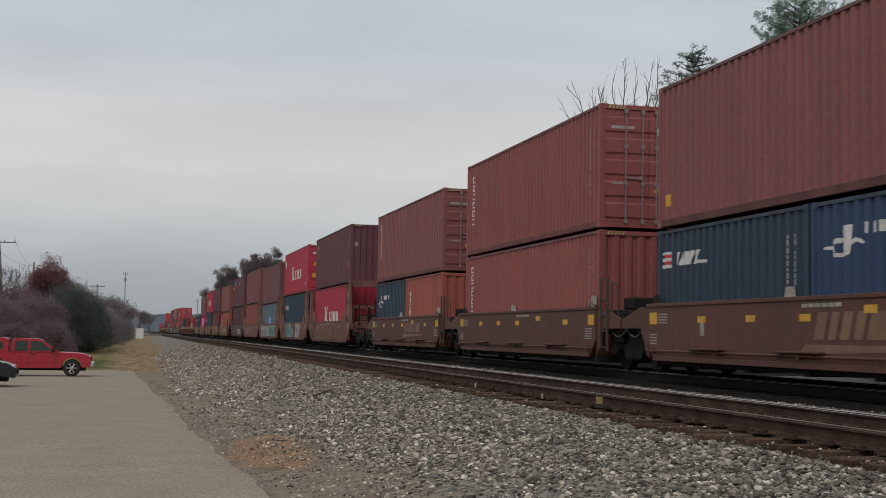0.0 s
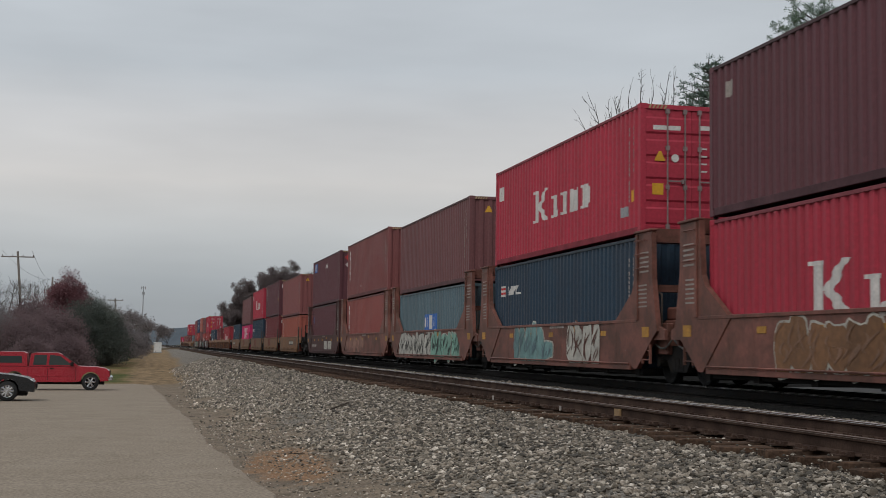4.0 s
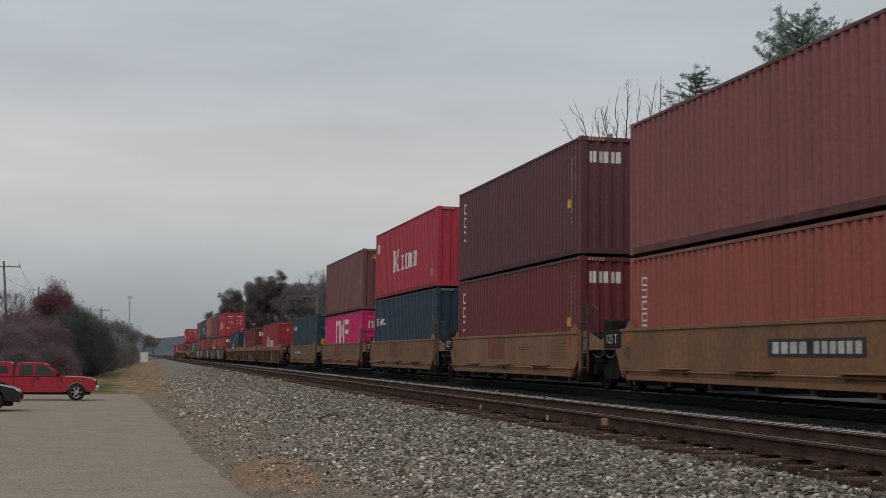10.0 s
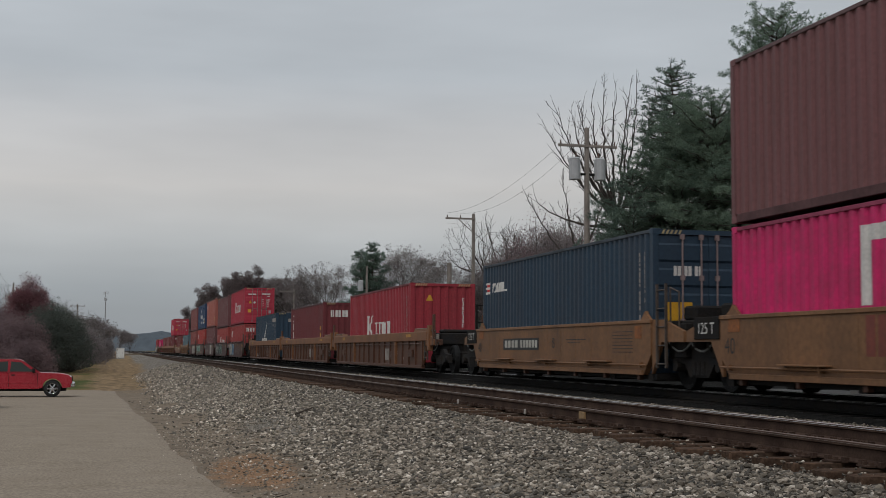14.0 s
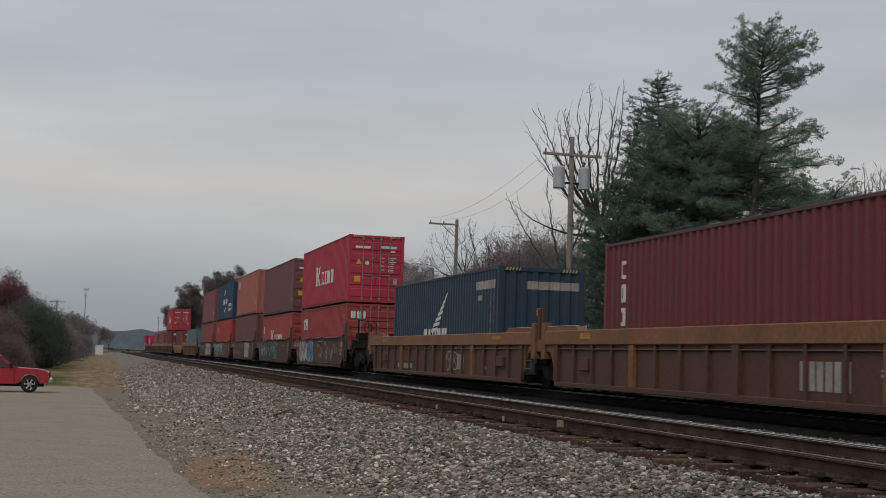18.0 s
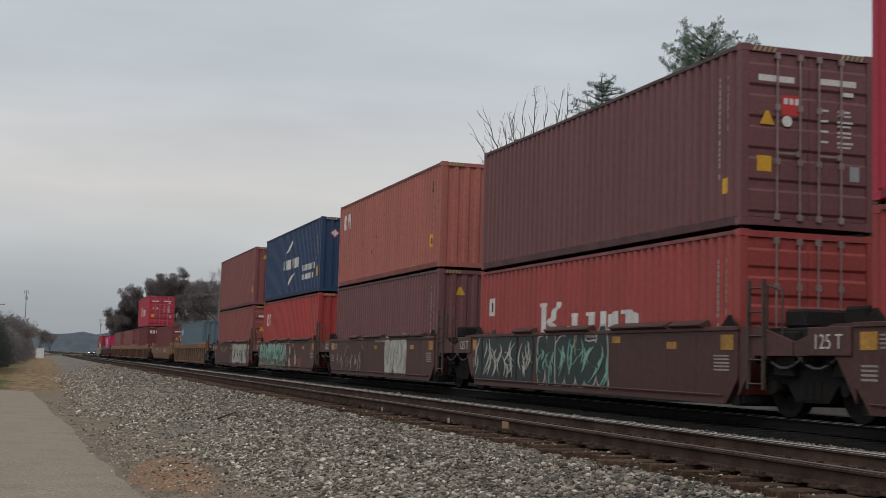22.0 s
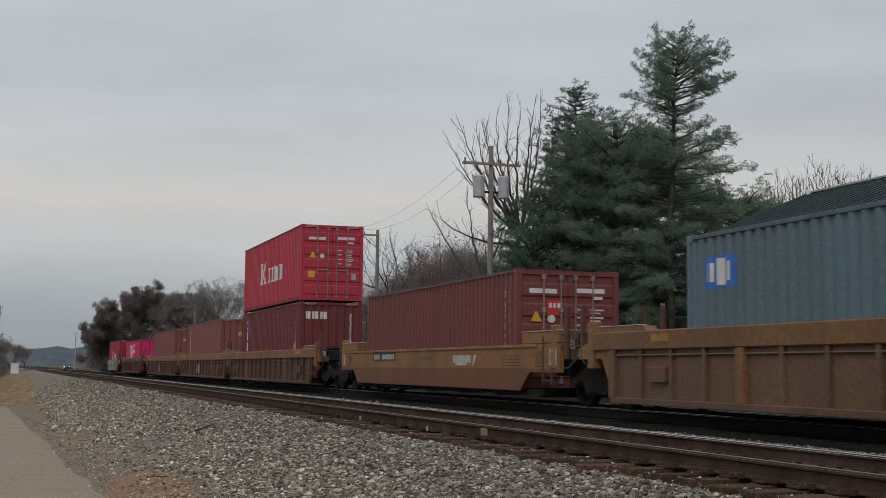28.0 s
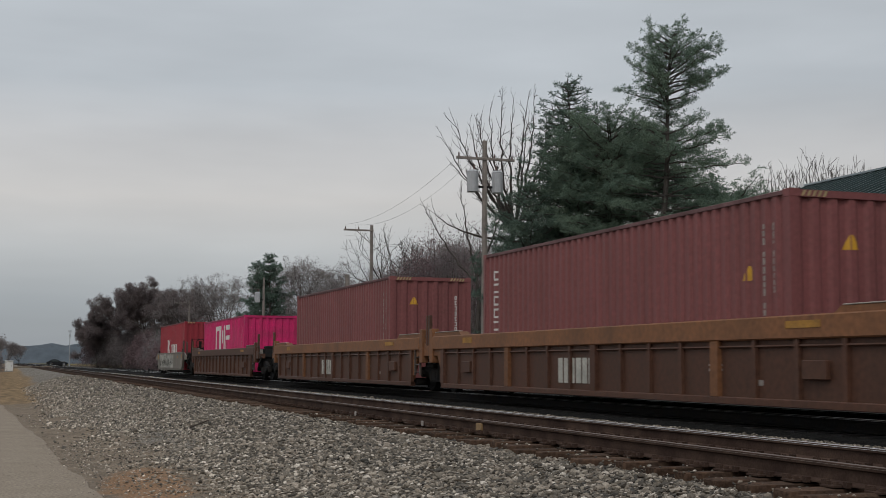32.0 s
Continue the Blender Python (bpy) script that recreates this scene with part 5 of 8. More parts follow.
def door_marks(c, red=False, seed=0):
    """Labels and rows of small writing on closed doors."""
    rnd = random.Random(seed)
    H = c["H"]
    flat = dict(c, end_line=[(0, -0.013), (CW, -0.013)])
    r = [(0.30, 0.95, H * 0.80, H * 0.80 + 0.10), (1.42, 2.1, H * 0.81, H * 0.81 + 0.1), (1.85, 2.05, H * 0.755, H * 0.755 + 0.07)]
    for i in range(4):
        z = H * 0.66 - i * 0.17
        r += [(1.44, 1.58, z, z + 0.035), (1.75, 1.75 + rnd.uniform(0.2, 0.36), z, z + 0.035), (1.75, 2.0, z - 0.065, z - 0.035)]
    mark(flat, r, M_WHITE, "rows of white door writing as plain bars", "lettering", True)
    mark(flat, [(0.28, 0.54, H * 0.30, H * 0.30 + 0.25)], M_YELLOW, "yellow warning label", "warning_label", True)
    mark(flat, [(1.98, 2.16, H * 0.28, H * 0.28 + 0.24)], M_GALV, "grey data plate", "data_plate", True)
    triangle(flat, 0.33, H * 0.56)
    mb = MB()
    mb.tube((0.82, -0.004, H * 0.585), (0.82, 0.01, H * 0.585), 0.09, n=14)
    part("round_label", mb, M_WHITE, c["ob"], "round white label")
    if red:
        mark(flat, [(0.72, 1.08, H * 0.62, H * 0.62 + 0.32)], M_REDMARK, "red owner's panel", "owner_panel", True)
        mark(dict(c, end_line=[(0, -0.017), (CW, -0.017)]), [(0.76 + 0.1 * k, 0.83 + 0.1 * k, H * 0.68, H * 0.68 + 0.1) for k in range(3)], M_WHITE, "white slabs on the red panel", "owner_mark", True)


def plain_door(c, x=1.34):
    """A few worn labels on closed doors."""
    flat = dict(c, end_line=[(0, -0.013), (CW, -0.013)])
    mark(flat, [(0.26, 0.86, 2.32, 2.39), (0.30, 0.62, 1.02, 1.06)], M_GREYMARK, "faded line of door writing", "lettering", True)
    triangle(flat, x, 0.85, 0.30)
    part("round_label", MB().tube((x + 0.16, -0.006, 2.28), (x + 0.16, 0.01, 2.28), 0.11, n=14), M_WHITE, c["ob"], "round white label")
    mark(dict(c, end_line=[(0, -0.025), (CW, -0.025)]), [(x + 0.10, x + 0.22, 2.23, 2.33)], M_GREYMARK, "grey figure in the label", "label_figure", True)


def box(y, z, H, colour, label, door=False, L=L40):
    return container(y, z, L, H, colour, label, door)


def up(lower_h):
    return FLOOR + lower_h + 0.058


def stack(y, low, high):
    """Lower and upper box: (colour, height, door, words)."""
    made = []
    z = FLOOR
    for k in (low, high):
        if k:
            made.append(box(y, z, k[1], k[0], k[3], k[2]))
            small_columns(made[-1], seed=int(y), yellow=len(made) == 2 and int(y) % 3 == 0)
            z = up(k[1])
    return made


c = box(12.40, FLOOR, STD, "blue", "blue twenty-foot corrugated container with white emblem", L=6.058)
hound(c, 5.62, 1.68)
c = box(12.40 + 6.134, FLOOR, STD, "navy", "navy twenty-foot corrugated container with striped emblem", L=6.058)
striped_flag(c, 5.86, 1.82)
small_columns(c, seed=4)
c = box(12.40, up(STD), HC, "brown", "brown forty-foot corrugated container")
mark(c, [(11.6, 11.82, 0.42, 0.66)], M_YELLOW, "yellow warning label", "warning_label")

lo, hi = stack(28.00, ("red_brown", HC, False, "red-brown corrugated container with white letter column"), ("red_brown", HC, True, "red-brown corrugated container with closed ribbed doors"))
letters_up(lo, 11.27, 1.15, 2.62, 6)
letters_up(hi, 11.27, 0.95, 2.55, 6)
plain_door(hi)
triangle(lo, 1.95, 1.95, 0.3)

c = box(43.50, FLOOR, STD, "rust_orange", "orange-brown twenty-foot corrugated container", L=6.058)
letters_up(c, 5.08, 0.75, 2.1, 6)
c = box(43.50 + 6.134, FLOOR, STD, "navy", "navy twenty-foot corrugated container with white emblem", L=6.058)
hound(c, 5.7, 1.55)
c = box(43.50, up(STD), HC, "brown", "brown corrugated container with closed ribbed doors", True)
letters_up(c, 11.27, 0.95, 2.55, 6)
small_columns(c, seed=9)
plain_door(c, 0.80)

lo, hi = stack(63.10, ("red", HC, False, "bright red corrugated container with white slab lettering"), ("maroon", HC, False, "dark maroon corrugated container with small emblem"))
serif_word(lo, 8.5, 0.98, 0.82)
mark(hi, [(11.2, 11.5, 2.2, 2.5)], M_GREYMARK, "small grey emblem", "emblem")
diamond(hi, 0.3, 1.9, 0.13, M_GREYMARK)
letters_up(hi, 1.85, 1.0, 2.5, 9, M_GREYMARK, 0.07, True)

lo, hi = stack(78.90, ("navy", HC, False, "navy corrugated container with striped emblem"), ("red", HC, True, "bright red corrugated container with white slab lettering"))
striped_flag(lo, 11.5, 1.95)
serif_word(hi, 8.25, 0.95, 0.82)
line_flag(hi, 11.8, 1.95)
mark(hi, [(0.85, 1.25, 0.45, 0.68)], M_GALV, "grey label", "data_plate")
door_marks(hi, seed=1)

lo, hi = stack(94.50, ("teal", STD, False, "grey-teal corrugated container with blue panel"), ("dark_brown", HC, False, "dark brown corrugated container"))
blue_block(lo, 7.2, 1.05, 2.3, 0.62)
triangle(hi, 0.55, 2.35)
lo, hi = stack(109.80, ("red_brown", HC, False, "red-brown corrugated container with white letter column"), ("brown", HC, False, "brown corrugated container with white letter column"))
letters_up(lo, 11.22, 1.1, 2.6, 6)
letters_up(hi, 11.22, 1.0, 2.6, 6)
mark(hi, [(7.6, 7.75, 0.42, 0.6)], M_WHITE, "small white label", "data_plate")
lo, hi = stack(125.05, ("maroon", HC, False, "dark maroon corrugated container with small blue label"), ("maroon", HC, False, "dark maroon container with blue and white panel"))
blue_block(hi, 11.42, 2.18, 1.2, 0.54)
mark(lo, [(11.22, 11.47, 1.85, 2.25)], M_BLUEMARK, "small blue label", "emblem")
diamond(hi, 6.0, 2.3, 0.2, M_WHITE, False)
diamond(hi, 5.45, 2.3, 0.2, M_WHITE, False)
diamond(hi, 0.45, 2.5, 0.17, M_REDMARK)
diamond(hi, 0.5, 2.08, 0.17, M_WHITE)
diamond(hi, 0.75, 2.28, 0.17, M_WHITE)
triangle(hi, 1.25, 2.1, 0.22)
triangle(hi, 0.65, 1.45, 0.22, False)
lo, hi = stack(144.75, ("rust_orange", STD, False, "orange-brown corrugated container with white letter column"), ("brown", HC, False, "brown corrugated container with warning triangle"))
letters_up(lo, 11.32, 0.95, 2.2, 5)
triangle(hi, 0.4, 2.4)
letters_up(hi, 1.95, 1.3, 2.5, 8, M_WHITE, 0.07, True)
triangle(lo, 1.15, 1.95, 0.2)
for p, h in zip(stack(160.20, ("wine", HC, False, "wine-red corrugated container with white owner's mark"), ("maroon", HC, False, "dark maroon container with white owner's mark")), (1, 2)):
    end_word(p, 0.25, 2.25, 0.28, (0.16, 0.24, 0.26))
    letters_up(p, 11.3, 1.25, 2.6, 3, w=0.26)
    mark(p, [(0.86, 1.06, 1.2, 1.42)], M_YELLOW, "yellow warning label", "warning_label")
lo, hi = stack(175.65, ("navy", HC, False, "navy corrugated container with striped emblem"), ("red", HC, False, "bright red corrugated container with white slab lettering"))
striped_flag(lo, 11.8, 1.75)
serif_word(hi, 8.3, 0.97, 0.84)
line_flag(hi, 11.8, 2.0)
mark(hi, [(0.75, 1.1, 0.42, 0.68)], M_GALV, "grey label", "data_plate")
mark(hi, [(1.35, 1.65, 1.05, 1.35)], M_YELLOW, "yellow warning label", "warning_label", True)


def one_word(c, y, z, h, end=False, wide=1.0):
    w = h * 0.68 * wide
    t = h * 0.2
    r = [(y - t, y, z, z + h), (y - w, y - w + t, z, z + h), (y - w + t, y - t, z + h - t, z + h)]
    y2 = y - w - t * 0.8
    r += [(y2 - t, y2, z, z + h), (y2 - w, y2 - w + t, z, z + h), (y2 - w * 0.68, y2 - w * 0.32, z + h * 0.25, z + h * 0.8)]
    y3 = y2 - w - t * 0.8
    r += [(y3 - t, y3, z, z + h), (y3 - w, y3 - t, z + h - t, z + h), (y3 - w, y3 - t, z + h * 0.38, z + h * 0.56)]
    if end:
        r = [(2 * y - b, 2 * y - a, z0, z1) for a, b, z0, z1 in r]
        mark(dict(c, end_line=[(0, -0.013), (CW, -0.013)]), r, M_WHITE, "white shipping-line mark as plain slabs", "company_mark", True)
    else:
        mark(c, r, M_WHITE, "white shipping-line mark as plain slabs", "company_mark")


lo, hi = stack(191.30, ("pink", STD, True, "bright magenta corrugated container with white slabs"), ("dark_brown", HC, False, "dark brown corrugated container with warning labels"))
one_word(lo, 8.25, 1.10, 1.16, wide=1.62)
one_word(lo, 0.32, 1.75, 0.34, True)
triangle(hi, 0.42, 2.42)
mark(hi, [(1.3, 1.55, 0.7, 1.0)], M_YELLOW, "yellow warning label", "warning_label", True)
triangle(hi, 0.75, 1.3, 0.24, False)
(lo,) = stack(206.90, ("navy", HC, True, "navy corrugated container with striped emblem"), None)
striped_flag(lo, 12.0, 2.05)
mark(dict(lo, end_line=[(0, -0.013), (CW, -0.013)]), [(0.25, 0.85, 1.05, 1.42)], M_YELLOW, "large yellow warning label", "warning_label", True)
end_word(dict(lo, end_line=[(0, -0.013), (CW, -0.013)]), 0.45, 1.95, 0.2, (0.16, 0.16, 0.16))
(lo,) = stack(228.60, ("deep_red", HC, False, "deep red corrugated container with white slab lettering"), None)
serif_word(lo, 8.3, 0.97, 0.84)
triangle(lo, 0.6, 2.25)
letters_up(lo, 1.95, 1.3, 2.4, 7, M_WHITE, 0.07, True)
(lo,) = stack(248.60, ("wine", HC, False, "wine-red corrugated container with white owner's mark"), None)
end_word(lo, 0.4, 2.15, 0.34, (0.18, 0.28, 0.3))
letters_up(lo, 11.15, 1.15, 2.6, 3, w=0.26)
letters_up(lo, 1.85, 1.3, 2.4, 7, M_WHITE, 0.07, True)
mark(lo, [(0.8, 1.02, 1.12, 1.34)], M_YELLOW, "yellow warning label", "warning_label")
triangle(lo, 0.78, 1.5, 0.22, False)
(lo,) = stack(268.20, ("navy", HC, False, "dark navy corrugated container with white wing emblem"), None)
mb = MB()
for i in range(7):
    a = i / 6
    y0, z0 = 6.9 - 1.55 * a, 1.18 + 0.16 * i
    o = len(mb.v)
    mb.v += [(0.005, y0 + 0.12, z0), (0.005, y0 - 0.75 + 0.55 * a, z0 + 0.05 + 0.10 * a), (0.005, y0 - 0.75 + 0.55 * a, z0 + 0.15 + 0.10 * a), (0.005, y0 + 0.02, z0 + 0.12)]
    mb.f.append((o, o + 1, o + 2, o + 3))
part("wing_emblem", mb, M_WHITE, lo["ob"], "white striped wing emblem")
mark(lo, block_word(8.0, 1.02, 0.28, (0.24, 0.24, 0.24, 0.24, 0.2, 0.24, 0.24, 0.2, 0.24), 0.1, 0.4), M_WHITE, "white company name as plain slabs", "company_mark")
mark(lo, [(0.35, 2.2, 2.32, 2.55)] + [(1.5, 2.0, 2.02, 2.16)], M_GREYMARK, "pale label strips", "marking")
mark(lo, [(0.8, 2.3, 2.3, 2.52)], M_GREYMARK, "pale label strip", "marking", True)
mark(lo, [(1.1, 1.25, 1.6, 1.8)], M_YELLOW, "yellow warning label", "warning_label", True)
lo, hi = stack(289.50, ("red_oxide", STD, True, "red corrugated container with white emblem and doors"), ("red", HC, True, "bright red container with white slabs and doors"))
serif_word(hi, 8.3, 1.0, 0.84)
door_marks(hi, seed=2)
angular_mark(lo, 11.25, 1.57)
end_word(dict(lo, end_line=[(0, -0.013), (CW, -0.013)]), 0.2, 1.95, 0.3, (0.2, 0.2, 0.1))
lo, hi = stack(305.00, ("brick_red", STD, True, "brick-red corrugated container with white slab lettering"), ("dark_brown", HC, True, "dark brown corrugated container with red owner's panel"))
serif_word(lo, 8.45, 0.92, 0.72)
line_flag(lo, 11.6, 1.5)
door_marks(hi, True, seed=3)
mark(hi, [(0.42, 0.62, 0.55, 0.8)], M_YELLOW, "yellow warning label", "warning_label")
lo, hi = stack(320.65, ("dark_brown", HC, False, "dark brown corrugated container"), ("orange", HC, False, "rust-stained orange corrugated container with white emblem"))
angular_mark(hi, 11.55, 1.98)
mark(hi, [(0.75, 1.05, 0.6, 0.95)], M_YELLOW, "yellow warning label", "warning_label")
triangle(hi, 1.3, 2.1, 0.24)
M_RUSTSTAIN = mat("rust_stain", (0.150, 0.048, 0.030), rough=0.85, var=0.4, scale=4, fine=20, bump=0.05)
rnd = random.Random(23)
for i in range(22):
    yy, zz = rnd.uniform(0.6, 11.4), rnd.uniform(0.5, 2.5)
    w, h = rnd.uniform(0.02, 0.07), rnd.uniform(0.06, 0.34)
    shapes(hi, [[(yy, zz), (yy + w, zz + 0.02), (yy + w * 0.8, zz + h), (yy + w * 0.2, zz + h)]], M_RUSTSTAIN, "brown rust streak", "rust_streak")
triangle(lo, 0.5, 2.2, 0.26)
lo, hi = stack(336.05, ("signal_red", HC, False, "bright red corrugated container with white emblem"), ("blue", HC, False, "royal blue corrugated container with white slabs"))
mark(hi, block_word(7.75, 1.2, 0.42, (0.44, 0.55, 0.5), 0.07, 0.34) + block_word(5.85, 1.2, 0.42, (0.44, 0.44, 0.5), 0.07, 0.34), M_WHITE, "white company name as plain slabs", "company_mark")
mark(hi, block_word(3.6, 0.96, 0.24, (0.19,) * 11, 0.05, 0.4) + block_word(3.55, 0.60, 0.22, (0.18,) * 10, 0.05, 0.4), M_WHITE, "pale rows of slabs", "company_mark")
for s, (y0, z0) in ((1, (7.1, 1.95)), (-1, (6.5, 0.55))):
    mb = MB()
    for i in range(7):
        t = i / 6
        yy, zz = y0 - 1.45 * t, z0 + 0.42 * (t ** 1.4 if s > 0 else t ** 0.7)
        w = 0.02 + 0.15 * (t if s > 0 else 1 - t) * (1 - 0.6 * abs(2 * t - 1))
        mb.v += [(0.004, yy, zz - w), (0.004, yy, zz + w)]
    mb.f = [(2 * i, 2 * i + 1, 2 * i + 3, 2 * i + 2) for i in range(6)]
    part("swoosh", mb, M_WHITE, hi["ob"], "white curved swoosh")
diamond(hi, 0.55, 2.27, 0.19, M_REDMARK)
diamond(dict(hi, end_line=[(a, d - 0.004) for a, d in hi["end_line"]]), 0.55, 2.27, 0.14, M_WHITE)
triangle(hi, 1.18, 2.12, 0.22)
mark(hi, [(1.18, 1.48, 0.62, 0.98)], M_YELLOW, "yellow warning label", "warning_label", True)
mark(hi, [(0.45, 0.72, 0.62, 0.98)], M_YELLOW, "yellow warning label", "warning_label")
angular_mark(lo, 11.33, 1.81)
lo, hi = stack(351.50, ("red_brown", HC, True, "red-brown corrugated container with red owner's panel"), ("brown", HC, False, "brown corrugated container with yellow labels"))
door_marks(lo, True, seed=5)
triangle(hi, 0.4, 2.3, 0.24)
mark(hi, [(1.3, 1.52, 0.6, 0.85)], M_YELLOW, "yellow warning label", "warning_label", True)
mark(hi, [(0.6, 0.85, 0.62, 0.88)], M_YELLOW, "yellow warning label", "warning_label")
(lo,) = stack(371.40, ("teal", STD, False, "grey-teal corrugated container with blue emblem"), None)
blue_block(lo, 11.7, 1.7, 1.0, 0.5)
(lo,) = stack(391.00, ("oxblood", STD, True, "wine-red corrugated container with red owner's panel"), None)
door_marks(lo, True, seed=6)
lo, hi = stack(412.90, ("wine", HC, False, "wine-red corrugated container with white owner's mark"), ("red", HC, True, "bright red container with white slabs and doors"))
serif_word(hi, 8.3, 1.02, 0.86)
door_marks(hi, seed=7)
end_word(lo, 0.25, 2.25, 0.28, (0.16, 0.24, 0.26))
letters_up(lo, 11.15, 1.15, 2.6, 3, w=0.26)
letters_up(lo, 1.95, 1.2, 2.5, 8, M_WHITE, 0.07, True)
mark(lo, [(0.8, 1.15, 1.1, 1.35)], M_YELLOW, "yellow warning label", "warning_label")
(lo,) = stack(431.90, ("brown", HC, False, "red-brown corrugated container with white letter column"), None)
letters_up(lo, 11.3, 1.15, 2.55, 5)
triangle(lo, 0.9, 2.05, 0.26)
triangle(lo, 1.0, 1.65, 0.26, False)
(lo,) = stack(451.60, ("brown", HC, False, "red-brown corrugated container with warning triangle"), None)
triangle(lo, 0.6, 2.1, 0.24)
letters_up(lo, 1.95, 1.2, 2.4, 8, M_WHITE, 0.07, True)
(lo,) = stack(474.80, ("pink", STD, False, "bright magenta corrugated container with white slabs"), None)
one_word(lo, 8.25, 1.10, 1.16, wide=1.62)
(lo,) = stack(495.00, ("deep_red", HC, False, "red corrugated container at the train's tail"), None)
serif_word(lo, 8.3, 0.98, 0.84)


# ---- ties, spikes and ballast ----
def tie_mesh(seed):
    rnd = random.Random(seed)
    mb = MB().box(-1.46 - rnd.uniform(-0.13, 0.13), 1.3, -0.11, 0.11, -0.18, 0.0, 0.012)
    mb.v = [(x + rnd.uniform(-0.012, 0.012), y + rnd.uniform(-0.012, 0.012), z + rnd.uniform(-0.008, 0.006)) for x, y, z in mb.v]
    return mb.mesh("tie")


def plate_mesh():
    mb = MB().box(-0.18, 0.18, -0.10, 0.10, 0.0, 0.016)
    for x in (-0.125, 0.125):
        for y in (-0.05, 0.06):
            mb.box(x - 0.018, x + 0.018, y - 0.018, y + 0.018, 0.016, 0.045)
    for y in (-0.15, 0.15):
        mb.box(-0.11, -0.06, y - 0.03, y + 0.03, 0.0, 0.05)
    return mb.mesh("tie_plate")


def build_ties():
    rnd = random.Random(11)
    ties, plate = [tie_mesh(i) for i in range(10)], plate_mesh()
    y = 6.2
    while y < 75:
        t = part("tie", ties[rnd.randrange(10)], M_TIE, near_track, at=(TRACK_NEAR + rnd.uniform(-0.05, 0.05), y + rnd.uniform(-0.09, 0.09), -0.19 - rnd.uniform(0, 0.025)))
        t.rotation_euler = (0, 0, rnd.uniform(-0.04, 0.04))
        for s in (-1, 1):
            part("tie_plate", plate, M_RAIL, near_track, at=(TRACK_NEAR + s * GAUGE / 2, t.location.y, -0.19))
        y += 0.60
    mb = MB()
    while y < 420:
        mb.box(TRACK_NEAR - 1.3, TRACK_NEAR + 1.3, y, y + 0.23, -0.36, -0.19)
        y += 0.535
    tagged(part("tie_row", mb, M_TIE, near_track, "row of worn wooden ties"), kind="stuff")
    mb = MB()
    y = -5
    while y < 420:
        mb.box(TRACK_FAR - 1.3, TRACK_FAR + 1.3, y, y + 0.23, TRAIN_RAIL - 0.36, TRAIN_RAIL - 0.19)
        y += 0.535
    # far ties near-black, with the train's shade put into their colour
    tagged(part("tie_row", mb, M_DARK, far_track, "row of worn wooden ties"), kind="stuff")
    # a painted joint bar and two small tags at the near rail's foot
    mb = MB().box(RAIL_NEAR - 0.05, RAIL_NEAR - 0.012, 17.80, 18.02, -0.155, -0.045, 0.006)
    part("joint_bar", mb, mat("yellowed_steel", (0.30, 0.19, 0.09), rough=0.8, var=0.3, scale=8, fine=40), near_track, "yellow-brown painted bar on the rail's web")
    for yy in (20.15, 24.35):
        mb = MB().box(RAIL_NEAR - 0.20, RAIL_NEAR - 0.17, yy - 0.025, yy + 0.025, -0.19, -0.105, 0.006)
        part("marker_tag", mb, M_GREYMARK, near_track, "small pale tag beside the rail")


build_ties()


def stone_material():
    m = bpy.data.materials.new("crushed_stone")
    m.use_nodes = True
    n, l = m.node_tree.nodes, m.node_tree.links
    p = n["Principled BSDF"]
    g = n.new("ShaderNodeNewGeometry")
    r = n.new("ShaderNodeValToRGB")
    e = r.color_ramp.elements
    e[0].position, e[0].color = 0.0, (0.040, 0.036, 0.030, 1)
    e[1].position, e[1].color = 1.0, (0.54, 0.48, 0.41, 1)
    for pos, c in ((0.3, (0.098, 0.083, 0.064, 1)), (0.56, (0.160, 0.136, 0.106, 1)), (0.76, (0.228, 0.190, 0.147, 1)), (0.92, (0.335, 0.290, 0.234, 1))):
        x = e.new(pos)
        x.color = c
    l.new(g.outputs["Random Per Island"], r.inputs[0])
    tc, no = n.new("ShaderNodeTexCoord"), n.new("ShaderNodeTexNoise")
    no.inputs["Scale"].default_value, no.inputs["Detail"].default_value = 45, 4
    l.new(tc.outputs["Object"], no.inputs["Vector"])
    mp = n.new("ShaderNodeMapRange")
    mp.inputs["From Min"].default_value, mp.inputs["From Max"].default_value, mp.inputs["To Min"].default_value, mp.inputs["To Max"].default_value = 0.3, 0.7, 0.75, 1.2
    l.new(no.outputs["Fac"], mp.inputs["Value"])
    mu = n.new("ShaderNodeMix")
    mu.data_type, mu.blend_type = "RGBA", "MULTIPLY"
    mu.inputs[0].default_value = 1
    l.new(r.outputs[0], mu.inputs[6])
    l.new(mp.outputs[0], mu.inputs[7])
    sp = n.new("ShaderNodeSeparateXYZ")
    l.new(tc.outputs["Object"], sp.inputs[0])
    du = n.new("ShaderNodeMapRange")
    du.inputs["From Min"].default_value, du.inputs["From Max"].default_value, du.inputs["To Min"].default_value, du.inputs["To Max"].default_value = 2.0, 5.2, 1.5, 1.0
    l.new(sp.outputs["X"], du.inputs["Value"])
    mx = n.new("ShaderNodeMix")
    mx.data_type, mx.blend_type = "RGBA", "MULTIPLY"
    mx.inputs[0].default_value = 1
    l.new(mu.outputs[2], mx.inputs[6])
    l.new(du.outputs[0], mx.inputs[7])
    l.new(mx.outputs[2], p.inputs["Base Color"])
    p.inputs["Roughness"].default_value = 0.88
    return m


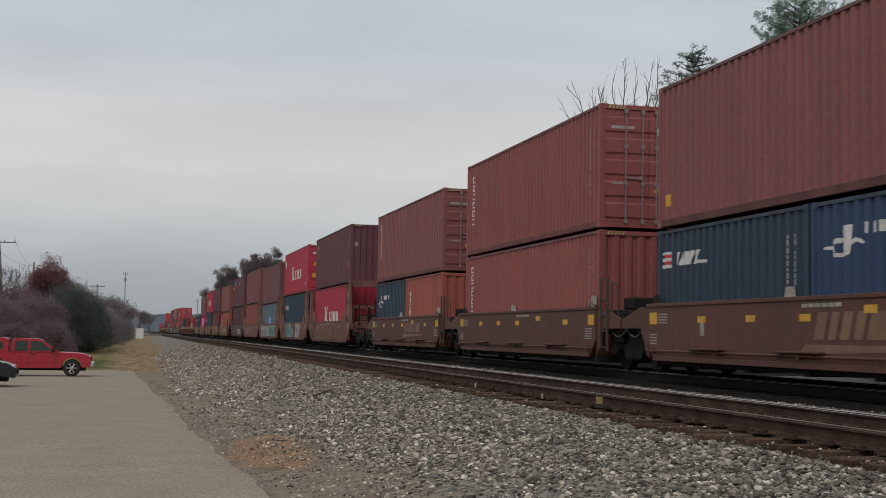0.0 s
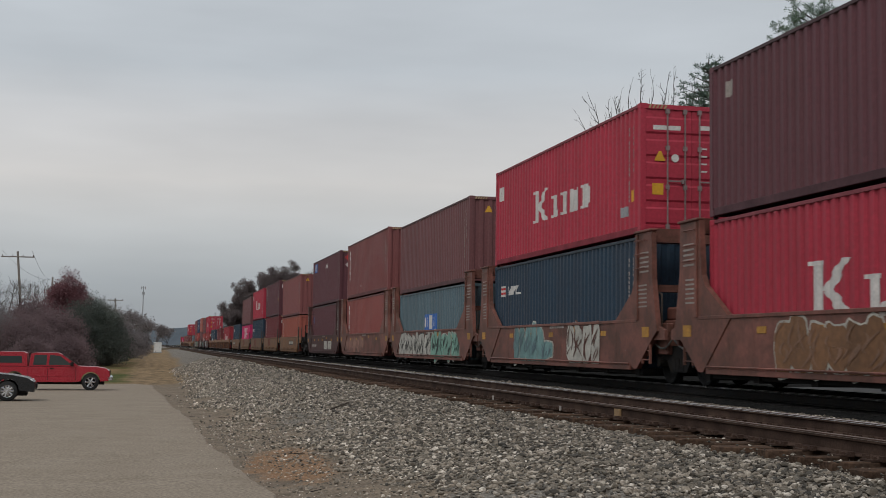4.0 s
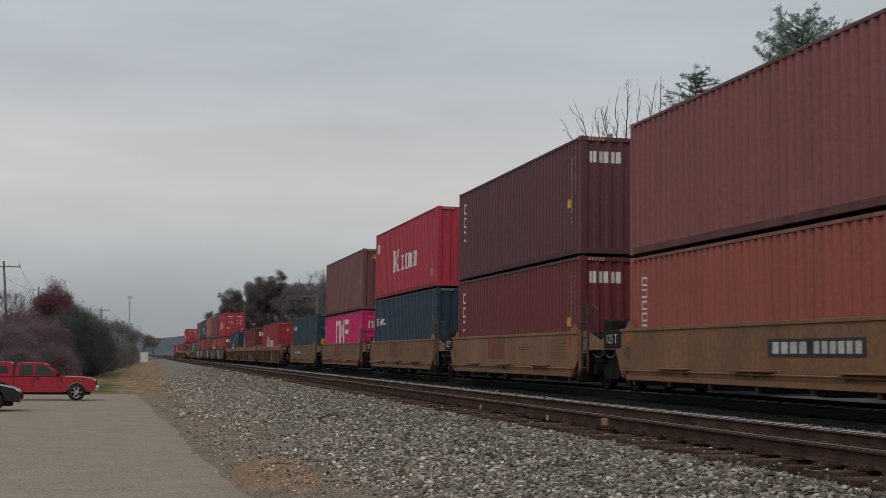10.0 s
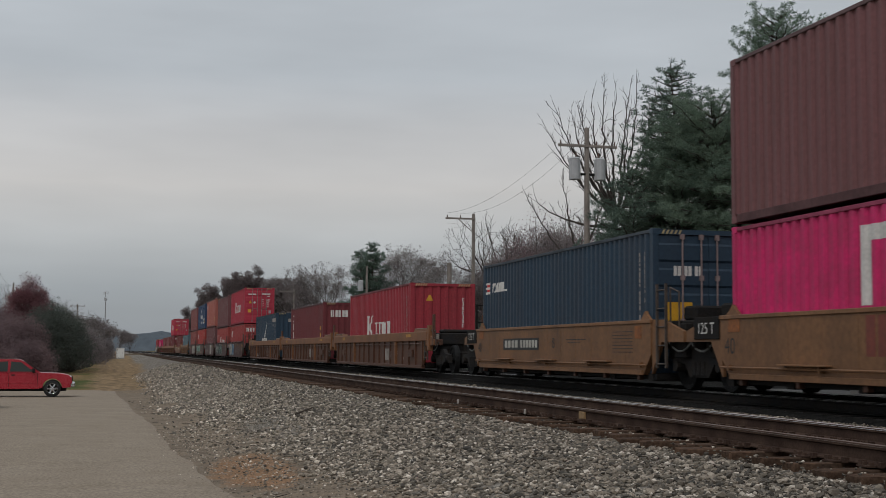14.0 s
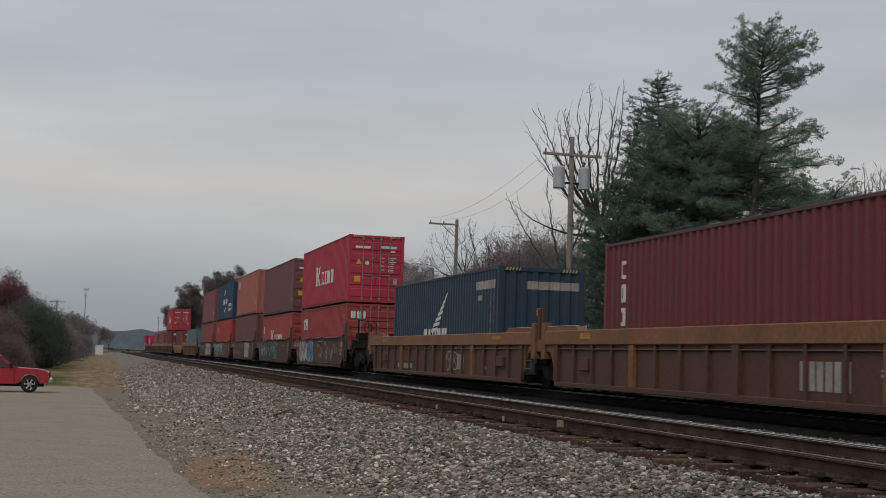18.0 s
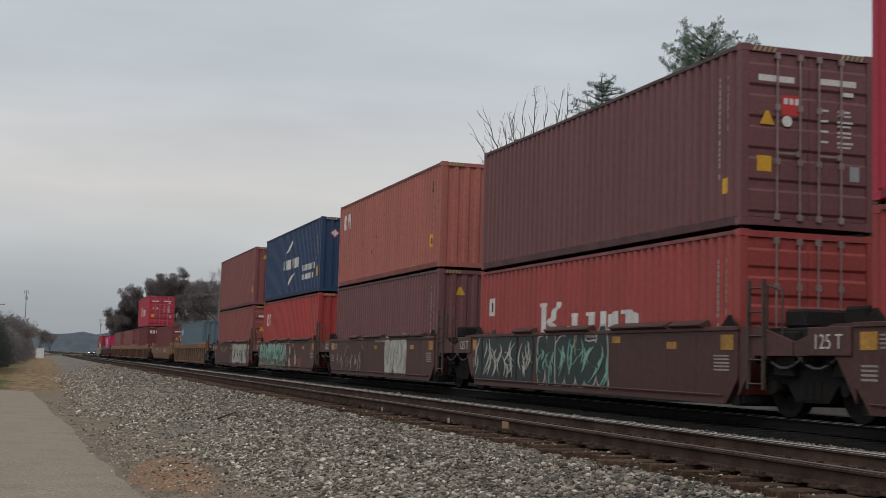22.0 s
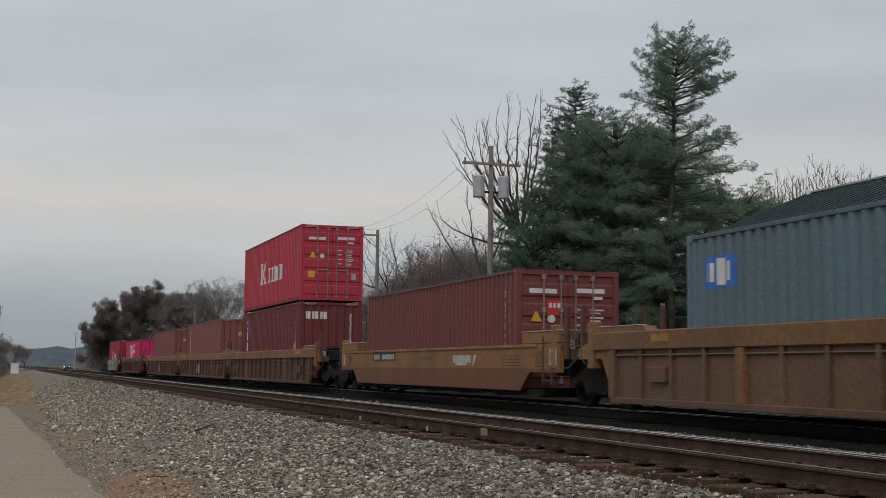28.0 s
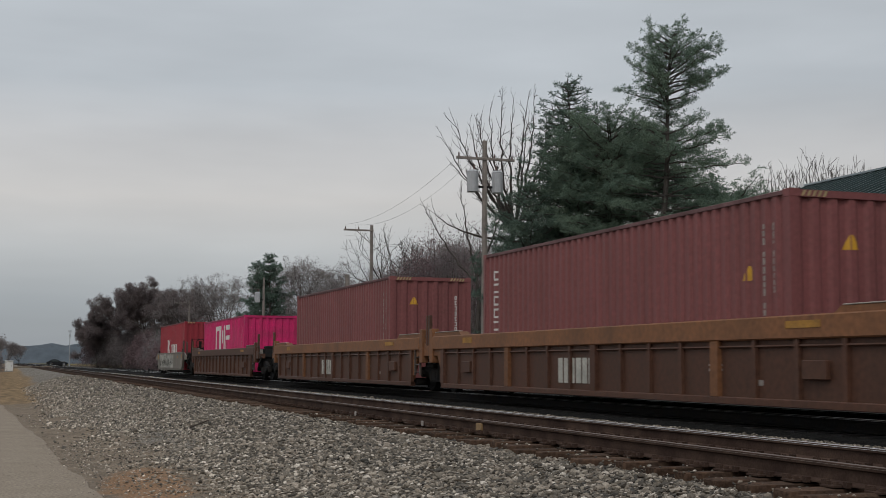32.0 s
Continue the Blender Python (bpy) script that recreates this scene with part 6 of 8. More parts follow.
def build_ballast():
    rng = np.random.default_rng(5)
    bm = bmesh.new()
    bmesh.ops.create_icosphere(bm, subdivisions=1, radius=1)
    base = np.array([v.co[:] for v in bm.verts])
    tri = np.array([[v.index for v in f.verts] for f in bm.faces])
    bm.free()
    octa = np.array([(1, 0, 0), (-1, 0, 0), (0, 1, 0), (0, -1, 0), (0, 0, 1.0), (0, 0, -1)])
    octf = np.array([(0, 2, 4), (2, 1, 4), (1, 3, 4), (3, 0, 4), (2, 0, 5), (1, 2, 5), (3, 1, 5), (0, 3, 5)])
    far = [octa * rng.uniform(0.8, 1.2, (6, 1)) * np.array([1.0, rng.uniform(0.6, 0.95), rng.uniform(0.5, 0.8)]) for _ in range(10)]
    shapes = []
    for _ in range(10):
        b = base * rng.uniform(0.55, 1.28, (len(base), 1)) * np.array([1.1, rng.uniform(0.5, 0.9), rng.uniform(0.38, 0.7)])
        shapes.append(b)
    V, F, o = [], [], 0

    def scatter(x0, x1, y0, y1, per, smin, smax, keep=None, lift=0.3, rise=0.0):
        nonlocal o
        n = int((x1 - x0) * (y1 - y0) * per)
        xs, ys = rng.uniform(x0, x1, n), rng.uniform(y0, y1, n)
        for x, y in zip(xs, ys):
            if keep and rng.random() > keep(x, y):
                continue
            s = rng.uniform(smin, smax) * (1.5 if rng.random() < 0.06 else 1)
            a, b = rng.uniform(0, 6.283), rng.uniform(-0.9, 0.9)
            ca, sa, cb, sb = math.cos(a), math.sin(a), math.cos(b), math.sin(b)
            p = (far if y0 > 30 else shapes)[rng.integers(10)] * s
            px, py, pz = p[:, 0], p[:, 1] * cb - p[:, 2] * sb, p[:, 1] * sb + p[:, 2] * cb
            V.append(np.stack([x + px * ca - py * sa, y + px * sa + py * ca, (ground_z(6.4, y) if rise else max(ground_z(x, y), lot_z(y) if x < lot_edge(y) else -9)) + rise + s * rng.uniform(0.0, lift * 2) + pz], 1))
            F.append((octf if y0 > 30 else tri) + o)
            o += len(p)

    def edge_keep(x, y):
        e = lot_edge(min(y, 73)) + 0.1
        k = smooth(e + 0.35, e + 2.5, x + 1.5 * noise.noise((x * 0.5, y * 0.25, 1.7)) + 0.5 * noise.noise((x * 1.7, y * 1.1, 4.4)))
        bare = min(max(1.25 - ((x - 1.95) / 0.8) ** 2 - ((y - 18.4) / 3.6) ** 2, 0) * 1.5, 1)
        return (0.02 + 0.98 * k ** 1.3) * smooth(-0.12, 0.15, x - e) * (1 - 0.85 * bare)

    scatter(0.9, 6.05, 7.4, 19, 440, 0.022, 0.040, edge_keep)
    scatter(0.6, 6.05, 19, 31, 300, 0.022, 0.042, edge_keep)
    scatter(0.2, 6.15, 31, 55, 195, 0.026, 0.048, edge_keep)
    scatter(1.2, 6.15, 55, 110, 45, 0.04, 0.07, lambda x, y: smooth(1.4, 3.0, x))
    scatter(0.9, 5.0, 9.0, 30, 130, 0.008, 0.022, lambda x, y: (1 - smooth(3.0, 5.0, x)) * smooth(-0.2, 0.5, x - lot_edge(y)), lift=0.2)
    scatter(5.95, 6.5, 8, 31, 260, 0.022, 0.040, lambda x, y: 0.55 * (1 - smooth(6.0, 6.35, x)), lift=0.2)
    scatter(6.1, 6.66, 8, 31, 150, 0.008, 0.018, lambda x, y: 0.8, lift=0.6)
    for tie in [o for o in near_track.children if o.name.startswith("tie") and "plate" not in o.name and "row" not in o.name and o.location.y < 26]:
        ty = tie.location.y
        scatter(5.98, 6.62, ty - 0.10, ty + 0.10, 75, 0.009, 0.024, lambda x, y: 1 - 0.6 * smooth(6.1, 6.5, x), lift=0.1, rise=tie.location.z - ground_z(6.4, ty) + 0.004)
    scatter(0.2, 1.6, 9.0, 30, 30, 0.004, 0.009, lambda x, y: smooth(-0.7, 0.0, x - lot_edge(y)) * (x < lot_edge(y)), lift=0.2)
    scatter(8.74, 9.26, 7, 30, 560, 0.015, 0.029, lambda x, y: 0.9, lift=0.3)
    scatter(8.74, 9.24, 30, 120, 130, 0.024, 0.045, lift=0.3)
    me = bpy.data.meshes.new("ballast")
    me.from_pydata(np.concatenate(V), [], np.concatenate(F))
    me.materials.append(stone_material())
    tagged(new("ballast", me), "loose grey crushed stone ballast beside the track", "ballast", kind="stuff")
    # twigs and dead weeds on the stones
    rnd = random.Random(8)
    mb = MB()
    for _ in range(60):
        y = rnd.uniform(11, 48)
        x = lot_edge(y) + rnd.uniform(0.1, 3.2)
        z = ground_z(x, y) + 0.03
        a, ln = rnd.uniform(0, 6.28), rnd.uniform(0.08, 0.35)
        mb.tube((x, y, z), (x + ln * math.cos(a), y + ln * math.sin(a), z + rnd.uniform(0.0, 0.06)), 0.008, 0.004, n=4)
    mb.tube((3.70, 26.7, ground_z(3.7, 26.7) + 0.05), (4.12, 27.05, ground_z(4.1, 27) + 0.09), 0.020, 0.014, n=6)
    tagged(part("twigs", mb, mat("dead_twigs", (0.045, 0.032, 0.022), rough=0.9, var=0.3)), "dead twigs and sticks on the gravel", "twigs", kind="stuff")


build_ballast()


# ---- plants ----
M_BARK = mat("grey_bark", (0.085, 0.072, 0.062), rough=0.95, var=0.35, scale=3, fine=18, bump=0.8)
M_TWIG = mat("bare_twigs", (0.075, 0.062, 0.054), rough=0.95, var=0.3, scale=3, fine=18, bump=0)


def leaf_mat(name, a, b):
    """Foliage whose sprays differ one from another."""
    m = bpy.data.materials.new(name)
    m.use_nodes = True
    n, l = m.node_tree.nodes, m.node_tree.links
    p = n["Principled BSDF"]
    g = n.new("ShaderNodeNewGeometry")
    tc, no = n.new("ShaderNodeTexCoord"), n.new("ShaderNodeTexNoise")
    no.inputs["Scale"].default_value, no.inputs["Detail"].default_value = 0.5, 3
    l.new(tc.outputs["Object"], no.inputs["Vector"])
    ad = n.new("ShaderNodeMath")
    ad.operation = "ADD"
    h = n.new("ShaderNodeMath")
    h.operation = "MULTIPLY_ADD"
    h.inputs[1].default_value, h.inputs[2].default_value = 0.34, -0.17
    l.new(g.outputs["Random Per Island"], h.inputs[0])
    l.new(h.outputs[0], ad.inputs[0])
    l.new(no.outputs["Fac"], ad.inputs[1])
    r = n.new("ShaderNodeValToRGB")
    r.color_ramp.elements[0].color, r.color_ramp.elements[1].color = (*a, 1), (*b, 1)
    r.color_ramp.elements[0].position, r.color_ramp.elements[1].position = 0.15, 0.85
    l.new(ad.outputs[0], r.inputs[0])
    l.new(r.outputs[0], p.inputs["Base Color"])
    p.inputs["Roughness"].default_value = 0.85
    p.inputs["Specular IOR Level"].default_value = 0.15
    tr, mx = n.new("ShaderNodeBsdfTranslucent"), n.new("ShaderNodeMixShader")
    mx.inputs[0].default_value = 0.5
    l.new(r.outputs[0], tr.inputs["Color"])
    l.new(p.outputs[0], mx.inputs[1])
    l.new(tr.outputs[0], mx.inputs[2])
    l.new(mx.outputs[0], n["Material Output"].inputs["Surface"])
    MATS[name] = m
    return m


# leaf colours paled and greyed to stand in for the haze of distance
M_PINE = leaf_mat("pine_needles", (0.106, 0.158, 0.126), (0.222, 0.284, 0.204))
M_SPRUCE = leaf_mat("spruce_needles", (0.081, 0.122, 0.101), (0.155, 0.205, 0.159))
M_RUSSET = leaf_mat("russet_leaves", (0.168, 0.122, 0.127), (0.255, 0.180, 0.181))
M_OAK = leaf_mat("oak_leaves", (0.140, 0.118, 0.116), (0.215, 0.172, 0.166))
M_MAPLE = leaf_mat("maple_leaves", (0.165, 0.083, 0.092), (0.259, 0.123, 0.132))
M_BROWNLEAF = leaf_mat("dull_brown_leaves", (0.172, 0.156, 0.156), (0.267, 0.232, 0.222))
M_CEDAR = leaf_mat("cedar_foliage", (0.078, 0.092, 0.080), (0.132, 0.146, 0.122))


def spray(V, F, rng, c, r, n, ln, w, up=0.0, flat=0.7, needle=False):
    """n slim needle or leaf shapes round the point c."""
    d = rng.normal(size=(n, 3))
    d[:, 2] = d[:, 2] * flat + up
    d /= np.linalg.norm(d, axis=1)[:, None]
    base = np.array(c) + d * r * rng.uniform(0.05, 0.75, (n, 1))
    tip = base + d * ln * rng.uniform(0.6, 1.2, (n, 1))
    side = np.cross(d, rng.normal(size=(n, 3)))
    side /= np.linalg.norm(side, axis=1)[:, None]
    mid = (base + tip) / 2
    k = 3 if needle else 4
    pts = np.stack([base + side * w, tip, base - side * w] if needle else [base, mid + side * w, tip, mid - side * w], 1).reshape(-1, 3)
    V.append(pts)
    F.append(np.arange(k * n).reshape(n, k) + spray.count)
    spray.count += k * n


def leaf_part(name, V, F, material, parent, label=""):
    me = bpy.data.meshes.new(name)
    me.from_pydata(np.concatenate(V), [], np.concatenate(F))
    return part(name, me, material, parent, label)


def pine(x, y, H, R, seed, material, label, low=0.1, lean=0.0, droop=0.0, step=0.62, needle=0.26, dense=16, power=0.8, gap=0.25, width=0.026, tuft=0.30, fill=1, name="pine_tree"):
    """A conifer with whorls of boughs; each bough carries sprays of needles."""
    rng = np.random.default_rng(seed)
    z0 = ground_z(x, y) - 0.1
    t = thing(name, label, "tree", at=(x, y, z0))
    mb = MB()
    pts = [Vector((lean * (i / 8) ** 2 + 0.1 * math.sin(i + seed), 0.08 * math.cos(i * 1.3 + seed), H * i / 8)) for i in range(9)]
    for i in range(8):
        mb.tube(pts[i], pts[i + 1], 0.24 * H / 16 * (1 - i / 8.6), 0.24 * H / 16 * (1 - (i + 1) / 8.6), n=8, cap=False)
    part("trunk", mb, M_BARK, t)
    V, F, lb = [], [], MB()
    spray.count = 0
    z = H * low
    while z < H * 0.985:
        u = (z - H * low) / (H * (1 - low))
        reach = R * ((1 - u) ** power) * (0.9 + 0.2 * rng.random()) + 0.25
        if u < 0.12:
            reach *= 0.7 + 2.5 * u
        nb = 5 if u < 0.85 else 4
        a0 = rng.uniform(0, 6.28)
        for b in range(nb):
            if rng.random() < gap * (0.4 + 0.6 * u):
                continue
            a = a0 + 6.283 * b / nb + rng.uniform(-0.35, 0.35)
            ln = reach * rng.uniform(0.5, 1.18)
            p = np.array([lean * (z / H) ** 2, 0, z])
            d = np.array([math.cos(a), math.sin(a), 0.0])
            rise = rng.uniform(0.02, 0.30) - droop
            k = max(int(ln / 0.42), 2)
            prev = p
            for j in range(1, k + 1):
                f = j / k
                q = p + d * ln * f + np.array([0, 0, ln * (rise * f + 0.16 * f * f - droop * 0.3 * f)]) + rng.normal(0, 0.06, 3)
                lb.tube(prev, q, 0.05 * (1 - 0.8 * (j - 1) / k), 0.05 * (1 - 0.8 * f), n=4, cap=False)
                prev = q
                if f > 0.25:
                    spray(V, F, rng, q, tuft, dense, needle, width, up=0.3, needle=True)
                    for _ in range(fill if ln > 1.0 else 0):
                        s = np.array([-d[1], d[0], 0]) * rng.choice((-1, 1)) * rng.uniform(0.2, 0.85) * (1.2 - 0.5 * f)
                        spray(V, F, rng, q + s + np.array([0, 0, rng.uniform(-0.05, 0.2)]), tuft, dense, needle, width, up=0.3, needle=True)
        z += step * rng.uniform(0.75, 1.25) * (1.0 if u < 0.7 else 0.7)
    spray(V, F, rng, (lean, 0, H), 0.3, dense, needle, width, up=0.8, needle=True)
    part("bough_frame", lb, M_BARK, t)
    leaf_part("crown", V, F, material, t)
    return t


def branching(mb, rng, p, d, ln, r, depth, tips, spread=0.55, sides=5, upward=0.18):
    d = d / np.linalg.norm(d)
    n = 2 if depth > 1 else 1
    for _ in range(n):
        q = p + d * ln / n
        mb.tube(p, q, r, r * 0.82, n=sides, cap=False)
        r *= 0.82
        p = q
        d = d + rng.normal(0, 0.12, 3) + np.array([0, 0, upward * 0.3])
        d /= np.linalg.norm(d)
    tips.append(p)
    if depth == 0:
        return
    for i in range(int(rng.integers(2, 4))):
        nd = d + rng.normal(0, spread, 3) + np.array([0, 0, upward])
        branching(mb, rng, p, nd, ln * rng.uniform(0.62, 0.86), r * (0.86 if i == 0 else 0.72), depth - 1, tips, spread, max(sides - 1, 3), upward)


def bare_tree(x, y, H, seed, label, depth=6, spread=0.5, leaves=None, leaf_n=0, thick=0.012, leaf_size=0.16, upward=0.18, name="bare_tree", stems=1):
    rng = np.random.default_rng(seed)
    t = thing(name, label, "tree", at=(x, y, ground_z(x, y) - 0.1))
    trunk, tips = MB(), []
    br = MB()
    for s in range(stems):
        base = np.array([0.35 * math.cos(2.1 * s), 0.35 * math.sin(2.1 * s), 0.0]) * (stems > 1)
        d = np.array([0.16 * math.cos(2.1 * s) * (stems > 1), 0.16 * math.sin(2.1 * s) * (stems > 1), 1.0])
        top = base + d * H * 0.24
        trunk.tube(base, top, H * thick * 1.3, H * thick, n=8, cap=False)
        for i in range(3):
            nd = d + rng.normal(0, spread * 0.7, 3)
            nd[2] = abs(nd[2]) + 0.3
            branching(br, rng, top, nd, H * 0.21, H * thick * 0.8, depth - 1, tips, spread, 5, upward)
    # bring the crown to its height
    zmax = max(v[2] for v in br.v)
    k = H / zmax
    br.v = [(v[0] * k, v[1] * k, v[2] * k) for v in br.v]
    trunk.v = [(v[0] * k, v[1] * k, v[2] * k) for v in trunk.v]
    part("trunk", trunk, M_BARK, t)
    part("branch_frame", br, M_TWIG if not leaves else M_BARK, t)
    if leaves:
        V, F = [], []
        spray.count = 0
        for p in tips:
            if p[2] * k > H * 0.25:
                spray(V, F, rng, p * k, leaf_size * 4.5, leaf_n, leaf_size, leaf_size * 0.4, flat=0.8)
        leaf_part("crown", V, F, leaves, t)
    return t


def shrub(x, y, w, h, seed, material, label, n=60, leaf=0.16, name="shrub", globe=False, per=19):
    """A rounded bush of stems and many small sprays with an uneven outline."""
    rng = np.random.default_rng(seed)
    t = thing(name, label, "shrub", at=(x, y, ground_z(x, y) - 0.05))
    V, F, mb = [], [], MB()
    spray.count = 0
    for i in range(n):
        a, u, r = rng.uniform(0, 6.283), rng.random() ** 0.7, rng.random() ** 0.5
        bulge = math.sqrt(max(1 - (2 * u - 1.1) ** 2 * 0.82, 0.06)) if globe else 1.0 - 0.55 * u ** 2
        p = np.array([math.cos(a) * r * w / 2 * bulge, math.sin(a) * r * w / 2 * bulge, h * (0.06 + 0.9 * u * (1 - 0.25 * r)) * rng.uniform(0.85, 1.08)])
        if i % 4 == 0:
            mb.tube((p[0] * 0.25, p[1] * 0.25, 0), p, 0.035, 0.012, n=4, cap=False)
        spray(V, F, rng, p, w * 0.15 + 0.2, per, leaf * 1.7, leaf * 0.5, flat=0.9)
    part("stem_frame", mb, M_BARK, t)
    leaf_part("foliage", V, F, material, t)
    return t


def at(az, d):
    return d * math.sin(radians(az)), d * math.cos(radians(az))


def evergreen(x, y, env, turn, seed, material, label, step=0.42, per=5, lean=0.0, skip=0.18, needle=0.125, width=0.015, dense=26, side=0.85, sag=0.0, name="pine_tree"):
    """A pine whose boughs carry flat plates of upturned tufts. env: (height, reach to the east, reach to the west), top first."""
    rng = np.random.default_rng(seed)
    H = env[0][0]
    zs, east, west = [e[0] for e in env][::-1], [e[1] for e in env][::-1], [e[2] for e in env][::-1]
    t = thing(name, label, "tree", at=(x, y, ground_z(x, y) - 0.1))

    def axis(z):
        return np.array([lean * (z / H) ** 3 + 0.12 * math.sin(z * 0.7 + seed), 0.1 * math.cos(z * 0.6 + seed), z])

    mb = MB()
    n = 14
    for i in range(n):
        a, b = axis(H * i / n), axis(H * (i + 1) / n)
        mb.tube(a, b, 0.27 * (1 - i / (n + 0.7)), 0.27 * (1 - (i + 1) / (n + 0.7)), n=8, cap=False)
    V, F, lb = [], [], MB()
    spray.count = 0

    def tuft(p):
        spray(V, F, rng, p, 0.15, dense, needle, width, up=0.35, flat=0.8, needle=True)

    z = zs[0]
    while z < H - 0.1:
        hi = z / H
        e, w = np.interp(z, zs, east), np.interp(z, zs, west)
        a0 = rng.uniform(0, 6.283)
        for b in range(per):
            if rng.random() < skip:
                continue
            a = a0 + 6.283 * b / per + rng.uniform(-0.4, 0.4)
            k = 0.5 + 0.5 * math.cos(a)
            L = (e * k + w * (1 - k)) * rng.uniform(0.55, 1.06)
            if L < 0.3:
                continue
            d = np.array([math.cos(a + turn), math.sin(a + turn), 0.0])
            q = np.array([-d[1], d[0], 0.0])
            rise = 0.10 + 0.55 * max(hi - 0.6, 0) / 0.4 * rng.uniform(0.4, 1.2) - sag + rng.uniform(-0.08, 0.1)
            p0 = axis(z)
            m = max(int(L / 0.26), 2)
            prev = p0
            for j in range(1, m + 1):
                f = j / m
                p = p0 + d * L * f + np.array([0, 0, L * (rise * f - 0.12 * f * f) + 0.16 * f ** 3]) + rng.normal(0, 0.03, 3)
                lb.tube(prev, p, 0.045 * (1.06 - f) + 0.008, 0.045 * (1 - f) + 0.008, n=4, cap=False)
                prev = p
                if f < 0.32 and L > 1.2:
                    continue
                for sd in (-1, 1):
                    if rng.random() < 0.12:
                        continue
                    ln = side * (0.35 + 0.9 * (1 - f)) * min(L / 2.2, 1) * rng.uniform(0.55, 1.15)
                    c = d * 0.6 + q * sd * 0.8 + np.array([0, 0, rng.uniform(0.0, 0.28)])
                    for u in range(1, max(int(ln / 0.2), 1) + 1):
                        tuft(p + c * 0.2 * u + rng.normal(0, 0.05, 3) + np.array([0, 0, 0.30 * rng.random() ** 2]))
                for up in (0.08, 0.26):
                    if rng.random() < 0.6:
                        tuft(p + np.array([0, 0, up]) + rng.normal(0, 0.05, 3))
            tuft(prev)
        z += step * rng.uniform(0.7, 1.3) * (1 - 0.35 * (hi > 0.72))
    for u in range(4):
        tuft(axis(H - 0.18 * u))
    part("trunk", mb, M_BARK, t)
    part("bough_frame", lb, M_BARK, t)
    leaf_part("crown", V, F, material, t)
    return t


def limb_tree(x, y, turn, stem_top, limbs, seed, label, twig=1.0):
    """A leafless tree of long curved limbs with fine side twigs. limbs: start, bend and tip as (aside, height)."""
    rng = np.random.default_rng(seed)
    t = thing("bare_tree", label, "tree", at=(x, y, ground_z(x, y) - 0.1))
    ax = np.array([math.cos(turn), math.sin(turn), 0.0])
    ay = np.array([-ax[1], ax[0], 0.0])
    trunk, br = MB(), MB()
    prev = np.zeros(3)
    for i in range(1, 9):
        q = np.array([0.1 * math.sin(i * 1.1 + seed), 0.08 * math.cos(i + seed), stem_top * i / 8])
        trunk.tube(prev, q, 0.16 - 0.008 * i, 0.152 - 0.008 * i, n=8, cap=False)
        prev = q

    def twigs(p, d, ln, depth):
        n = max(int(ln / 0.16), 2)
        for i in range(n):
            q = p + d * ln / n
            r0, r1 = 0.014 * (1 - 0.6 * i / n) * (0.7 + 0.3 * depth), 0.014 * (1 - 0.6 * (i + 1) / n) * (0.7 + 0.3 * depth)
            br.tube(p, q, r0, r1, n=3, cap=False)
            p = q
            d = d + rng.normal(0, 0.10, 3) + np.array([0, 0, 0.05])
            d /= np.linalg.norm(d)
            if depth and rng.random() < 0.42:
                e = d + rng.normal(0, 0.55, 3) + np.array([0, 0, 0.15])
                twigs(p, e / np.linalg.norm(e), ln * rng.uniform(0.3, 0.6) * (1 - 0.4 * i / n), depth - 1)

    for (a0, z0), (a1, z1), (a2, z2) in limbs:
        dep = rng.uniform(-1.6, 1.6)
        prev = None
        n = 16
        for i in range(n + 1):
            f = i / n
            a = a0 * (1 - f) ** 2 + 2 * a1 * f * (1 - f) + a2 * f * f
            z = z0 * (1 - f) ** 2 + 2 * z1 * f * (1 - f) + z2 * f * f
            p = ax * (a + rng.normal(0, 0.035)) + ay * (dep * f) + np.array([0, 0, z])
            if prev is not None:
                d = (p - prev) / np.linalg.norm(p - prev)
                br.tube(prev, p, 0.075 * (1.05 - f) + 0.010, 0.075 * (1 - f) + 0.010, n=5, cap=False)
                if f > 0.22 and rng.random() < 0.9 * twig:
                    e = d + rng.normal(0, 0.5, 3) + np.array([0, 0, 0.25])
                    twigs(p, e / np.linalg.norm(e), rng.uniform(0.5, 1.5) * (1.15 - 0.6 * f), 2)
            prev = p
        twigs(prev, d, 0.7, 1)
    part("trunk", trunk, M_BARK, t)
    part("branch_frame", br, M_TWIG, t)
    return t


# the tall pine, spruce and their neighbours behind the track
TALL = ((16.1, 0.4, 0.4), (15.7, 1.0, 1.1), (14.9, 1.9, 1.6), (14.2, 2.7, 1.7), (13.4, 2.7, 2.2), (12.8, 1.9, 2.3), (12.35, 0.7, 1.2), (11.95, 0.7, 1.0), (11.7, 3.3, 2.8), (10.9, 4.6, 3.0), (10.0, 4.4, 3.2), (9.5, 2.2, 3.2), (9.1, 3.2, 3.6), (8.5, 4.2, 4.0), (7.0, 4.2, 4.4), (4.5, 4.6, 4.6), (2.0, 3.4, 3.4))
evergreen(*at(28.6, 58), TALL, radians(-29), 1, M_PINE, "tall white pine with layered dark green boughs", step=0.40, lean=0.6, per=6, skip=0.28)
pine(*at(24.5, 62), 15.1, 5.4, 2, M_SPRUCE, "narrow dark spruce with a pointed top", low=0.05, droop=0.06, step=0.28, gap=0.12, power=0.80, dense=36, needle=0.16, width=0.018, tuft=0.17, name="spruce_tree")
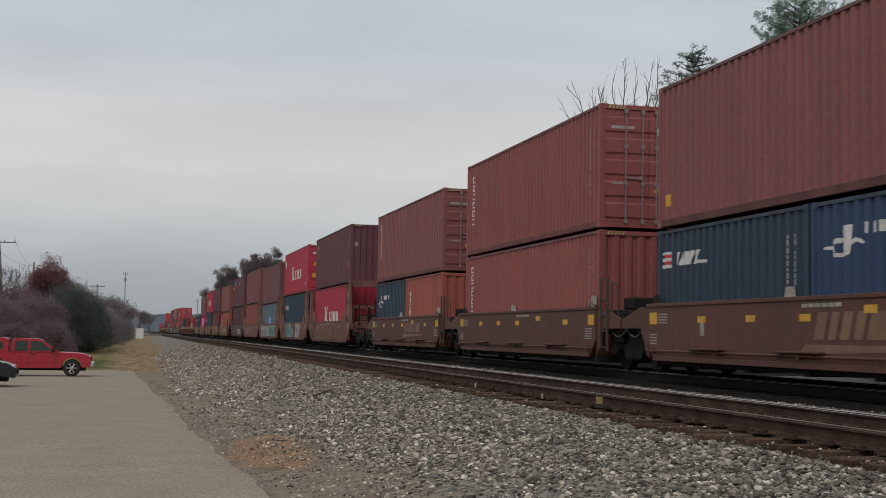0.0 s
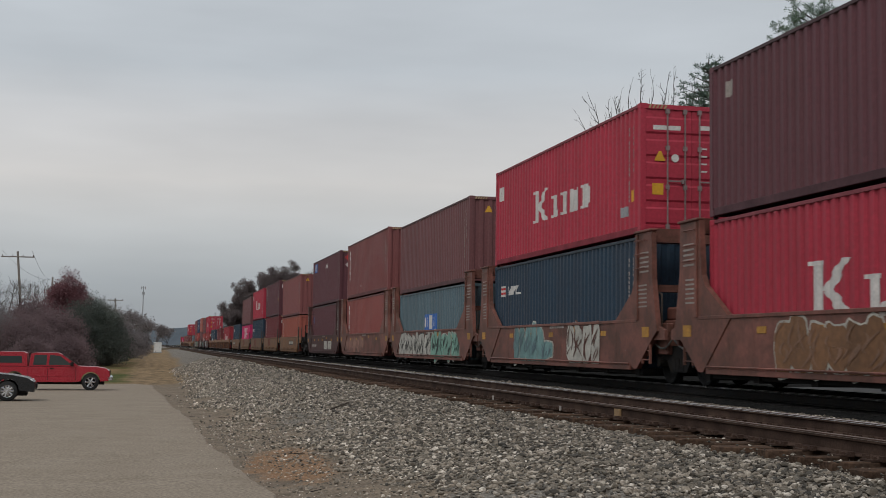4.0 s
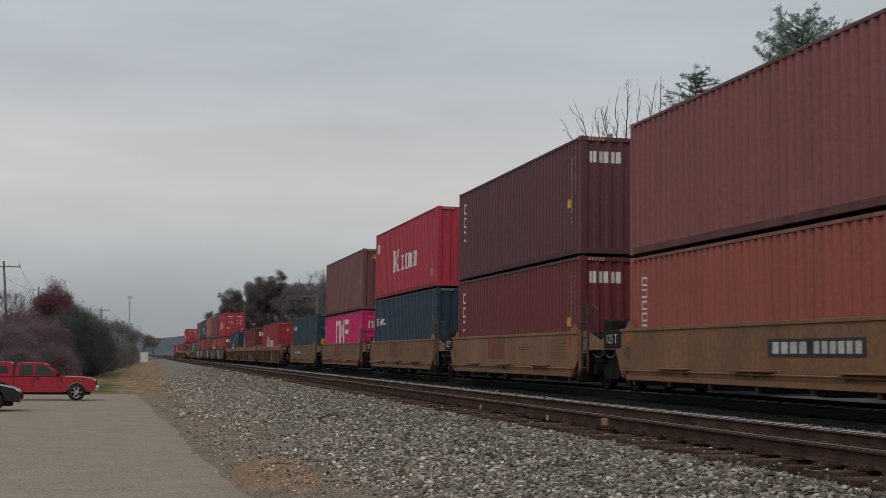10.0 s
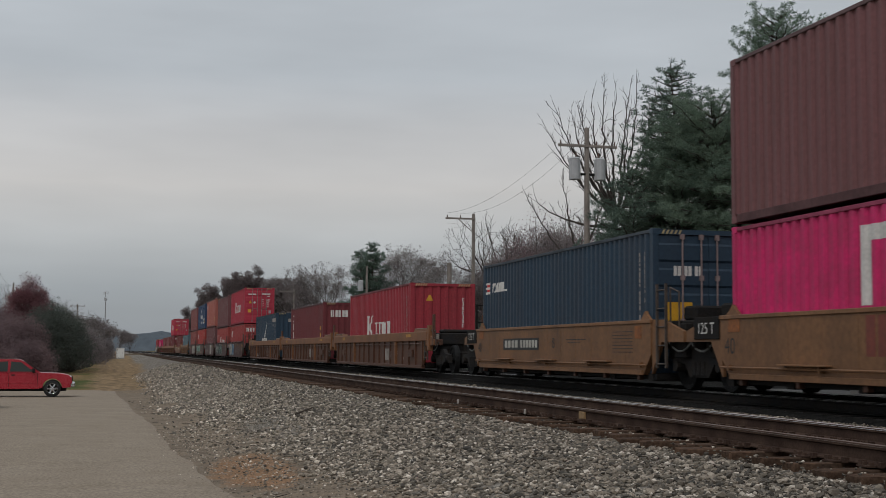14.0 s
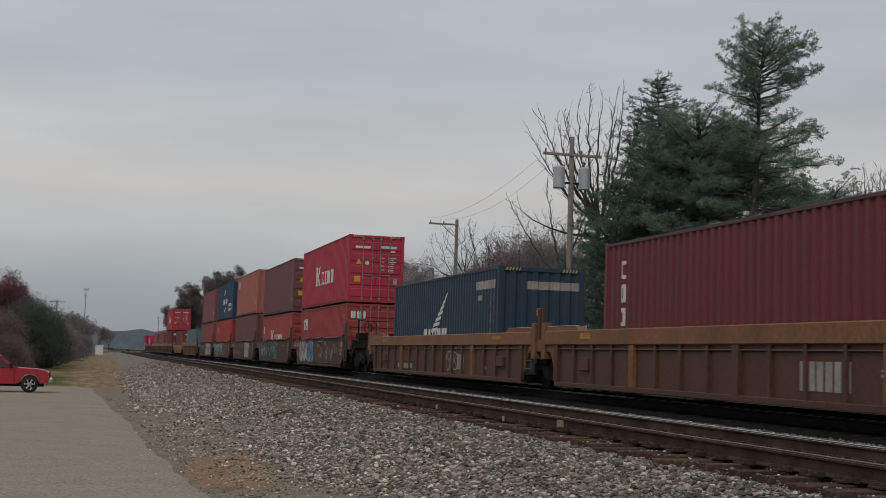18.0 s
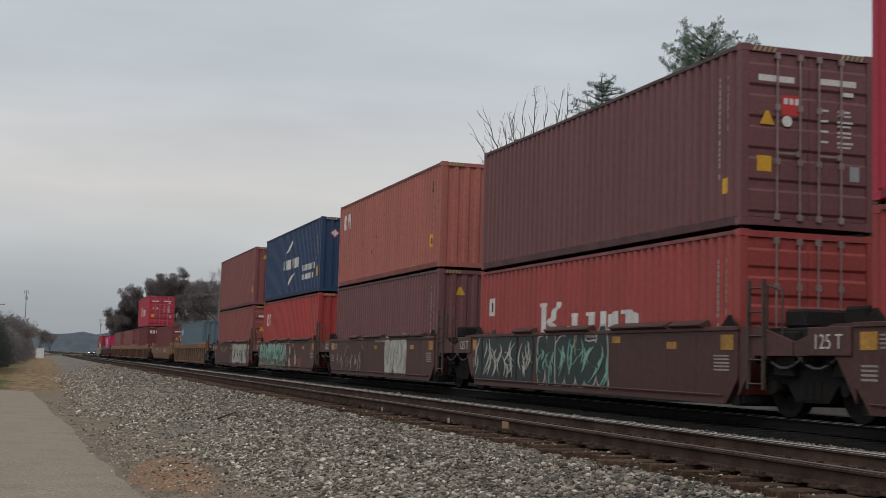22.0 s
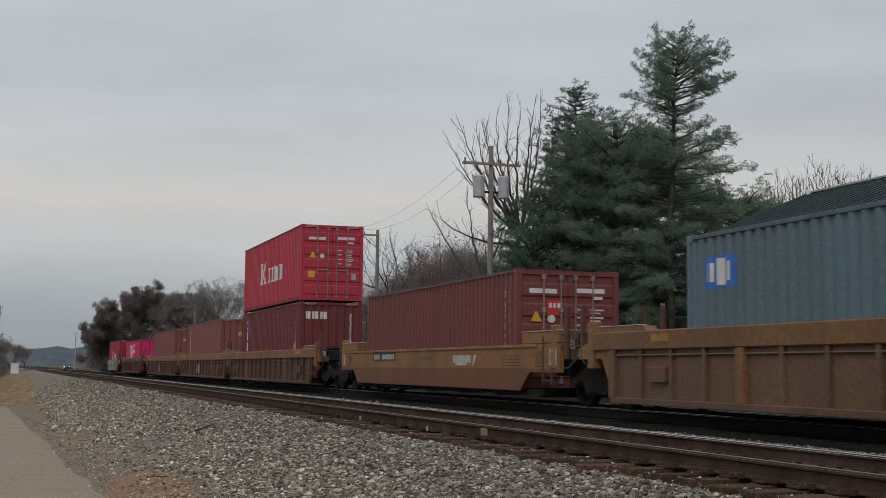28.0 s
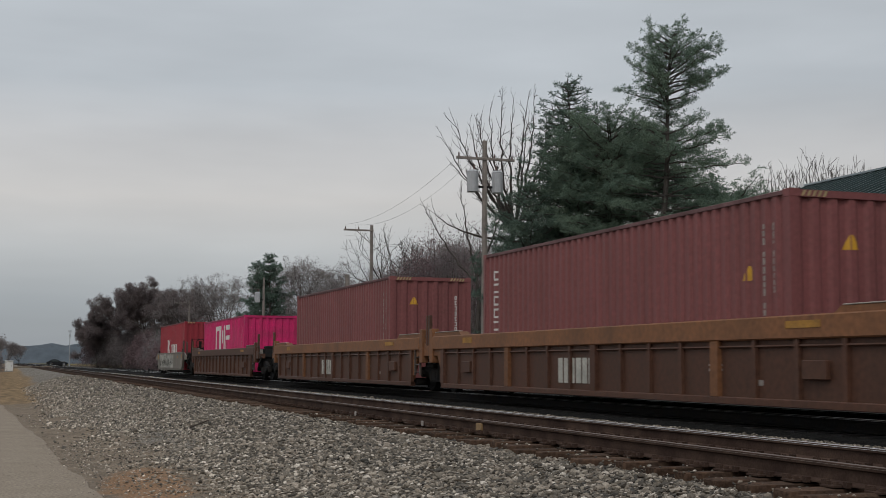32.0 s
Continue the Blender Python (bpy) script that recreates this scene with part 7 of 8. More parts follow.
evergreen(*at(26.4, 60), ((12.3, 0.5, 0.5), (11.9, 2.0, 1.8), (11.0, 3.0, 2.8), (9.0, 4.0, 4.0), (6.0, 4.8, 4.8), (2.0, 4.2, 4.2)), radians(-26), 3, M_PINE, "broad dark green pine beside the spruce", per=7, skip=0.08)
evergreen(*at(31.4, 61), ((9.0, 0.5, 0.5), (8.6, 2.0, 1.8), (7.4, 3.2, 3.0), (5.0, 4.2, 4.2), (2.0, 4.2, 4.2)), radians(-31), 4, M_PINE, "broad dark green pine behind the depot", per=7, skip=0.08)
pine(*at(22.7, 60), 9.4, 3.4, 5, M_SPRUCE, "small dark evergreen near the pole", low=0.04, gap=0.08, power=0.55, dense=34, step=0.42, needle=0.2, width=0.022)
evergreen(*at(27.8, 65), ((12.6, 0.5, 0.5), (12.0, 2.2, 2.2), (9.0, 4.2, 4.2), (5.0, 5.0, 5.0), (2.0, 4.6, 4.6)), radians(-27), 6, M_PINE, "dark green pine in the clump", per=7, skip=0.08)
evergreen(*at(24.8, 61), ((11.6, 0.5, 0.5), (10.8, 2.2, 1.6), (9.0, 3.4, 2.8), (6.0, 4.6, 4.0), (2.0, 4.4, 4.2)), radians(-25), 7, M_PINE, "dark green pine filling the clump", per=7, skip=0.08)
limb_tree(*at(22.0, 66), radians(-22), 8.6, (((-0.3, 8.4), (-2.0, 9.6), (-3.7, 13.0)), ((-0.2, 8.6), (-1.9, 11.0), (-2.3, 13.7)), ((-0.1, 8.6), (-1.3, 11.4), (-1.2, 14.2)), ((0.0, 8.6), (-0.4, 11.6), (0.1, 14.3)), ((0.1, 8.4), (1.0, 11.6), (1.1, 14.8)), ((0.2, 8.2), (1.8, 10.8), (1.7, 13.6)), ((-0.2, 7.6), (-2.6, 7.5), (-4.2, 9.0)), ((-0.1, 7.9), (-0.9, 9.6), (-2.6, 12.0)), ((0.0, 8.0), (0.5, 10.6), (0.7, 13.4)), ((-0.2, 8.2), (-1.6, 9.6), (-3.0, 11.2)), ((-0.2, 8.5), (-2.0, 10.6), (-3.0, 13.5)), ((0.0, 8.6), (-1.0, 11.8), (-0.5, 14.4)), ((0.1, 8.4), (0.4, 12.0), (0.7, 14.7)), ((0.2, 8.2), (1.4, 11.6), (2.1, 14.2)), ((-0.1, 8.5), (-1.8, 11.6), (-1.7, 14.0)), ((0.1, 8.3), (-0.8, 10.4), (-1.8, 13.2))), 21, "tall leafless tree with long curved limbs")
limb_tree(*at(20.4, 70), radians(-20), 6.0, (((0, 5.6), (-1.6, 7.0), (-2.8, 9.6)), ((0, 5.8), (-0.6, 8.0), (-0.9, 10.6)), ((0, 5.9), (0.9, 8.0), (1.6, 10.4)), ((0, 5.2), (1.8, 6.4), (2.9, 8.4))), 27, "leafless tree beside the utility pole", 1.2)
# fine round crowns over the depot's roof
for az, w, top, n, s in ((33.5, 1.5, 12.6, 14, 36), (35.05, 1.9, 13.5, 20, 37), (36.5, 1.6, 13.0, 14, 38)):
    rf = random.Random(s)
    fan = []
    for i in range(n):
        f = (i + 0.5) / n * 2 - 1
        a, z = f * w, 9.6 + (top - 9.6) * math.sqrt(max(1 - 0.72 * f * f, 0.1)) * rf.uniform(0.82, 1.0)
        fan.append(((f * 0.2, 7.6 + rf.uniform(-0.4, 0.4)), (a * 0.75, 9.2 + rf.uniform(-0.3, 0.5)), (a, z)))
    limb_tree(*at(az, 80), radians(-az), 8.0, fan, s, "leafless round-crowned tree with fine grey twigs", 1.3)
# woods behind, towards the distance
for az, d, h, s in ((16.7, 100, 12.2, 31), (17.5, 112, 12.2, 32), (18.4, 104, 11.8, 33), (19.4, 98, 12.0, 34), (20.4, 102, 12.2, 35)):
    bare_tree(*at(az, d), h, s, "leafless tree with fine grey twigs", depth=6, spread=0.55, thick=0.018)
for az, d, h, s in ((17.2, 104, 8.6, 41), (18.2, 99, 9.8, 42), (19.2, 95, 10.4, 43), (20.2, 92, 9.8, 44), (16.2, 98, 6.4, 45)):
    bare_tree(*at(az, d), h, s, "scrubby tree with a few rusty leaves", depth=6, spread=0.6, leaves=M_BROWNLEAF, leaf_n=26, leaf_size=0.10, name="scrub_tree")
for az, d, h, s in ((13.9, 150, 13.6, 51), (13.2, 156, 14.0, 52), (12.6, 150, 13.4, 53), (11.9, 160, 14.2, 54), (10.2, 165, 12.8, 55), (9.5, 172, 13.0, 56), (8.8, 180, 13.4, 57), (8.1, 190, 13.8, 58), (14.5, 140, 11.0, 59)):
    bare_tree(*at(az, d), h, s, "leafless tree with fine grey twigs", depth=6, spread=0.58, leaves=M_BROWNLEAF, leaf_n=14, leaf_size=0.11, thick=0.015)
pine(*at(11.2, 150), 13.6, 3.4, 60, M_SPRUCE, "dark evergreen among leafless trees", low=0.05, gap=0.1, power=0.6, dense=22, step=0.7, needle=0.34, width=0.05)
pine(*at(10.7, 152), 13.0, 3.2, 61, M_SPRUCE, "dark evergreen among leafless trees", low=0.05, gap=0.1, power=0.6, dense=22, step=0.7, needle=0.34, width=0.05)
for az, d, h, s in ((5.6, 255, 17.2, 71), (5.0, 258, 16.2, 72), (6.3, 250, 15.8, 73), (7.1, 245, 14.6, 74), (4.4, 262, 12.4, 75), (3.95, 266, 10.0, 76), (7.6, 230, 13.6, 77), (3.9, 258, 8.5, 78)):
    bare_tree(*at(az, d), h, s, "large oak holding dull russet leaves", depth=6, spread=0.62, leaves=M_OAK, leaf_n=80, leaf_size=0.20, name="oak_tree", upward=0.08)
# scrub along the far side of the railway
rs = random.Random(77)
for i in range(26):
    yy = 70 + i * 7.5
    shrub(19.5 + rs.uniform(-1.5, 3.0) + yy * 0.02, yy, rs.uniform(4, 6.5) + max(yy - 150, 0) * 0.02, rs.uniform(2.6, 4.6) + max(yy - 130, 0) * 0.035, 100 + i, (M_BROWNLEAF, M_CEDAR, M_BROWNLEAF, M_RUSSET)[i % 4], "tangled roadside scrub with few leaves", n=110, leaf=0.22)
for i, (az, d, w, h) in enumerate(((4.1, 262, 9, 6), (4.7, 258, 10, 7.5), (5.4, 252, 11, 8.5), (6.2, 246, 11, 8), (7.0, 238, 11, 8), (7.8, 226, 11, 8.5), (8.6, 186, 9, 8), (9.4, 178, 9, 8), (10.2, 172, 9, 8), (11.2, 164, 9, 8), (12.2, 158, 9, 8.5), (13.2, 152, 9, 8), (14.2, 145, 9, 7), (15.2, 128, 8, 6), (16.4, 118, 8, 5.5), (17.6, 112, 8, 5.5), (18.8, 104, 7, 5), (20.0, 100, 7, 5))):
    shrub(*at(az, d), w, h, 300 + i, (M_RUSSET, M_BROWNLEAF, M_BROWNLEAF)[i % 3], "dense brown undergrowth below the trees", n=260, leaf=0.14, per=40)
for i, (az, d, w, h, k) in enumerate(((15.4, 104, 6, 8.8, 1), (16.2, 99, 7, 10.0, 1), (17.0, 101, 6, 10.2, 0), (17.9, 95, 7, 11.2, 0), (18.8, 93, 7, 11.8, 0), (19.7, 90, 7, 11.8, 1), (20.6, 88, 6, 11.0, 0), (21.6, 86, 7, 10.4, 1))):
    shrub(*at(az, d), w, h, 400 + i, (M_RUSSET, M_BROWNLEAF)[k], "tall twiggy thicket with rusty leaves", n=230, leaf=0.07, per=42)
# the hedge and trees beyond the parking lot
LEFT = ((-7.2, 112, 6.0, 5.0, 2), (-6.2, 108, 6.5, 4.8, 2), (-5.2, 106, 6.0, 4.6, 0), (-4.4, 110, 6.0, 5.0, 0), (-3.7, 112, 5.5, 5.6, 0), (-3.0, 116, 5.0, 6.0, 1), (-2.4, 118, 5.5, 6.4, 1), (-1.9, 122, 5.0, 5.9, 1), (-1.5, 130, 4.6, 5.4, 3), (-1.15, 142, 4.2, 4.5, 3), (-0.85, 158, 4.0, 3.4, 3), (-0.6, 178, 4.2, 3.4, 3), (-0.4, 205, 4.4, 3.6, 3), (-4.8, 100, 4.0, 2.6, 0), (-3.4, 104, 4.2, 3.0, 0))
for i, (az, d, w, h, k) in enumerate(LEFT):
    shrub(*at(az, d), w, h, 200 + i, (M_RUSSET, M_CEDAR, M_BROWNLEAF, M_BROWNLEAF)[k], ("reddish leafless thicket beyond the parking lot", "dark green cedar thicket beyond the parking lot", "brown thicket beyond the parking lot", "brown thicket beside the railway")[k], n=290, leaf=0.085, per=46)
shrub(*at(-3.45, 128), 4.8, 9.4, 81, M_MAPLE, "rounded tree holding dark red leaves", n=420, leaf=0.10, name="maple_tree", globe=True, per=80)
shrub(*at(-4.9, 124), 7.0, 6.6, 95, M_RUSSET, "reddish leafless thicket beyond the parking lot", n=420, leaf=0.09, per=46)
shrub(*at(-6.6, 126), 8.0, 6.4, 96, M_BROWNLEAF, "brown thicket beyond the parking lot", n=420, leaf=0.09, per=46)
shrub(*at(-2.7, 128), 6.0, 6.2, 97, M_CEDAR, "dark green cedar thicket beyond the parking lot", n=420, leaf=0.09, per=46)
for az, d, h, s in ((-6.6, 125, 9.0, 82), (-5.5, 130, 8.4, 83), (-4.7, 136, 8.8, 84), (-2.6, 140, 7.6, 85), (-1.9, 150, 7.2, 86), (-1.2, 165, 6.8, 87), (-2.2, 132, 6.6, 88), (-0.9, 200, 6.2, 89), (0.3, 330, 6.4, 90), (-0.1, 300, 6.6, 91), (0.75, 380, 5.6, 92)):
    bare_tree(*at(az, d), h, s, "leafless tree with fine grey twigs", depth=6, spread=0.55, thick=0.017, leaves=M_BROWNLEAF if s > 88 else None, leaf_n=5, leaf_size=0.25)


def build_hills():
    """A low wooded ridge that closes the distance."""
    rnd = random.Random(4)
    mb = MB()
    for row, (d, hh, seed) in enumerate(((1500, 20, 1.0), (2100, 33, 5.0))):
        o = len(mb.v)
        n = 160
        for i in range(n + 1):
            a = -30 + 90 * i / n
            x, y = at(a, d)
            z = hh * (0.72 + 0.38 * noise.noise((a * 0.16, seed, 0)) + 0.10 * noise.noise((a * 2.1, seed, 1))) + rnd.uniform(0, 1.0)
            mb.v += [(x, y, -6), (x * 1.02, y * 1.02, z)]
        mb.f += [(o + 2 * i, o + 2 * i + 2, o + 2 * i + 3, o + 2 * i + 1) for i in range(n)]
    # distance haze is put into the ridge's blue-grey base colour
    m = mat("far_wooded_ridge", (0.090, 0.108, 0.125), rough=1.0, var=0.25, scale=0.02, fine=0.12, bump=0, second=(0.066, 0.082, 0.100))
    tagged(part("backdrop", mb, m), "blue-grey wooded ridge in the distance", "hills", kind="structure")


build_hills()


# ---- poles, depot, vehicles ----
M_POLE = mat("weathered_pole_wood", (0.24, 0.21, 0.185), rough=0.95, var=0.3, scale=2, fine=30, bump=0.5)
M_WIRE = plain("black_wire", (0.03, 0.03, 0.032), 0.6)
M_PORCELAIN = plain("brown_porcelain", (0.10, 0.06, 0.05), 0.25)
M_CAN = mat("pale_grey_transformer_paint", (0.40, 0.41, 0.42), rough=0.45, var=0.12, scale=3, fine=20, bump=0.02)


def arm_point(p, a):
    return Vector((p[0] + a[0], p[1] + a[1], a[2]))


def utility_pole(x, y, H, label, arms=((0.92, -1.4, 1.4),), cans=0, lean=0.0, brace=False):
    z0 = ground_z(x, y) - 0.1
    t = thing("utility_pole", label, "utility pole", "utility poles", (x, y, z0))
    top = Vector((lean, 0, H))
    part("shaft", MB().tube((0, 0, 0), top, 0.17, 0.11, n=10), M_POLE, t)
    for f, a, b in arms:
        z = H * f
        xx = lean * f
        part("crossarm", MB().box(xx + a, xx + b, -0.17, -0.06, z - 0.06, z + 0.06, 0.008), M_POLE, t)
        if brace:
            part("brace", MB().tube((xx + a * 0.55, -0.14, z - 0.05), (xx, -0.1, z - 1.0), 0.03, n=5), M_POLE, t)
        n = 3 if b - a < 2.2 else 4
        for i in range(n):
            px = xx + a + 0.12 + (b - a - 0.24) * i / (n - 1)
            if abs(px - xx) < 0.15:
                continue
            part("insulator", MB().tube((px, -0.115, z + 0.06), (px, -0.115, z + 0.24), 0.045, 0.03, n=8), M_PORCELAIN, t)
    for i in range(cans):
        s = -1 if i == 0 else 1
        cz = H - 2.45
        mb = MB().tube((s * 0.62, -0.05, cz), (s * 0.62, -0.05, cz + 0.95), 0.27, n=16)
        mb.tube((s * 0.62, -0.05, cz + 0.95), (s * 0.62, -0.05, cz + 1.03), 0.285, 0.2, n=16)
        can = part("transformer", mb, M_CAN, t, "pale grey pole transformer")
        part("bushing", MB().tube((s * 0.55, -0.05, cz + 1.0), (s * 0.55, -0.05, cz + 1.3), 0.05, 0.03, n=8), M_PORCELAIN, can)
        part("bracket", MB().box(min(0, s * 0.4), max(0, s * 0.4), -0.08, -0.02, cz + 0.2, cz + 0.3), M_DARK, t)
    return t


def wire(a, b, sag, r=0.007, n=14):
    mb = MB()
    a, b = Vector(a), Vector(b)
    pts = [a.lerp(b, i / n) - Vector((0, 0, sag * 4 * (i / n) * (1 - i / n))) for i in range(n + 1)]
    for p in pts:
        mb.v += [tuple(p + Vector(d) * r) for d in ((1, 0, 0), (0, 0, 1), (-1, 0, 0), (0, 0, -1))]
    mb.f = [(4 * i + j, 4 * i + (j + 1) % 4, 4 * i + 4 + (j + 1) % 4, 4 * i + 4 + j) for i in range(n) for j in range(4)]
    return mb


TP, AP = at(20.72, 60), at(15.68, 90)
utility_pole(*TP, 11.65, "weathered wooden utility pole with two grey transformers", arms=((0.925, -1.45, 1.45),), cans=2)
utility_pole(*AP, 10.85, "wooden pole with a one-sided crossarm and brace", arms=((0.965, -2.05, 0.1),), brace=True)
BP = at(7.75, 178)
utility_pole(*BP, 9.6, "wooden pole with a one-sided crossarm and brace", arms=((0.965, -2.05, 0.1),), brace=True)
utility_pole(*at(10.95, 128), 9.6, "short wooden pole with a transformer", arms=(), cans=1)
utility_pole(*at(-5.16, 145), 11.6, "leaning wooden utility pole with crossarm", arms=((0.95, -1.7, 1.7),), lean=-1.0)
utility_pole(*at(-4.1, 185), 10.6, "wooden utility pole above the thicket", arms=(), cans=1)
utility_pole(*at(-1.48, 268), 10.6, "wooden utility pole with crossarm", arms=((0.96, -1.5, 1.5),))
for k, (p, q, zp, zq, sg) in enumerate(((-1.3, -1.9, 11.0, 10.8, 0.7), (-0.5, -1.0, 11.0, 10.8, 0.9), (0.0, 0.0, 8.2, 8.6, 1.0))):
    w = part("wire", wire((TP[0] + p, TP[1], zp - 0.5), (AP[0] + q, AP[1], zq - 0.3), sg), M_WIRE)
    tagged(w, "thin black overhead wire between the poles", "wire", "overhead wires")
for k, (p, zz) in enumerate(((-1.6, 10.6), (1.5, 10.6))):
    a, b = at(-5.16, 145), at(-4.1, 185)
    w = part("wire", wire((a[0] - 1.0 + p, a[1], zz), (b[0], b[1], 9.4), 0.9, r=0.014), M_WIRE)
    tagged(w, "thin black overhead wire between the poles", "wire", "overhead wires")


def street_lamp(x, y, H):
    t = thing("street_lamp", "street lamp on a short wooden pole", "street lamp", at=(x, y, ground_z(x, y) - 0.1))
    part("shaft", MB().tube((0, 0, 0), (0, 0, H), 0.2, 0.17, n=10), M_POLE, t)
    mb = MB().tube((0, 0, H - 0.5), (-0.55, 0, H - 0.05), 0.03, n=6)
    mb.tube((-0.55, 0, H - 0.05), (-0.85, 0, H - 0.05), 0.03, n=6)
    part("arm", mb, M_GALV, t)
    part("lamp_head", MB().tube((-0.85, 0, H - 0.3), (-0.85, 0, H + 0.02), 0.16, 0.07, n=10), M_CAN, t)


street_lamp(*at(14.62, 92), 7.5)


def antenna_mast(x, y, H):
    t = thing("antenna_mast", "slim grey mast with antennas beside the railway", "mast", at=(x, y, ground_z(x, y) - 0.1))
    part("shaft", MB().tube((0, 0, 0), (0, 0, H), 0.13, 0.07, n=8), M_GALV, t)
    for z, w in ((H - 0.3, 0.42), (H - 1.4, 0.22)):
        mb = MB()
        for i in range(3):
            a = 2.09 * i + 0.4
            mb.tube((0, 0, z), (w * math.cos(a), w * math.sin(a), z), 0.03, n=5)
            mb.box(w * math.cos(a) - 0.06, w * math.cos(a) + 0.06, w * math.sin(a) - 0.05, w * math.sin(a) + 0.05, z - 0.3, z + 0.3, 0.02)
        part("antenna", mb, M_CAN, t)


antenna_mast(*at(-0.32, 250), 12.4)
antenna_mast(*at(2.78, 330), 9.2)


def cabinet(x, y):
    t = thing("signal_cabinet", "white railway signal cabinet on the grass", "cabinet", at=(x, y, ground_z(x, y)))
    m = mat("white_cabinet_paint", (0.66, 0.66, 0.64), rough=0.5, var=0.1, scale=2, fine=20, bump=0.02)
    part("body", MB().box(-0.62, 0.62, -0.5, 0.5, 0.08, 1.62, 0.02), m, t)
    part("roof", MB().box(-0.7, 0.7, -0.58, 0.58, 1.62, 1.72, 0.02), m, t)
    part("base", MB().box(-0.7, 0.7, -0.55, 0.55, -0.05, 0.08), M_GALV, t)
    d = part("door", MB().box(-0.5, 0.5, -0.52, -0.495, 0.2, 1.5, 0.005), m, t)
    part("handle", MB().box(0.36, 0.42, -0.55, -0.515, 0.8, 1.0), M_DARK, d)


cabinet(1.32, 215)


def depot():
    """The low gabled station beyond the train; its long side faces the track."""
    t = thing("station_depot", "low brick depot with dark grey-green metal roof", "building", at=(0, 0, 0))
    roof_m = mat("dark_green_metal_roof", (0.026, 0.046, 0.046), rough=0.42, var=0.2, scale=0.8, fine=10, bump=0.02)
    trim_m = mat("dark_green_trim", (0.026, 0.043, 0.043), rough=0.55, var=0.2, scale=2, fine=20, bump=0.02)
    brick = mat("dark_brown_brick", (0.085, 0.048, 0.036), rough=0.85, var=0.35, scale=3, fine=16, bump=0.3)
    lip_m = mat("pale_gutter_edge", (0.16, 0.18, 0.18), rough=0.5, var=0.2, scale=2, fine=20)
    g = -0.3
    ex, rx, ez, rz = 17.0, 20.6, 4.22, 5.69
    y0, y1, wx = 29.9, 4.0, 18.3
    far = 2 * rx - ex
    part("wall", MB().box(wx, far - 1.3, y1 + 0.5, 29.4, g, 3.60), brick, t)
    part("plinth", MB().box(wx - 0.04, far - 1.26, y1 + 0.46, 29.44, g, 0.45), mat("grey_plinth_stone", (0.2, 0.19, 0.18), rough=0.9, var=0.2), t)
    mb = MB()
    mb.prism([(ex, ez), (rx, rz), (far, ez), (far, ez - 0.10), (rx, rz - 0.10), (ex, ez - 0.10)], y1, y0, axis=1)
    roof = part("roof", mb, roof_m, t)
    n = int((y0 - y1) / 0.36)
    for i in range(n + 1):
        y = y0 - 0.03 - i * 0.36
        s = MB().prism([(ex, ez), (ex, ez + 0.040), (rx, rz + 0.040), (rx, rz)], y - 0.016, y + 0.016, axis=1)
        part("roof_seam", s, roof_m, roof)
    part("ridge_cap", MB().prism([(rx - 0.16, rz - 0.02), (rx, rz + 0.065), (rx + 0.16, rz - 0.02)], y1, y0 + 0.02, axis=1), roof_m, roof)
    part("gable_wall", MB().prism([(wx, 3.60), (far - 1.3, 3.60), (far - 1.3, ez - 0.1), (rx, rz - 0.2), (wx, ez - 0.1)], 29.2, 29.4, axis=1), trim_m, t)
    part("gutter", MB().prism([(ex - 0.10, 3.93), (ex - 0.04, ez - 0.01), (ex + 0.06, ez - 0.01), (ex + 0.06, 3.93)], y1, y0, axis=1), trim_m, t)
    part("gutter_lip", MB().box(ex - 0.12, ex + 0.05, y1, y0, 3.895, 3.93, 0.006), lip_m, t, "pale edge of the gutter")
    part("fascia", MB().box(ex - 0.03, ex + 0.04, y1, y0, 3.62, 3.894), trim_m, t)
    part("soffit", MB().box(ex + 0.05, far - 0.05, y1 + 0.05, y0 - 0.05, 3.604, 3.66), trim_m, t)
    part("roof_vent", MB().tube((rx - 0.22, y0 - 0.3, rz - 0.32), (rx - 0.22, y0 - 0.3, rz + 0.06), 0.055, n=10), mat("white_vent_metal", (0.7, 0.7, 0.69), rough=0.5, var=0.1), t, "white vent pipe at the ridge")
    part("downpipe", MB().tube((wx - 0.06, 27.9, g), (wx - 0.06, 27.9, 3.58), 0.035, n=8), lip_m, t, "pale downpipe")
    # the sky's pale reflection is put into the panes' base colour
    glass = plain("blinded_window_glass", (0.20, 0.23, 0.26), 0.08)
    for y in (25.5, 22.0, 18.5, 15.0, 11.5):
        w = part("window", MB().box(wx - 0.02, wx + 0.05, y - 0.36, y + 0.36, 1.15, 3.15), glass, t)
        for a, b, c0, d0 in ((-0.42, -0.36, 1.09, 3.21), (0.36, 0.42, 1.09, 3.21), (-0.36, 0.36, 3.15, 3.21), (-0.36, 0.36, 1.09, 1.15)):
            part("window_frame", MB().box(wx - 0.06, wx + 0.02, y + a, y + b, c0, d0), trim_m, w)
        for a, b, c0, d0 in ((-0.135, -0.105, 1.15, 3.15), (0.105, 0.135, 1.15, 3.15), (-0.36, 0.36, 2.13, 2.17)):
            part("muntin", MB().box(wx - 0.04, wx - 0.02, y + a, y + b, c0, d0), trim_m, w)
    d = part("door", MB().box(wx - 0.03, wx + 0.04, 26.45, 27.4, g + 0.13, 2.15), trim_m, t)
    part("door_handle", MB().box(wx - 0.07, wx - 0.03, 26.54, 26.58, 0.75, 0.95), lip_m, d)
    part("platform", MB().box(15.0, 19.9, y1, 34, g - 0.1, g + 0.12), mat("platform_asphalt", (0.060, 0.057, 0.054), rough=0.9, var=0.2, scale=1, fine=20), t)


depot()


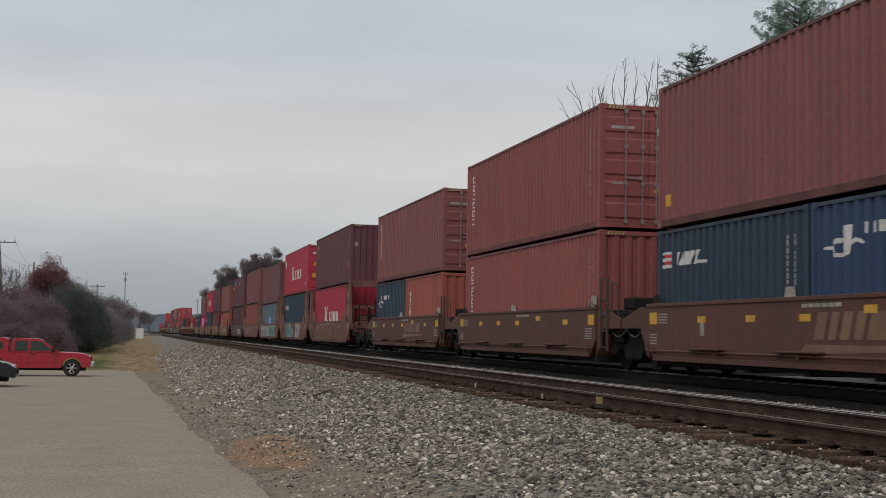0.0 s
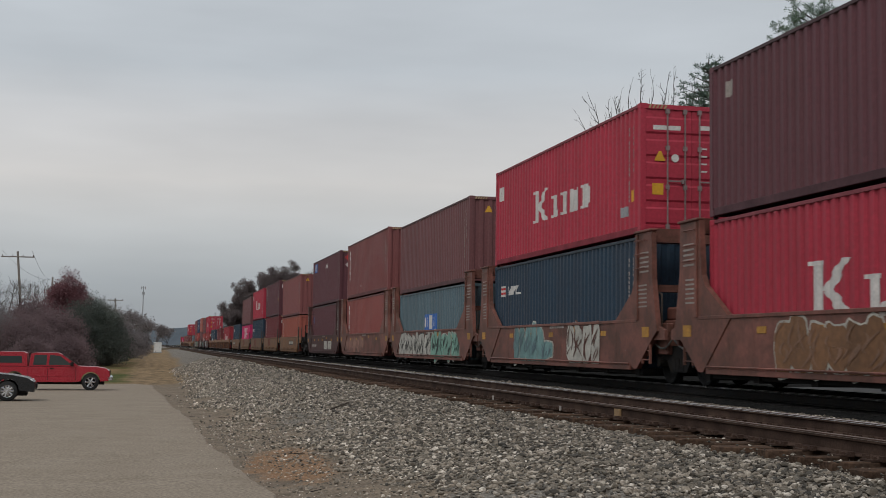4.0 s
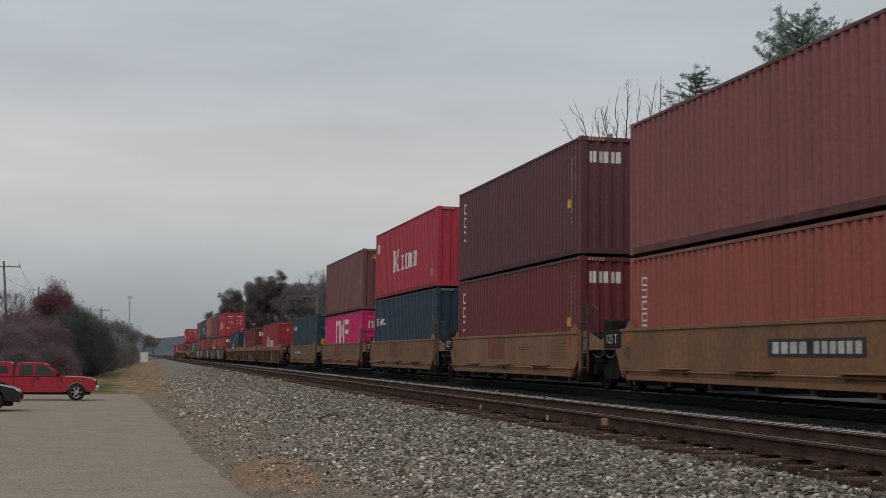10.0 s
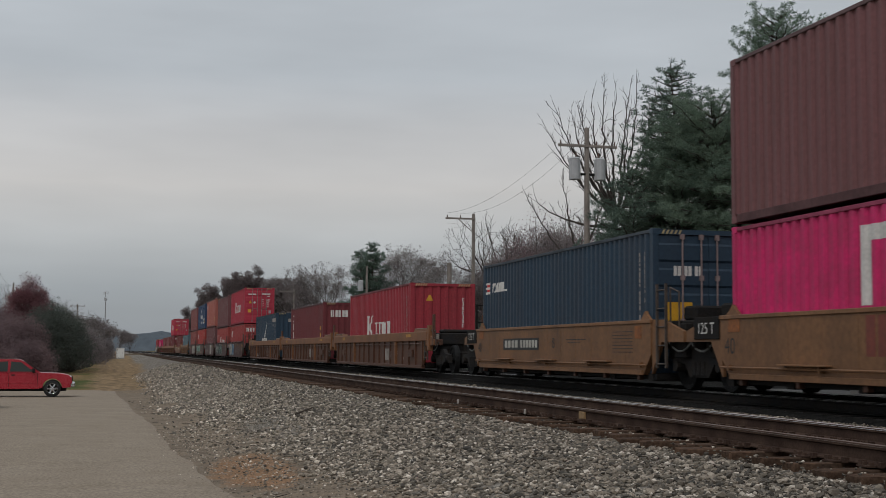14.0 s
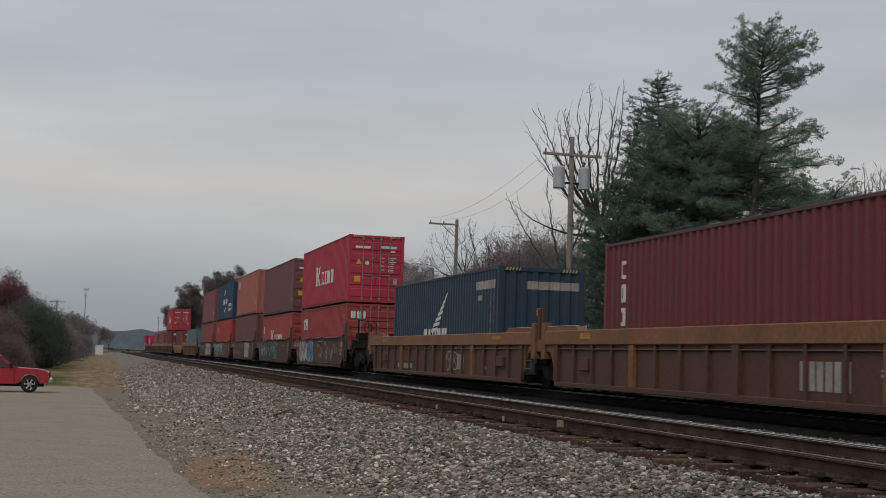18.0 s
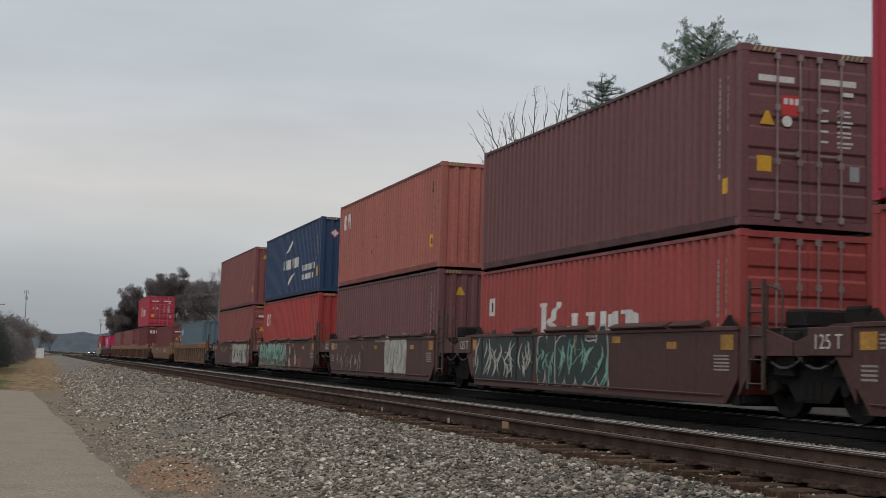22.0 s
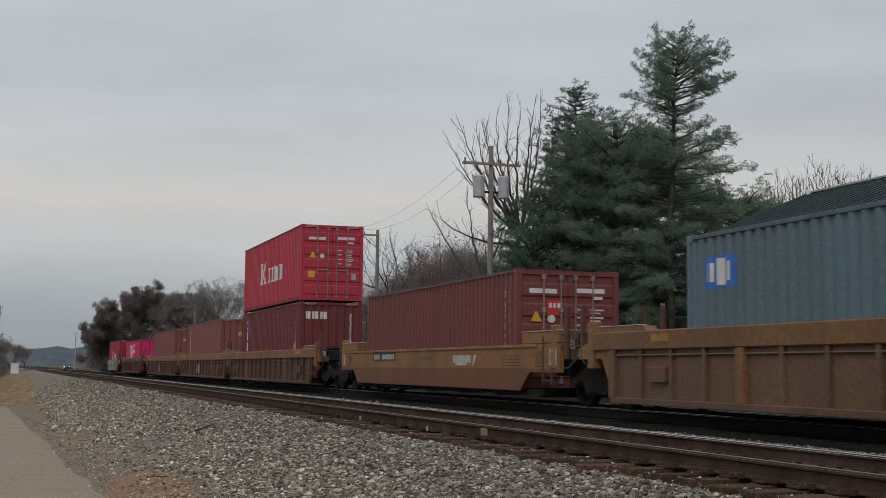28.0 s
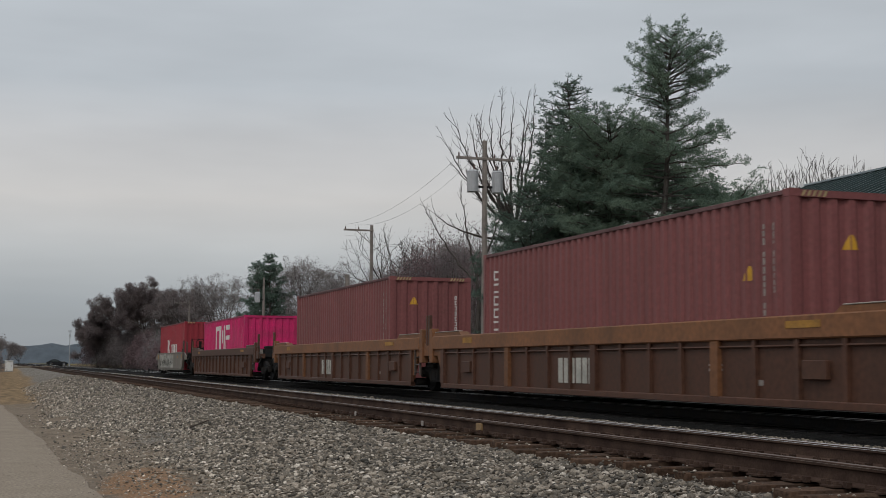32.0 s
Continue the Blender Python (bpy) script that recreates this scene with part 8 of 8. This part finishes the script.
# ---- parked vehicles ----
M_CARRED = mat("red_car_paint", (0.350, 0.020, 0.034), rough=0.28, var=0.08, scale=2, fine=20, bump=0)
M_CARBLACK = mat("black_car_paint", (0.014, 0.015, 0.017), rough=0.22, var=0.1, scale=2, fine=20, bump=0)
M_GLASS = plain("tinted_glass", (0.045, 0.055, 0.055), 0.06)
M_TYRE = mat("tyre_rubber", (0.016, 0.016, 0.016), rough=0.85, var=0.2, scale=8, fine=40)
M_CHROME = mat("satin_chrome", (0.55, 0.55, 0.56), rough=0.25, metal=1.0, var=0.1, scale=8, fine=40, bump=0)
M_LIGHT = plain("headlight_plastic", (0.62, 0.64, 0.66), 0.1)
M_AMBER = plain("amber_lens", (0.55, 0.16, 0.02), 0.2)


def wheel(t, x, y, r, w, spokes=6):
    mb = MB()
    prof = [(0.0, r * 0.62), (0.02, r * 0.66), (0.0, r * 0.9), (0.03, r), (w - 0.03, r), (w, r * 0.9), (w, r * 0.62)]
    n = 28
    for i in range(n):
        a = 2 * math.pi * i / n
        for d, q in prof:
            mb.v.append((q * math.cos(a), d, q * math.sin(a)))
    k = len(prof)
    mb.f = [(i * k + p, i * k + p + 1, ((i + 1) % n) * k + p + 1, ((i + 1) % n) * k + p) for i in range(n) for p in range(k - 1)]
    wh = part("wheel", mb, M_TYRE, t, at=(x, y, r), smooth=True)
    mb = MB()
    for i in range(spokes):
        a = 2 * math.pi * i / spokes
        mb.tube((0, 0.035, 0), (r * 0.6 * math.cos(a), 0.03, r * 0.6 * math.sin(a)), r * 0.12, r * 0.1, n=6)
    mb.tube((0, 0.0, 0), (0, 0.07, 0), r * 0.2, n=12)
    for i in range(24):
        a, b = 2 * math.pi * i / 24, 2 * math.pi * (i + 1) / 24
        mb.tube((r * 0.62 * math.cos(a), 0.03, r * 0.62 * math.sin(a)), (r * 0.62 * math.cos(b), 0.03, r * 0.62 * math.sin(b)), 0.02, n=5, cap=False)
    part("rim", mb, M_CHROME, wh, "silver alloy rim")
    mb = MB().tube((0, 0.09, 0), (0, 0.1, 0), r * 0.62, n=20)
    part("hub_back", mb, M_DARK, wh)


def loft(secs, close=True):
    """Skins a row of equal outlines."""
    mb = MB()
    n = len(secs[0])
    for s in secs:
        mb.v += s
    for k in range(len(secs) - 1):
        mb.f += [(k * n + i, k * n + (i + 1) % n, (k + 1) * n + (i + 1) % n, (k + 1) * n + i) for i in range(n)]
    mb.f += [tuple(range(n - 1, -1, -1)), tuple((len(secs) - 1) * n + i for i in range(n))]
    return mb


def sides(outline, half, round_in=0.05):
    """A body from a side outline: full width in the middle, drawn in at both flanks."""
    cx = sum(p[0] for p in outline) / len(outline)
    cz = sum(p[1] for p in outline) / len(outline)
    secs = []
    for y, k in ((-half, 0.985), (-half + round_in, 1.0), (half - round_in, 1.0), (half, 0.985)):
        secs.append([(cx + (x - cx) * k, y, cz + (z - cz) * k) for x, z in outline])
    return loft(secs)


def arch(cx, r, z, n=8):
    return [(cx - r * math.cos(math.pi * i / n), z + r * math.sin(math.pi * i / n)) for i in range(n + 1)]


def pickup(x, y, turn):
    """A small extended-cab pickup; its nose points along local +x, its front axle at the origin."""
    t = thing("pickup_truck", "red extended-cab pickup with a matching bed cap", "pickup truck", at=(x, y, lot_z(y)))
    t.rotation_euler = (0, 0, turn)
    wb, r, hw = 3.2, 0.365, 0.86
    low = [(0.78, 0.42)] + list(reversed(arch(0.0, 0.44, 0.40))) + [(-0.6, 0.36), (-wb + 0.6, 0.36)] + list(reversed(arch(-wb, 0.44, 0.40))) + [(-wb - 1.05, 0.46), (-wb - 1.08, 1.02), (-1.05, 1.04), (-0.5, 1.06), (0.3, 1.03), (0.66, 0.97), (0.80, 0.86), (0.84, 0.62)]
    part("body", sides(low, hw), M_CARRED, t)
    cab = [(-0.48, 1.05), (-1.22, 1.56), (-1.40, 1.63), (-2.30, 1.64), (-2.52, 1.58), (-2.60, 1.05)]
    part("cab", sides(cab, hw - 0.07, 0.10), M_CARRED, t)
    cap = [(-2.64, 1.04), (-2.68, 1.60), (-2.82, 1.66), (-3.95, 1.66), (-4.18, 1.58), (-4.26, 1.04)]
    c = part("bed_cap", sides(cap, hw - 0.06, 0.08), M_CARRED, t)
    for s in (-1, 1):
        yy = s * (hw - 0.066)
        mb = MB().prism([(-2.86, 1.18), (-2.90, 1.48), (-3.90, 1.48), (-4.05, 1.18)], min(yy, yy + s * 0.012), max(yy, yy + s * 0.012), axis=1)
        part("cap_window", mb, M_GLASS, c)
        yy = s * (hw - 0.076)
        for nm, pts in (("door_window", [(-0.78, 1.10), (-1.30, 1.50), (-1.72, 1.54), (-1.76, 1.10)]), ("rear_window", [(-1.86, 1.10), (-1.84, 1.54), (-2.36, 1.52), (-2.42, 1.10)])):
            mb = MB().prism(pts, min(yy, yy + s * 0.014), max(yy, yy + s * 0.014), axis=1)
            part(nm, mb, M_GLASS, t)
        yy = s * (hw - 0.004)
        mb = MB()
        for xa in (-0.62, -1.80, -2.62):
            mb.box(xa - 0.008, xa + 0.008, min(yy, yy + s * 0.008), max(yy, yy + s * 0.008), 0.45, 1.03)
        part("panel_gap", mb, M_DARK, t)
        part("side_moulding", MB().box(-2.55, -0.62, min(yy, yy + s * 0.014), max(yy, yy + s * 0.014), 0.60, 0.66, 0.004), M_CARRED, t)
        part("door_handle", MB().box(-1.70, -1.55, min(yy, yy + s * 0.03), max(yy, yy + s * 0.03), 0.93, 0.98, 0.006), M_DARK, t)
        part("door_mirror", MB().box(-0.86, -0.72, min(s * hw, s * (hw + 0.2)), max(s * hw, s * (hw + 0.2)), 1.06, 1.24, 0.03), M_DARK, t)
        part("headlight", MB().box(0.60, 0.80, min(s * 0.5, s * 0.83), max(s * 0.5, s * 0.83), 0.74, 0.92, 0.03), M_LIGHT, t)
        part("indicator", MB().box(0.62, 0.79, min(s * 0.74, s * 0.853), max(s * 0.74, s * 0.853), 0.66, 0.73, 0.01), M_AMBER, t)
        part("wheel_arch", MB().prism(arch(0, 0.455, 0.40) + list(reversed(arch(0, 0.415, 0.40))), min(s * (hw - 0.02), s * (hw + 0.012)), max(s * (hw - 0.02), s * (hw + 0.012)), axis=1), M_CARRED, t)
    mb = MB().prism([(-0.52, 1.07), (-1.20, 1.54), (-1.23, 1.555), (-0.54, 1.085)], -0.70, 0.70, axis=1)
    mb.v = [(a + 0.02, b, c0 + 0.02) for a, b, c0 in mb.v]
    part("windscreen", mb, M_GLASS, t)
    part("front_bumper", MB().box(0.66, 0.96, -0.86, 0.86, 0.44, 0.64, 0.04), M_CHROME, t)
    part("grille", MB().box(0.79, 0.85, -0.5, 0.5, 0.68, 0.90, 0.01), M_DARK, t)
    part("rear_bumper", MB().box(-4.46, -4.26, -0.84, 0.84, 0.46, 0.62, 0.03), M_CHROME, t)
    part("chassis", MB().box(-4.1, 0.6, -0.62, 0.62, 0.26, 0.44), M_DARK, t)
    for xx in (0, -wb):
        for s in (-1, 1):
            wheel(t, xx, -hw + 0.02 if s < 0 else hw - 0.22, r, 0.2)


def sedan(x, y, turn, z, label="dark sedan parked in the lot", lamp=None):
    t = thing("sedan_car", label, "car", at=(x, y, z))
    t.rotation_euler = (0, 0, turn)
    wb, r, hw = 2.75, 0.33, 0.88
    low = [(0.84, 0.30)] + list(reversed(arch(0.0, 0.39, 0.36))) + [(-0.5, 0.22), (-wb + 0.5, 0.22)] + list(reversed(arch(-wb, 0.39, 0.36))) + [(-wb - 0.9, 0.32), (-wb - 1.0, 0.92), (-wb - 0.5, 0.98), (-0.75, 0.94), (0.1, 0.88), (0.62, 0.78), (0.86, 0.64), (0.90, 0.46)]
    part("body", sides(low, hw, 0.09), M_CARBLACK, t)
    cab = [(-0.60, 0.93), (-1.35, 1.36), (-1.70, 1.44), (-2.45, 1.43), (-2.75, 1.34), (-3.35, 0.97)]
    part("cabin", sides(cab, hw - 0.13, 0.14), M_CARBLACK, t)
    for s in (-1, 1):
        yy = s * (hw - 0.137)
        part("side_window", MB().prism([(-0.95, 0.98), (-1.45, 1.32), (-1.75, 1.38), (-2.42, 1.37), (-2.95, 1.0)], min(yy, yy + s * 0.012), max(yy, yy + s * 0.012), axis=1), M_GLASS, t)
        part("headlight", MB().box(0.42, 0.80, min(s * 0.48, s * 0.86), max(s * 0.48, s * 0.86), 0.63, 0.72, 0.02), lamp or M_LIGHT, t, "lit headlight" if lamp else "clear slim headlight")
        part("door_mirror", MB().box(-0.95, -0.8, min(s * 0.84, s * 1.0), max(s * 0.84, s * 1.0), 0.95, 1.08, 0.02), M_CARBLACK, t)
        yy = s * (hw - 0.004)
        mb = MB()
        for xa in (-0.62, -1.72, -2.7):
            mb.box(xa - 0.007, xa + 0.007, min(yy, yy + s * 0.007), max(yy, yy + s * 0.007), 0.35, 0.92)
        part("panel_gap", mb, M_DARK, t)
    part("windscreen", MB().prism([(-0.62, 0.96), (-1.34, 1.37), (-1.36, 1.38), (-0.66, 0.96)], -0.66, 0.66, axis=1), M_GLASS, t)
    part("grille", MB().box(0.84, 0.92, -0.45, 0.45, 0.40, 0.58, 0.02), M_DARK, t)
    part("chassis", MB().box(-3.3, 0.6, -0.62, 0.62, 0.18, 0.36), M_DARK, t)
    for xx in (0, -wb):
        for s in (-1, 1):
            wheel(t, xx, -hw + 0.02 if s < 0 else hw - 0.22, r, 0.2, spokes=10)
    return t


pickup(-2.50, 59.5, radians(2))
sedan(-4.55, 45.5, radians(3), lot_z(45.5))
# the road that crosses the tracks far off, a car that drives over it and one that waits with its lamps on
ROAD = ((-90, -0.55), (-6, -0.40), (5.4, -0.03), (9.0, 0.0), (10.4, 0.085), (14.0, 0.085), (17.5, -0.05), (90, -0.25))


def road_z(x):
    for (a, p), (b, q) in zip(ROAD, ROAD[1:]):
        if a <= x <= b:
            return p + (q - p) * (x - a) / (b - a)
    return -0.5


tagged(part("road", MB().prism(list(ROAD) + [(90, -0.9), (-90, -1.2)], 296, 304), M_PAVE), "narrow asphalt road crossing the tracks far off", "road", kind="structure")
far_car = sedan(-12, 300, 0, road_z(-12), "dark car driving over the far crossing")
sedan(15.6, 362, radians(-97), ground_z(15.6, 362), "dark car waiting with its headlights on", plain("lit_headlamp", (1.0, 0.95, 0.85), emit=4.0))


# ---- motion of the train: seconds and metres run ----
RUN = [(0.0, 0.0), (2.5, 32.8), (5.0, 65.4), (7.5, 97.95), (10.0, 130.6), (12.5, 163.35), (15.0, 196.15), (17.5, 228.85), (20.0, 261.35), (22.5, 293.84), (25.0, 326.26), (27.5, 358.6), (30.0, 390.8), (32.0, 416.45)]


def run_at(t):
    for (a, p), (b, q) in zip(RUN, RUN[1:]):
        if a <= t <= b:
            return p + (q - p) * (t - a) / (b - a)
    return RUN[-1][1]


def motions():
    spin = [(i / FPS, math.degrees(run_at(i / FPS) / 0.463)) for i in range(32 * FPS + 1)]
    for w in WHEELS:
        x, y, z = w.location
        rows = [(t, pose(x, y, z, a)) for t, a in spin]
        walk(w, rows)
    for ob in TRAIN:
        x, y, z = ob.location
        walk(ob, [(t, pose(x, y - s, z)) for t, s in RUN])

    walk(far_car, [(t, pose(x, 300, road_z(x))) for t, x in ((0, -12), (24.5, -12), (26.5, -5), (28.6, 4.2), (29.5, 6.8), (30.5, 9.7), (32, 13.4))])


motions()
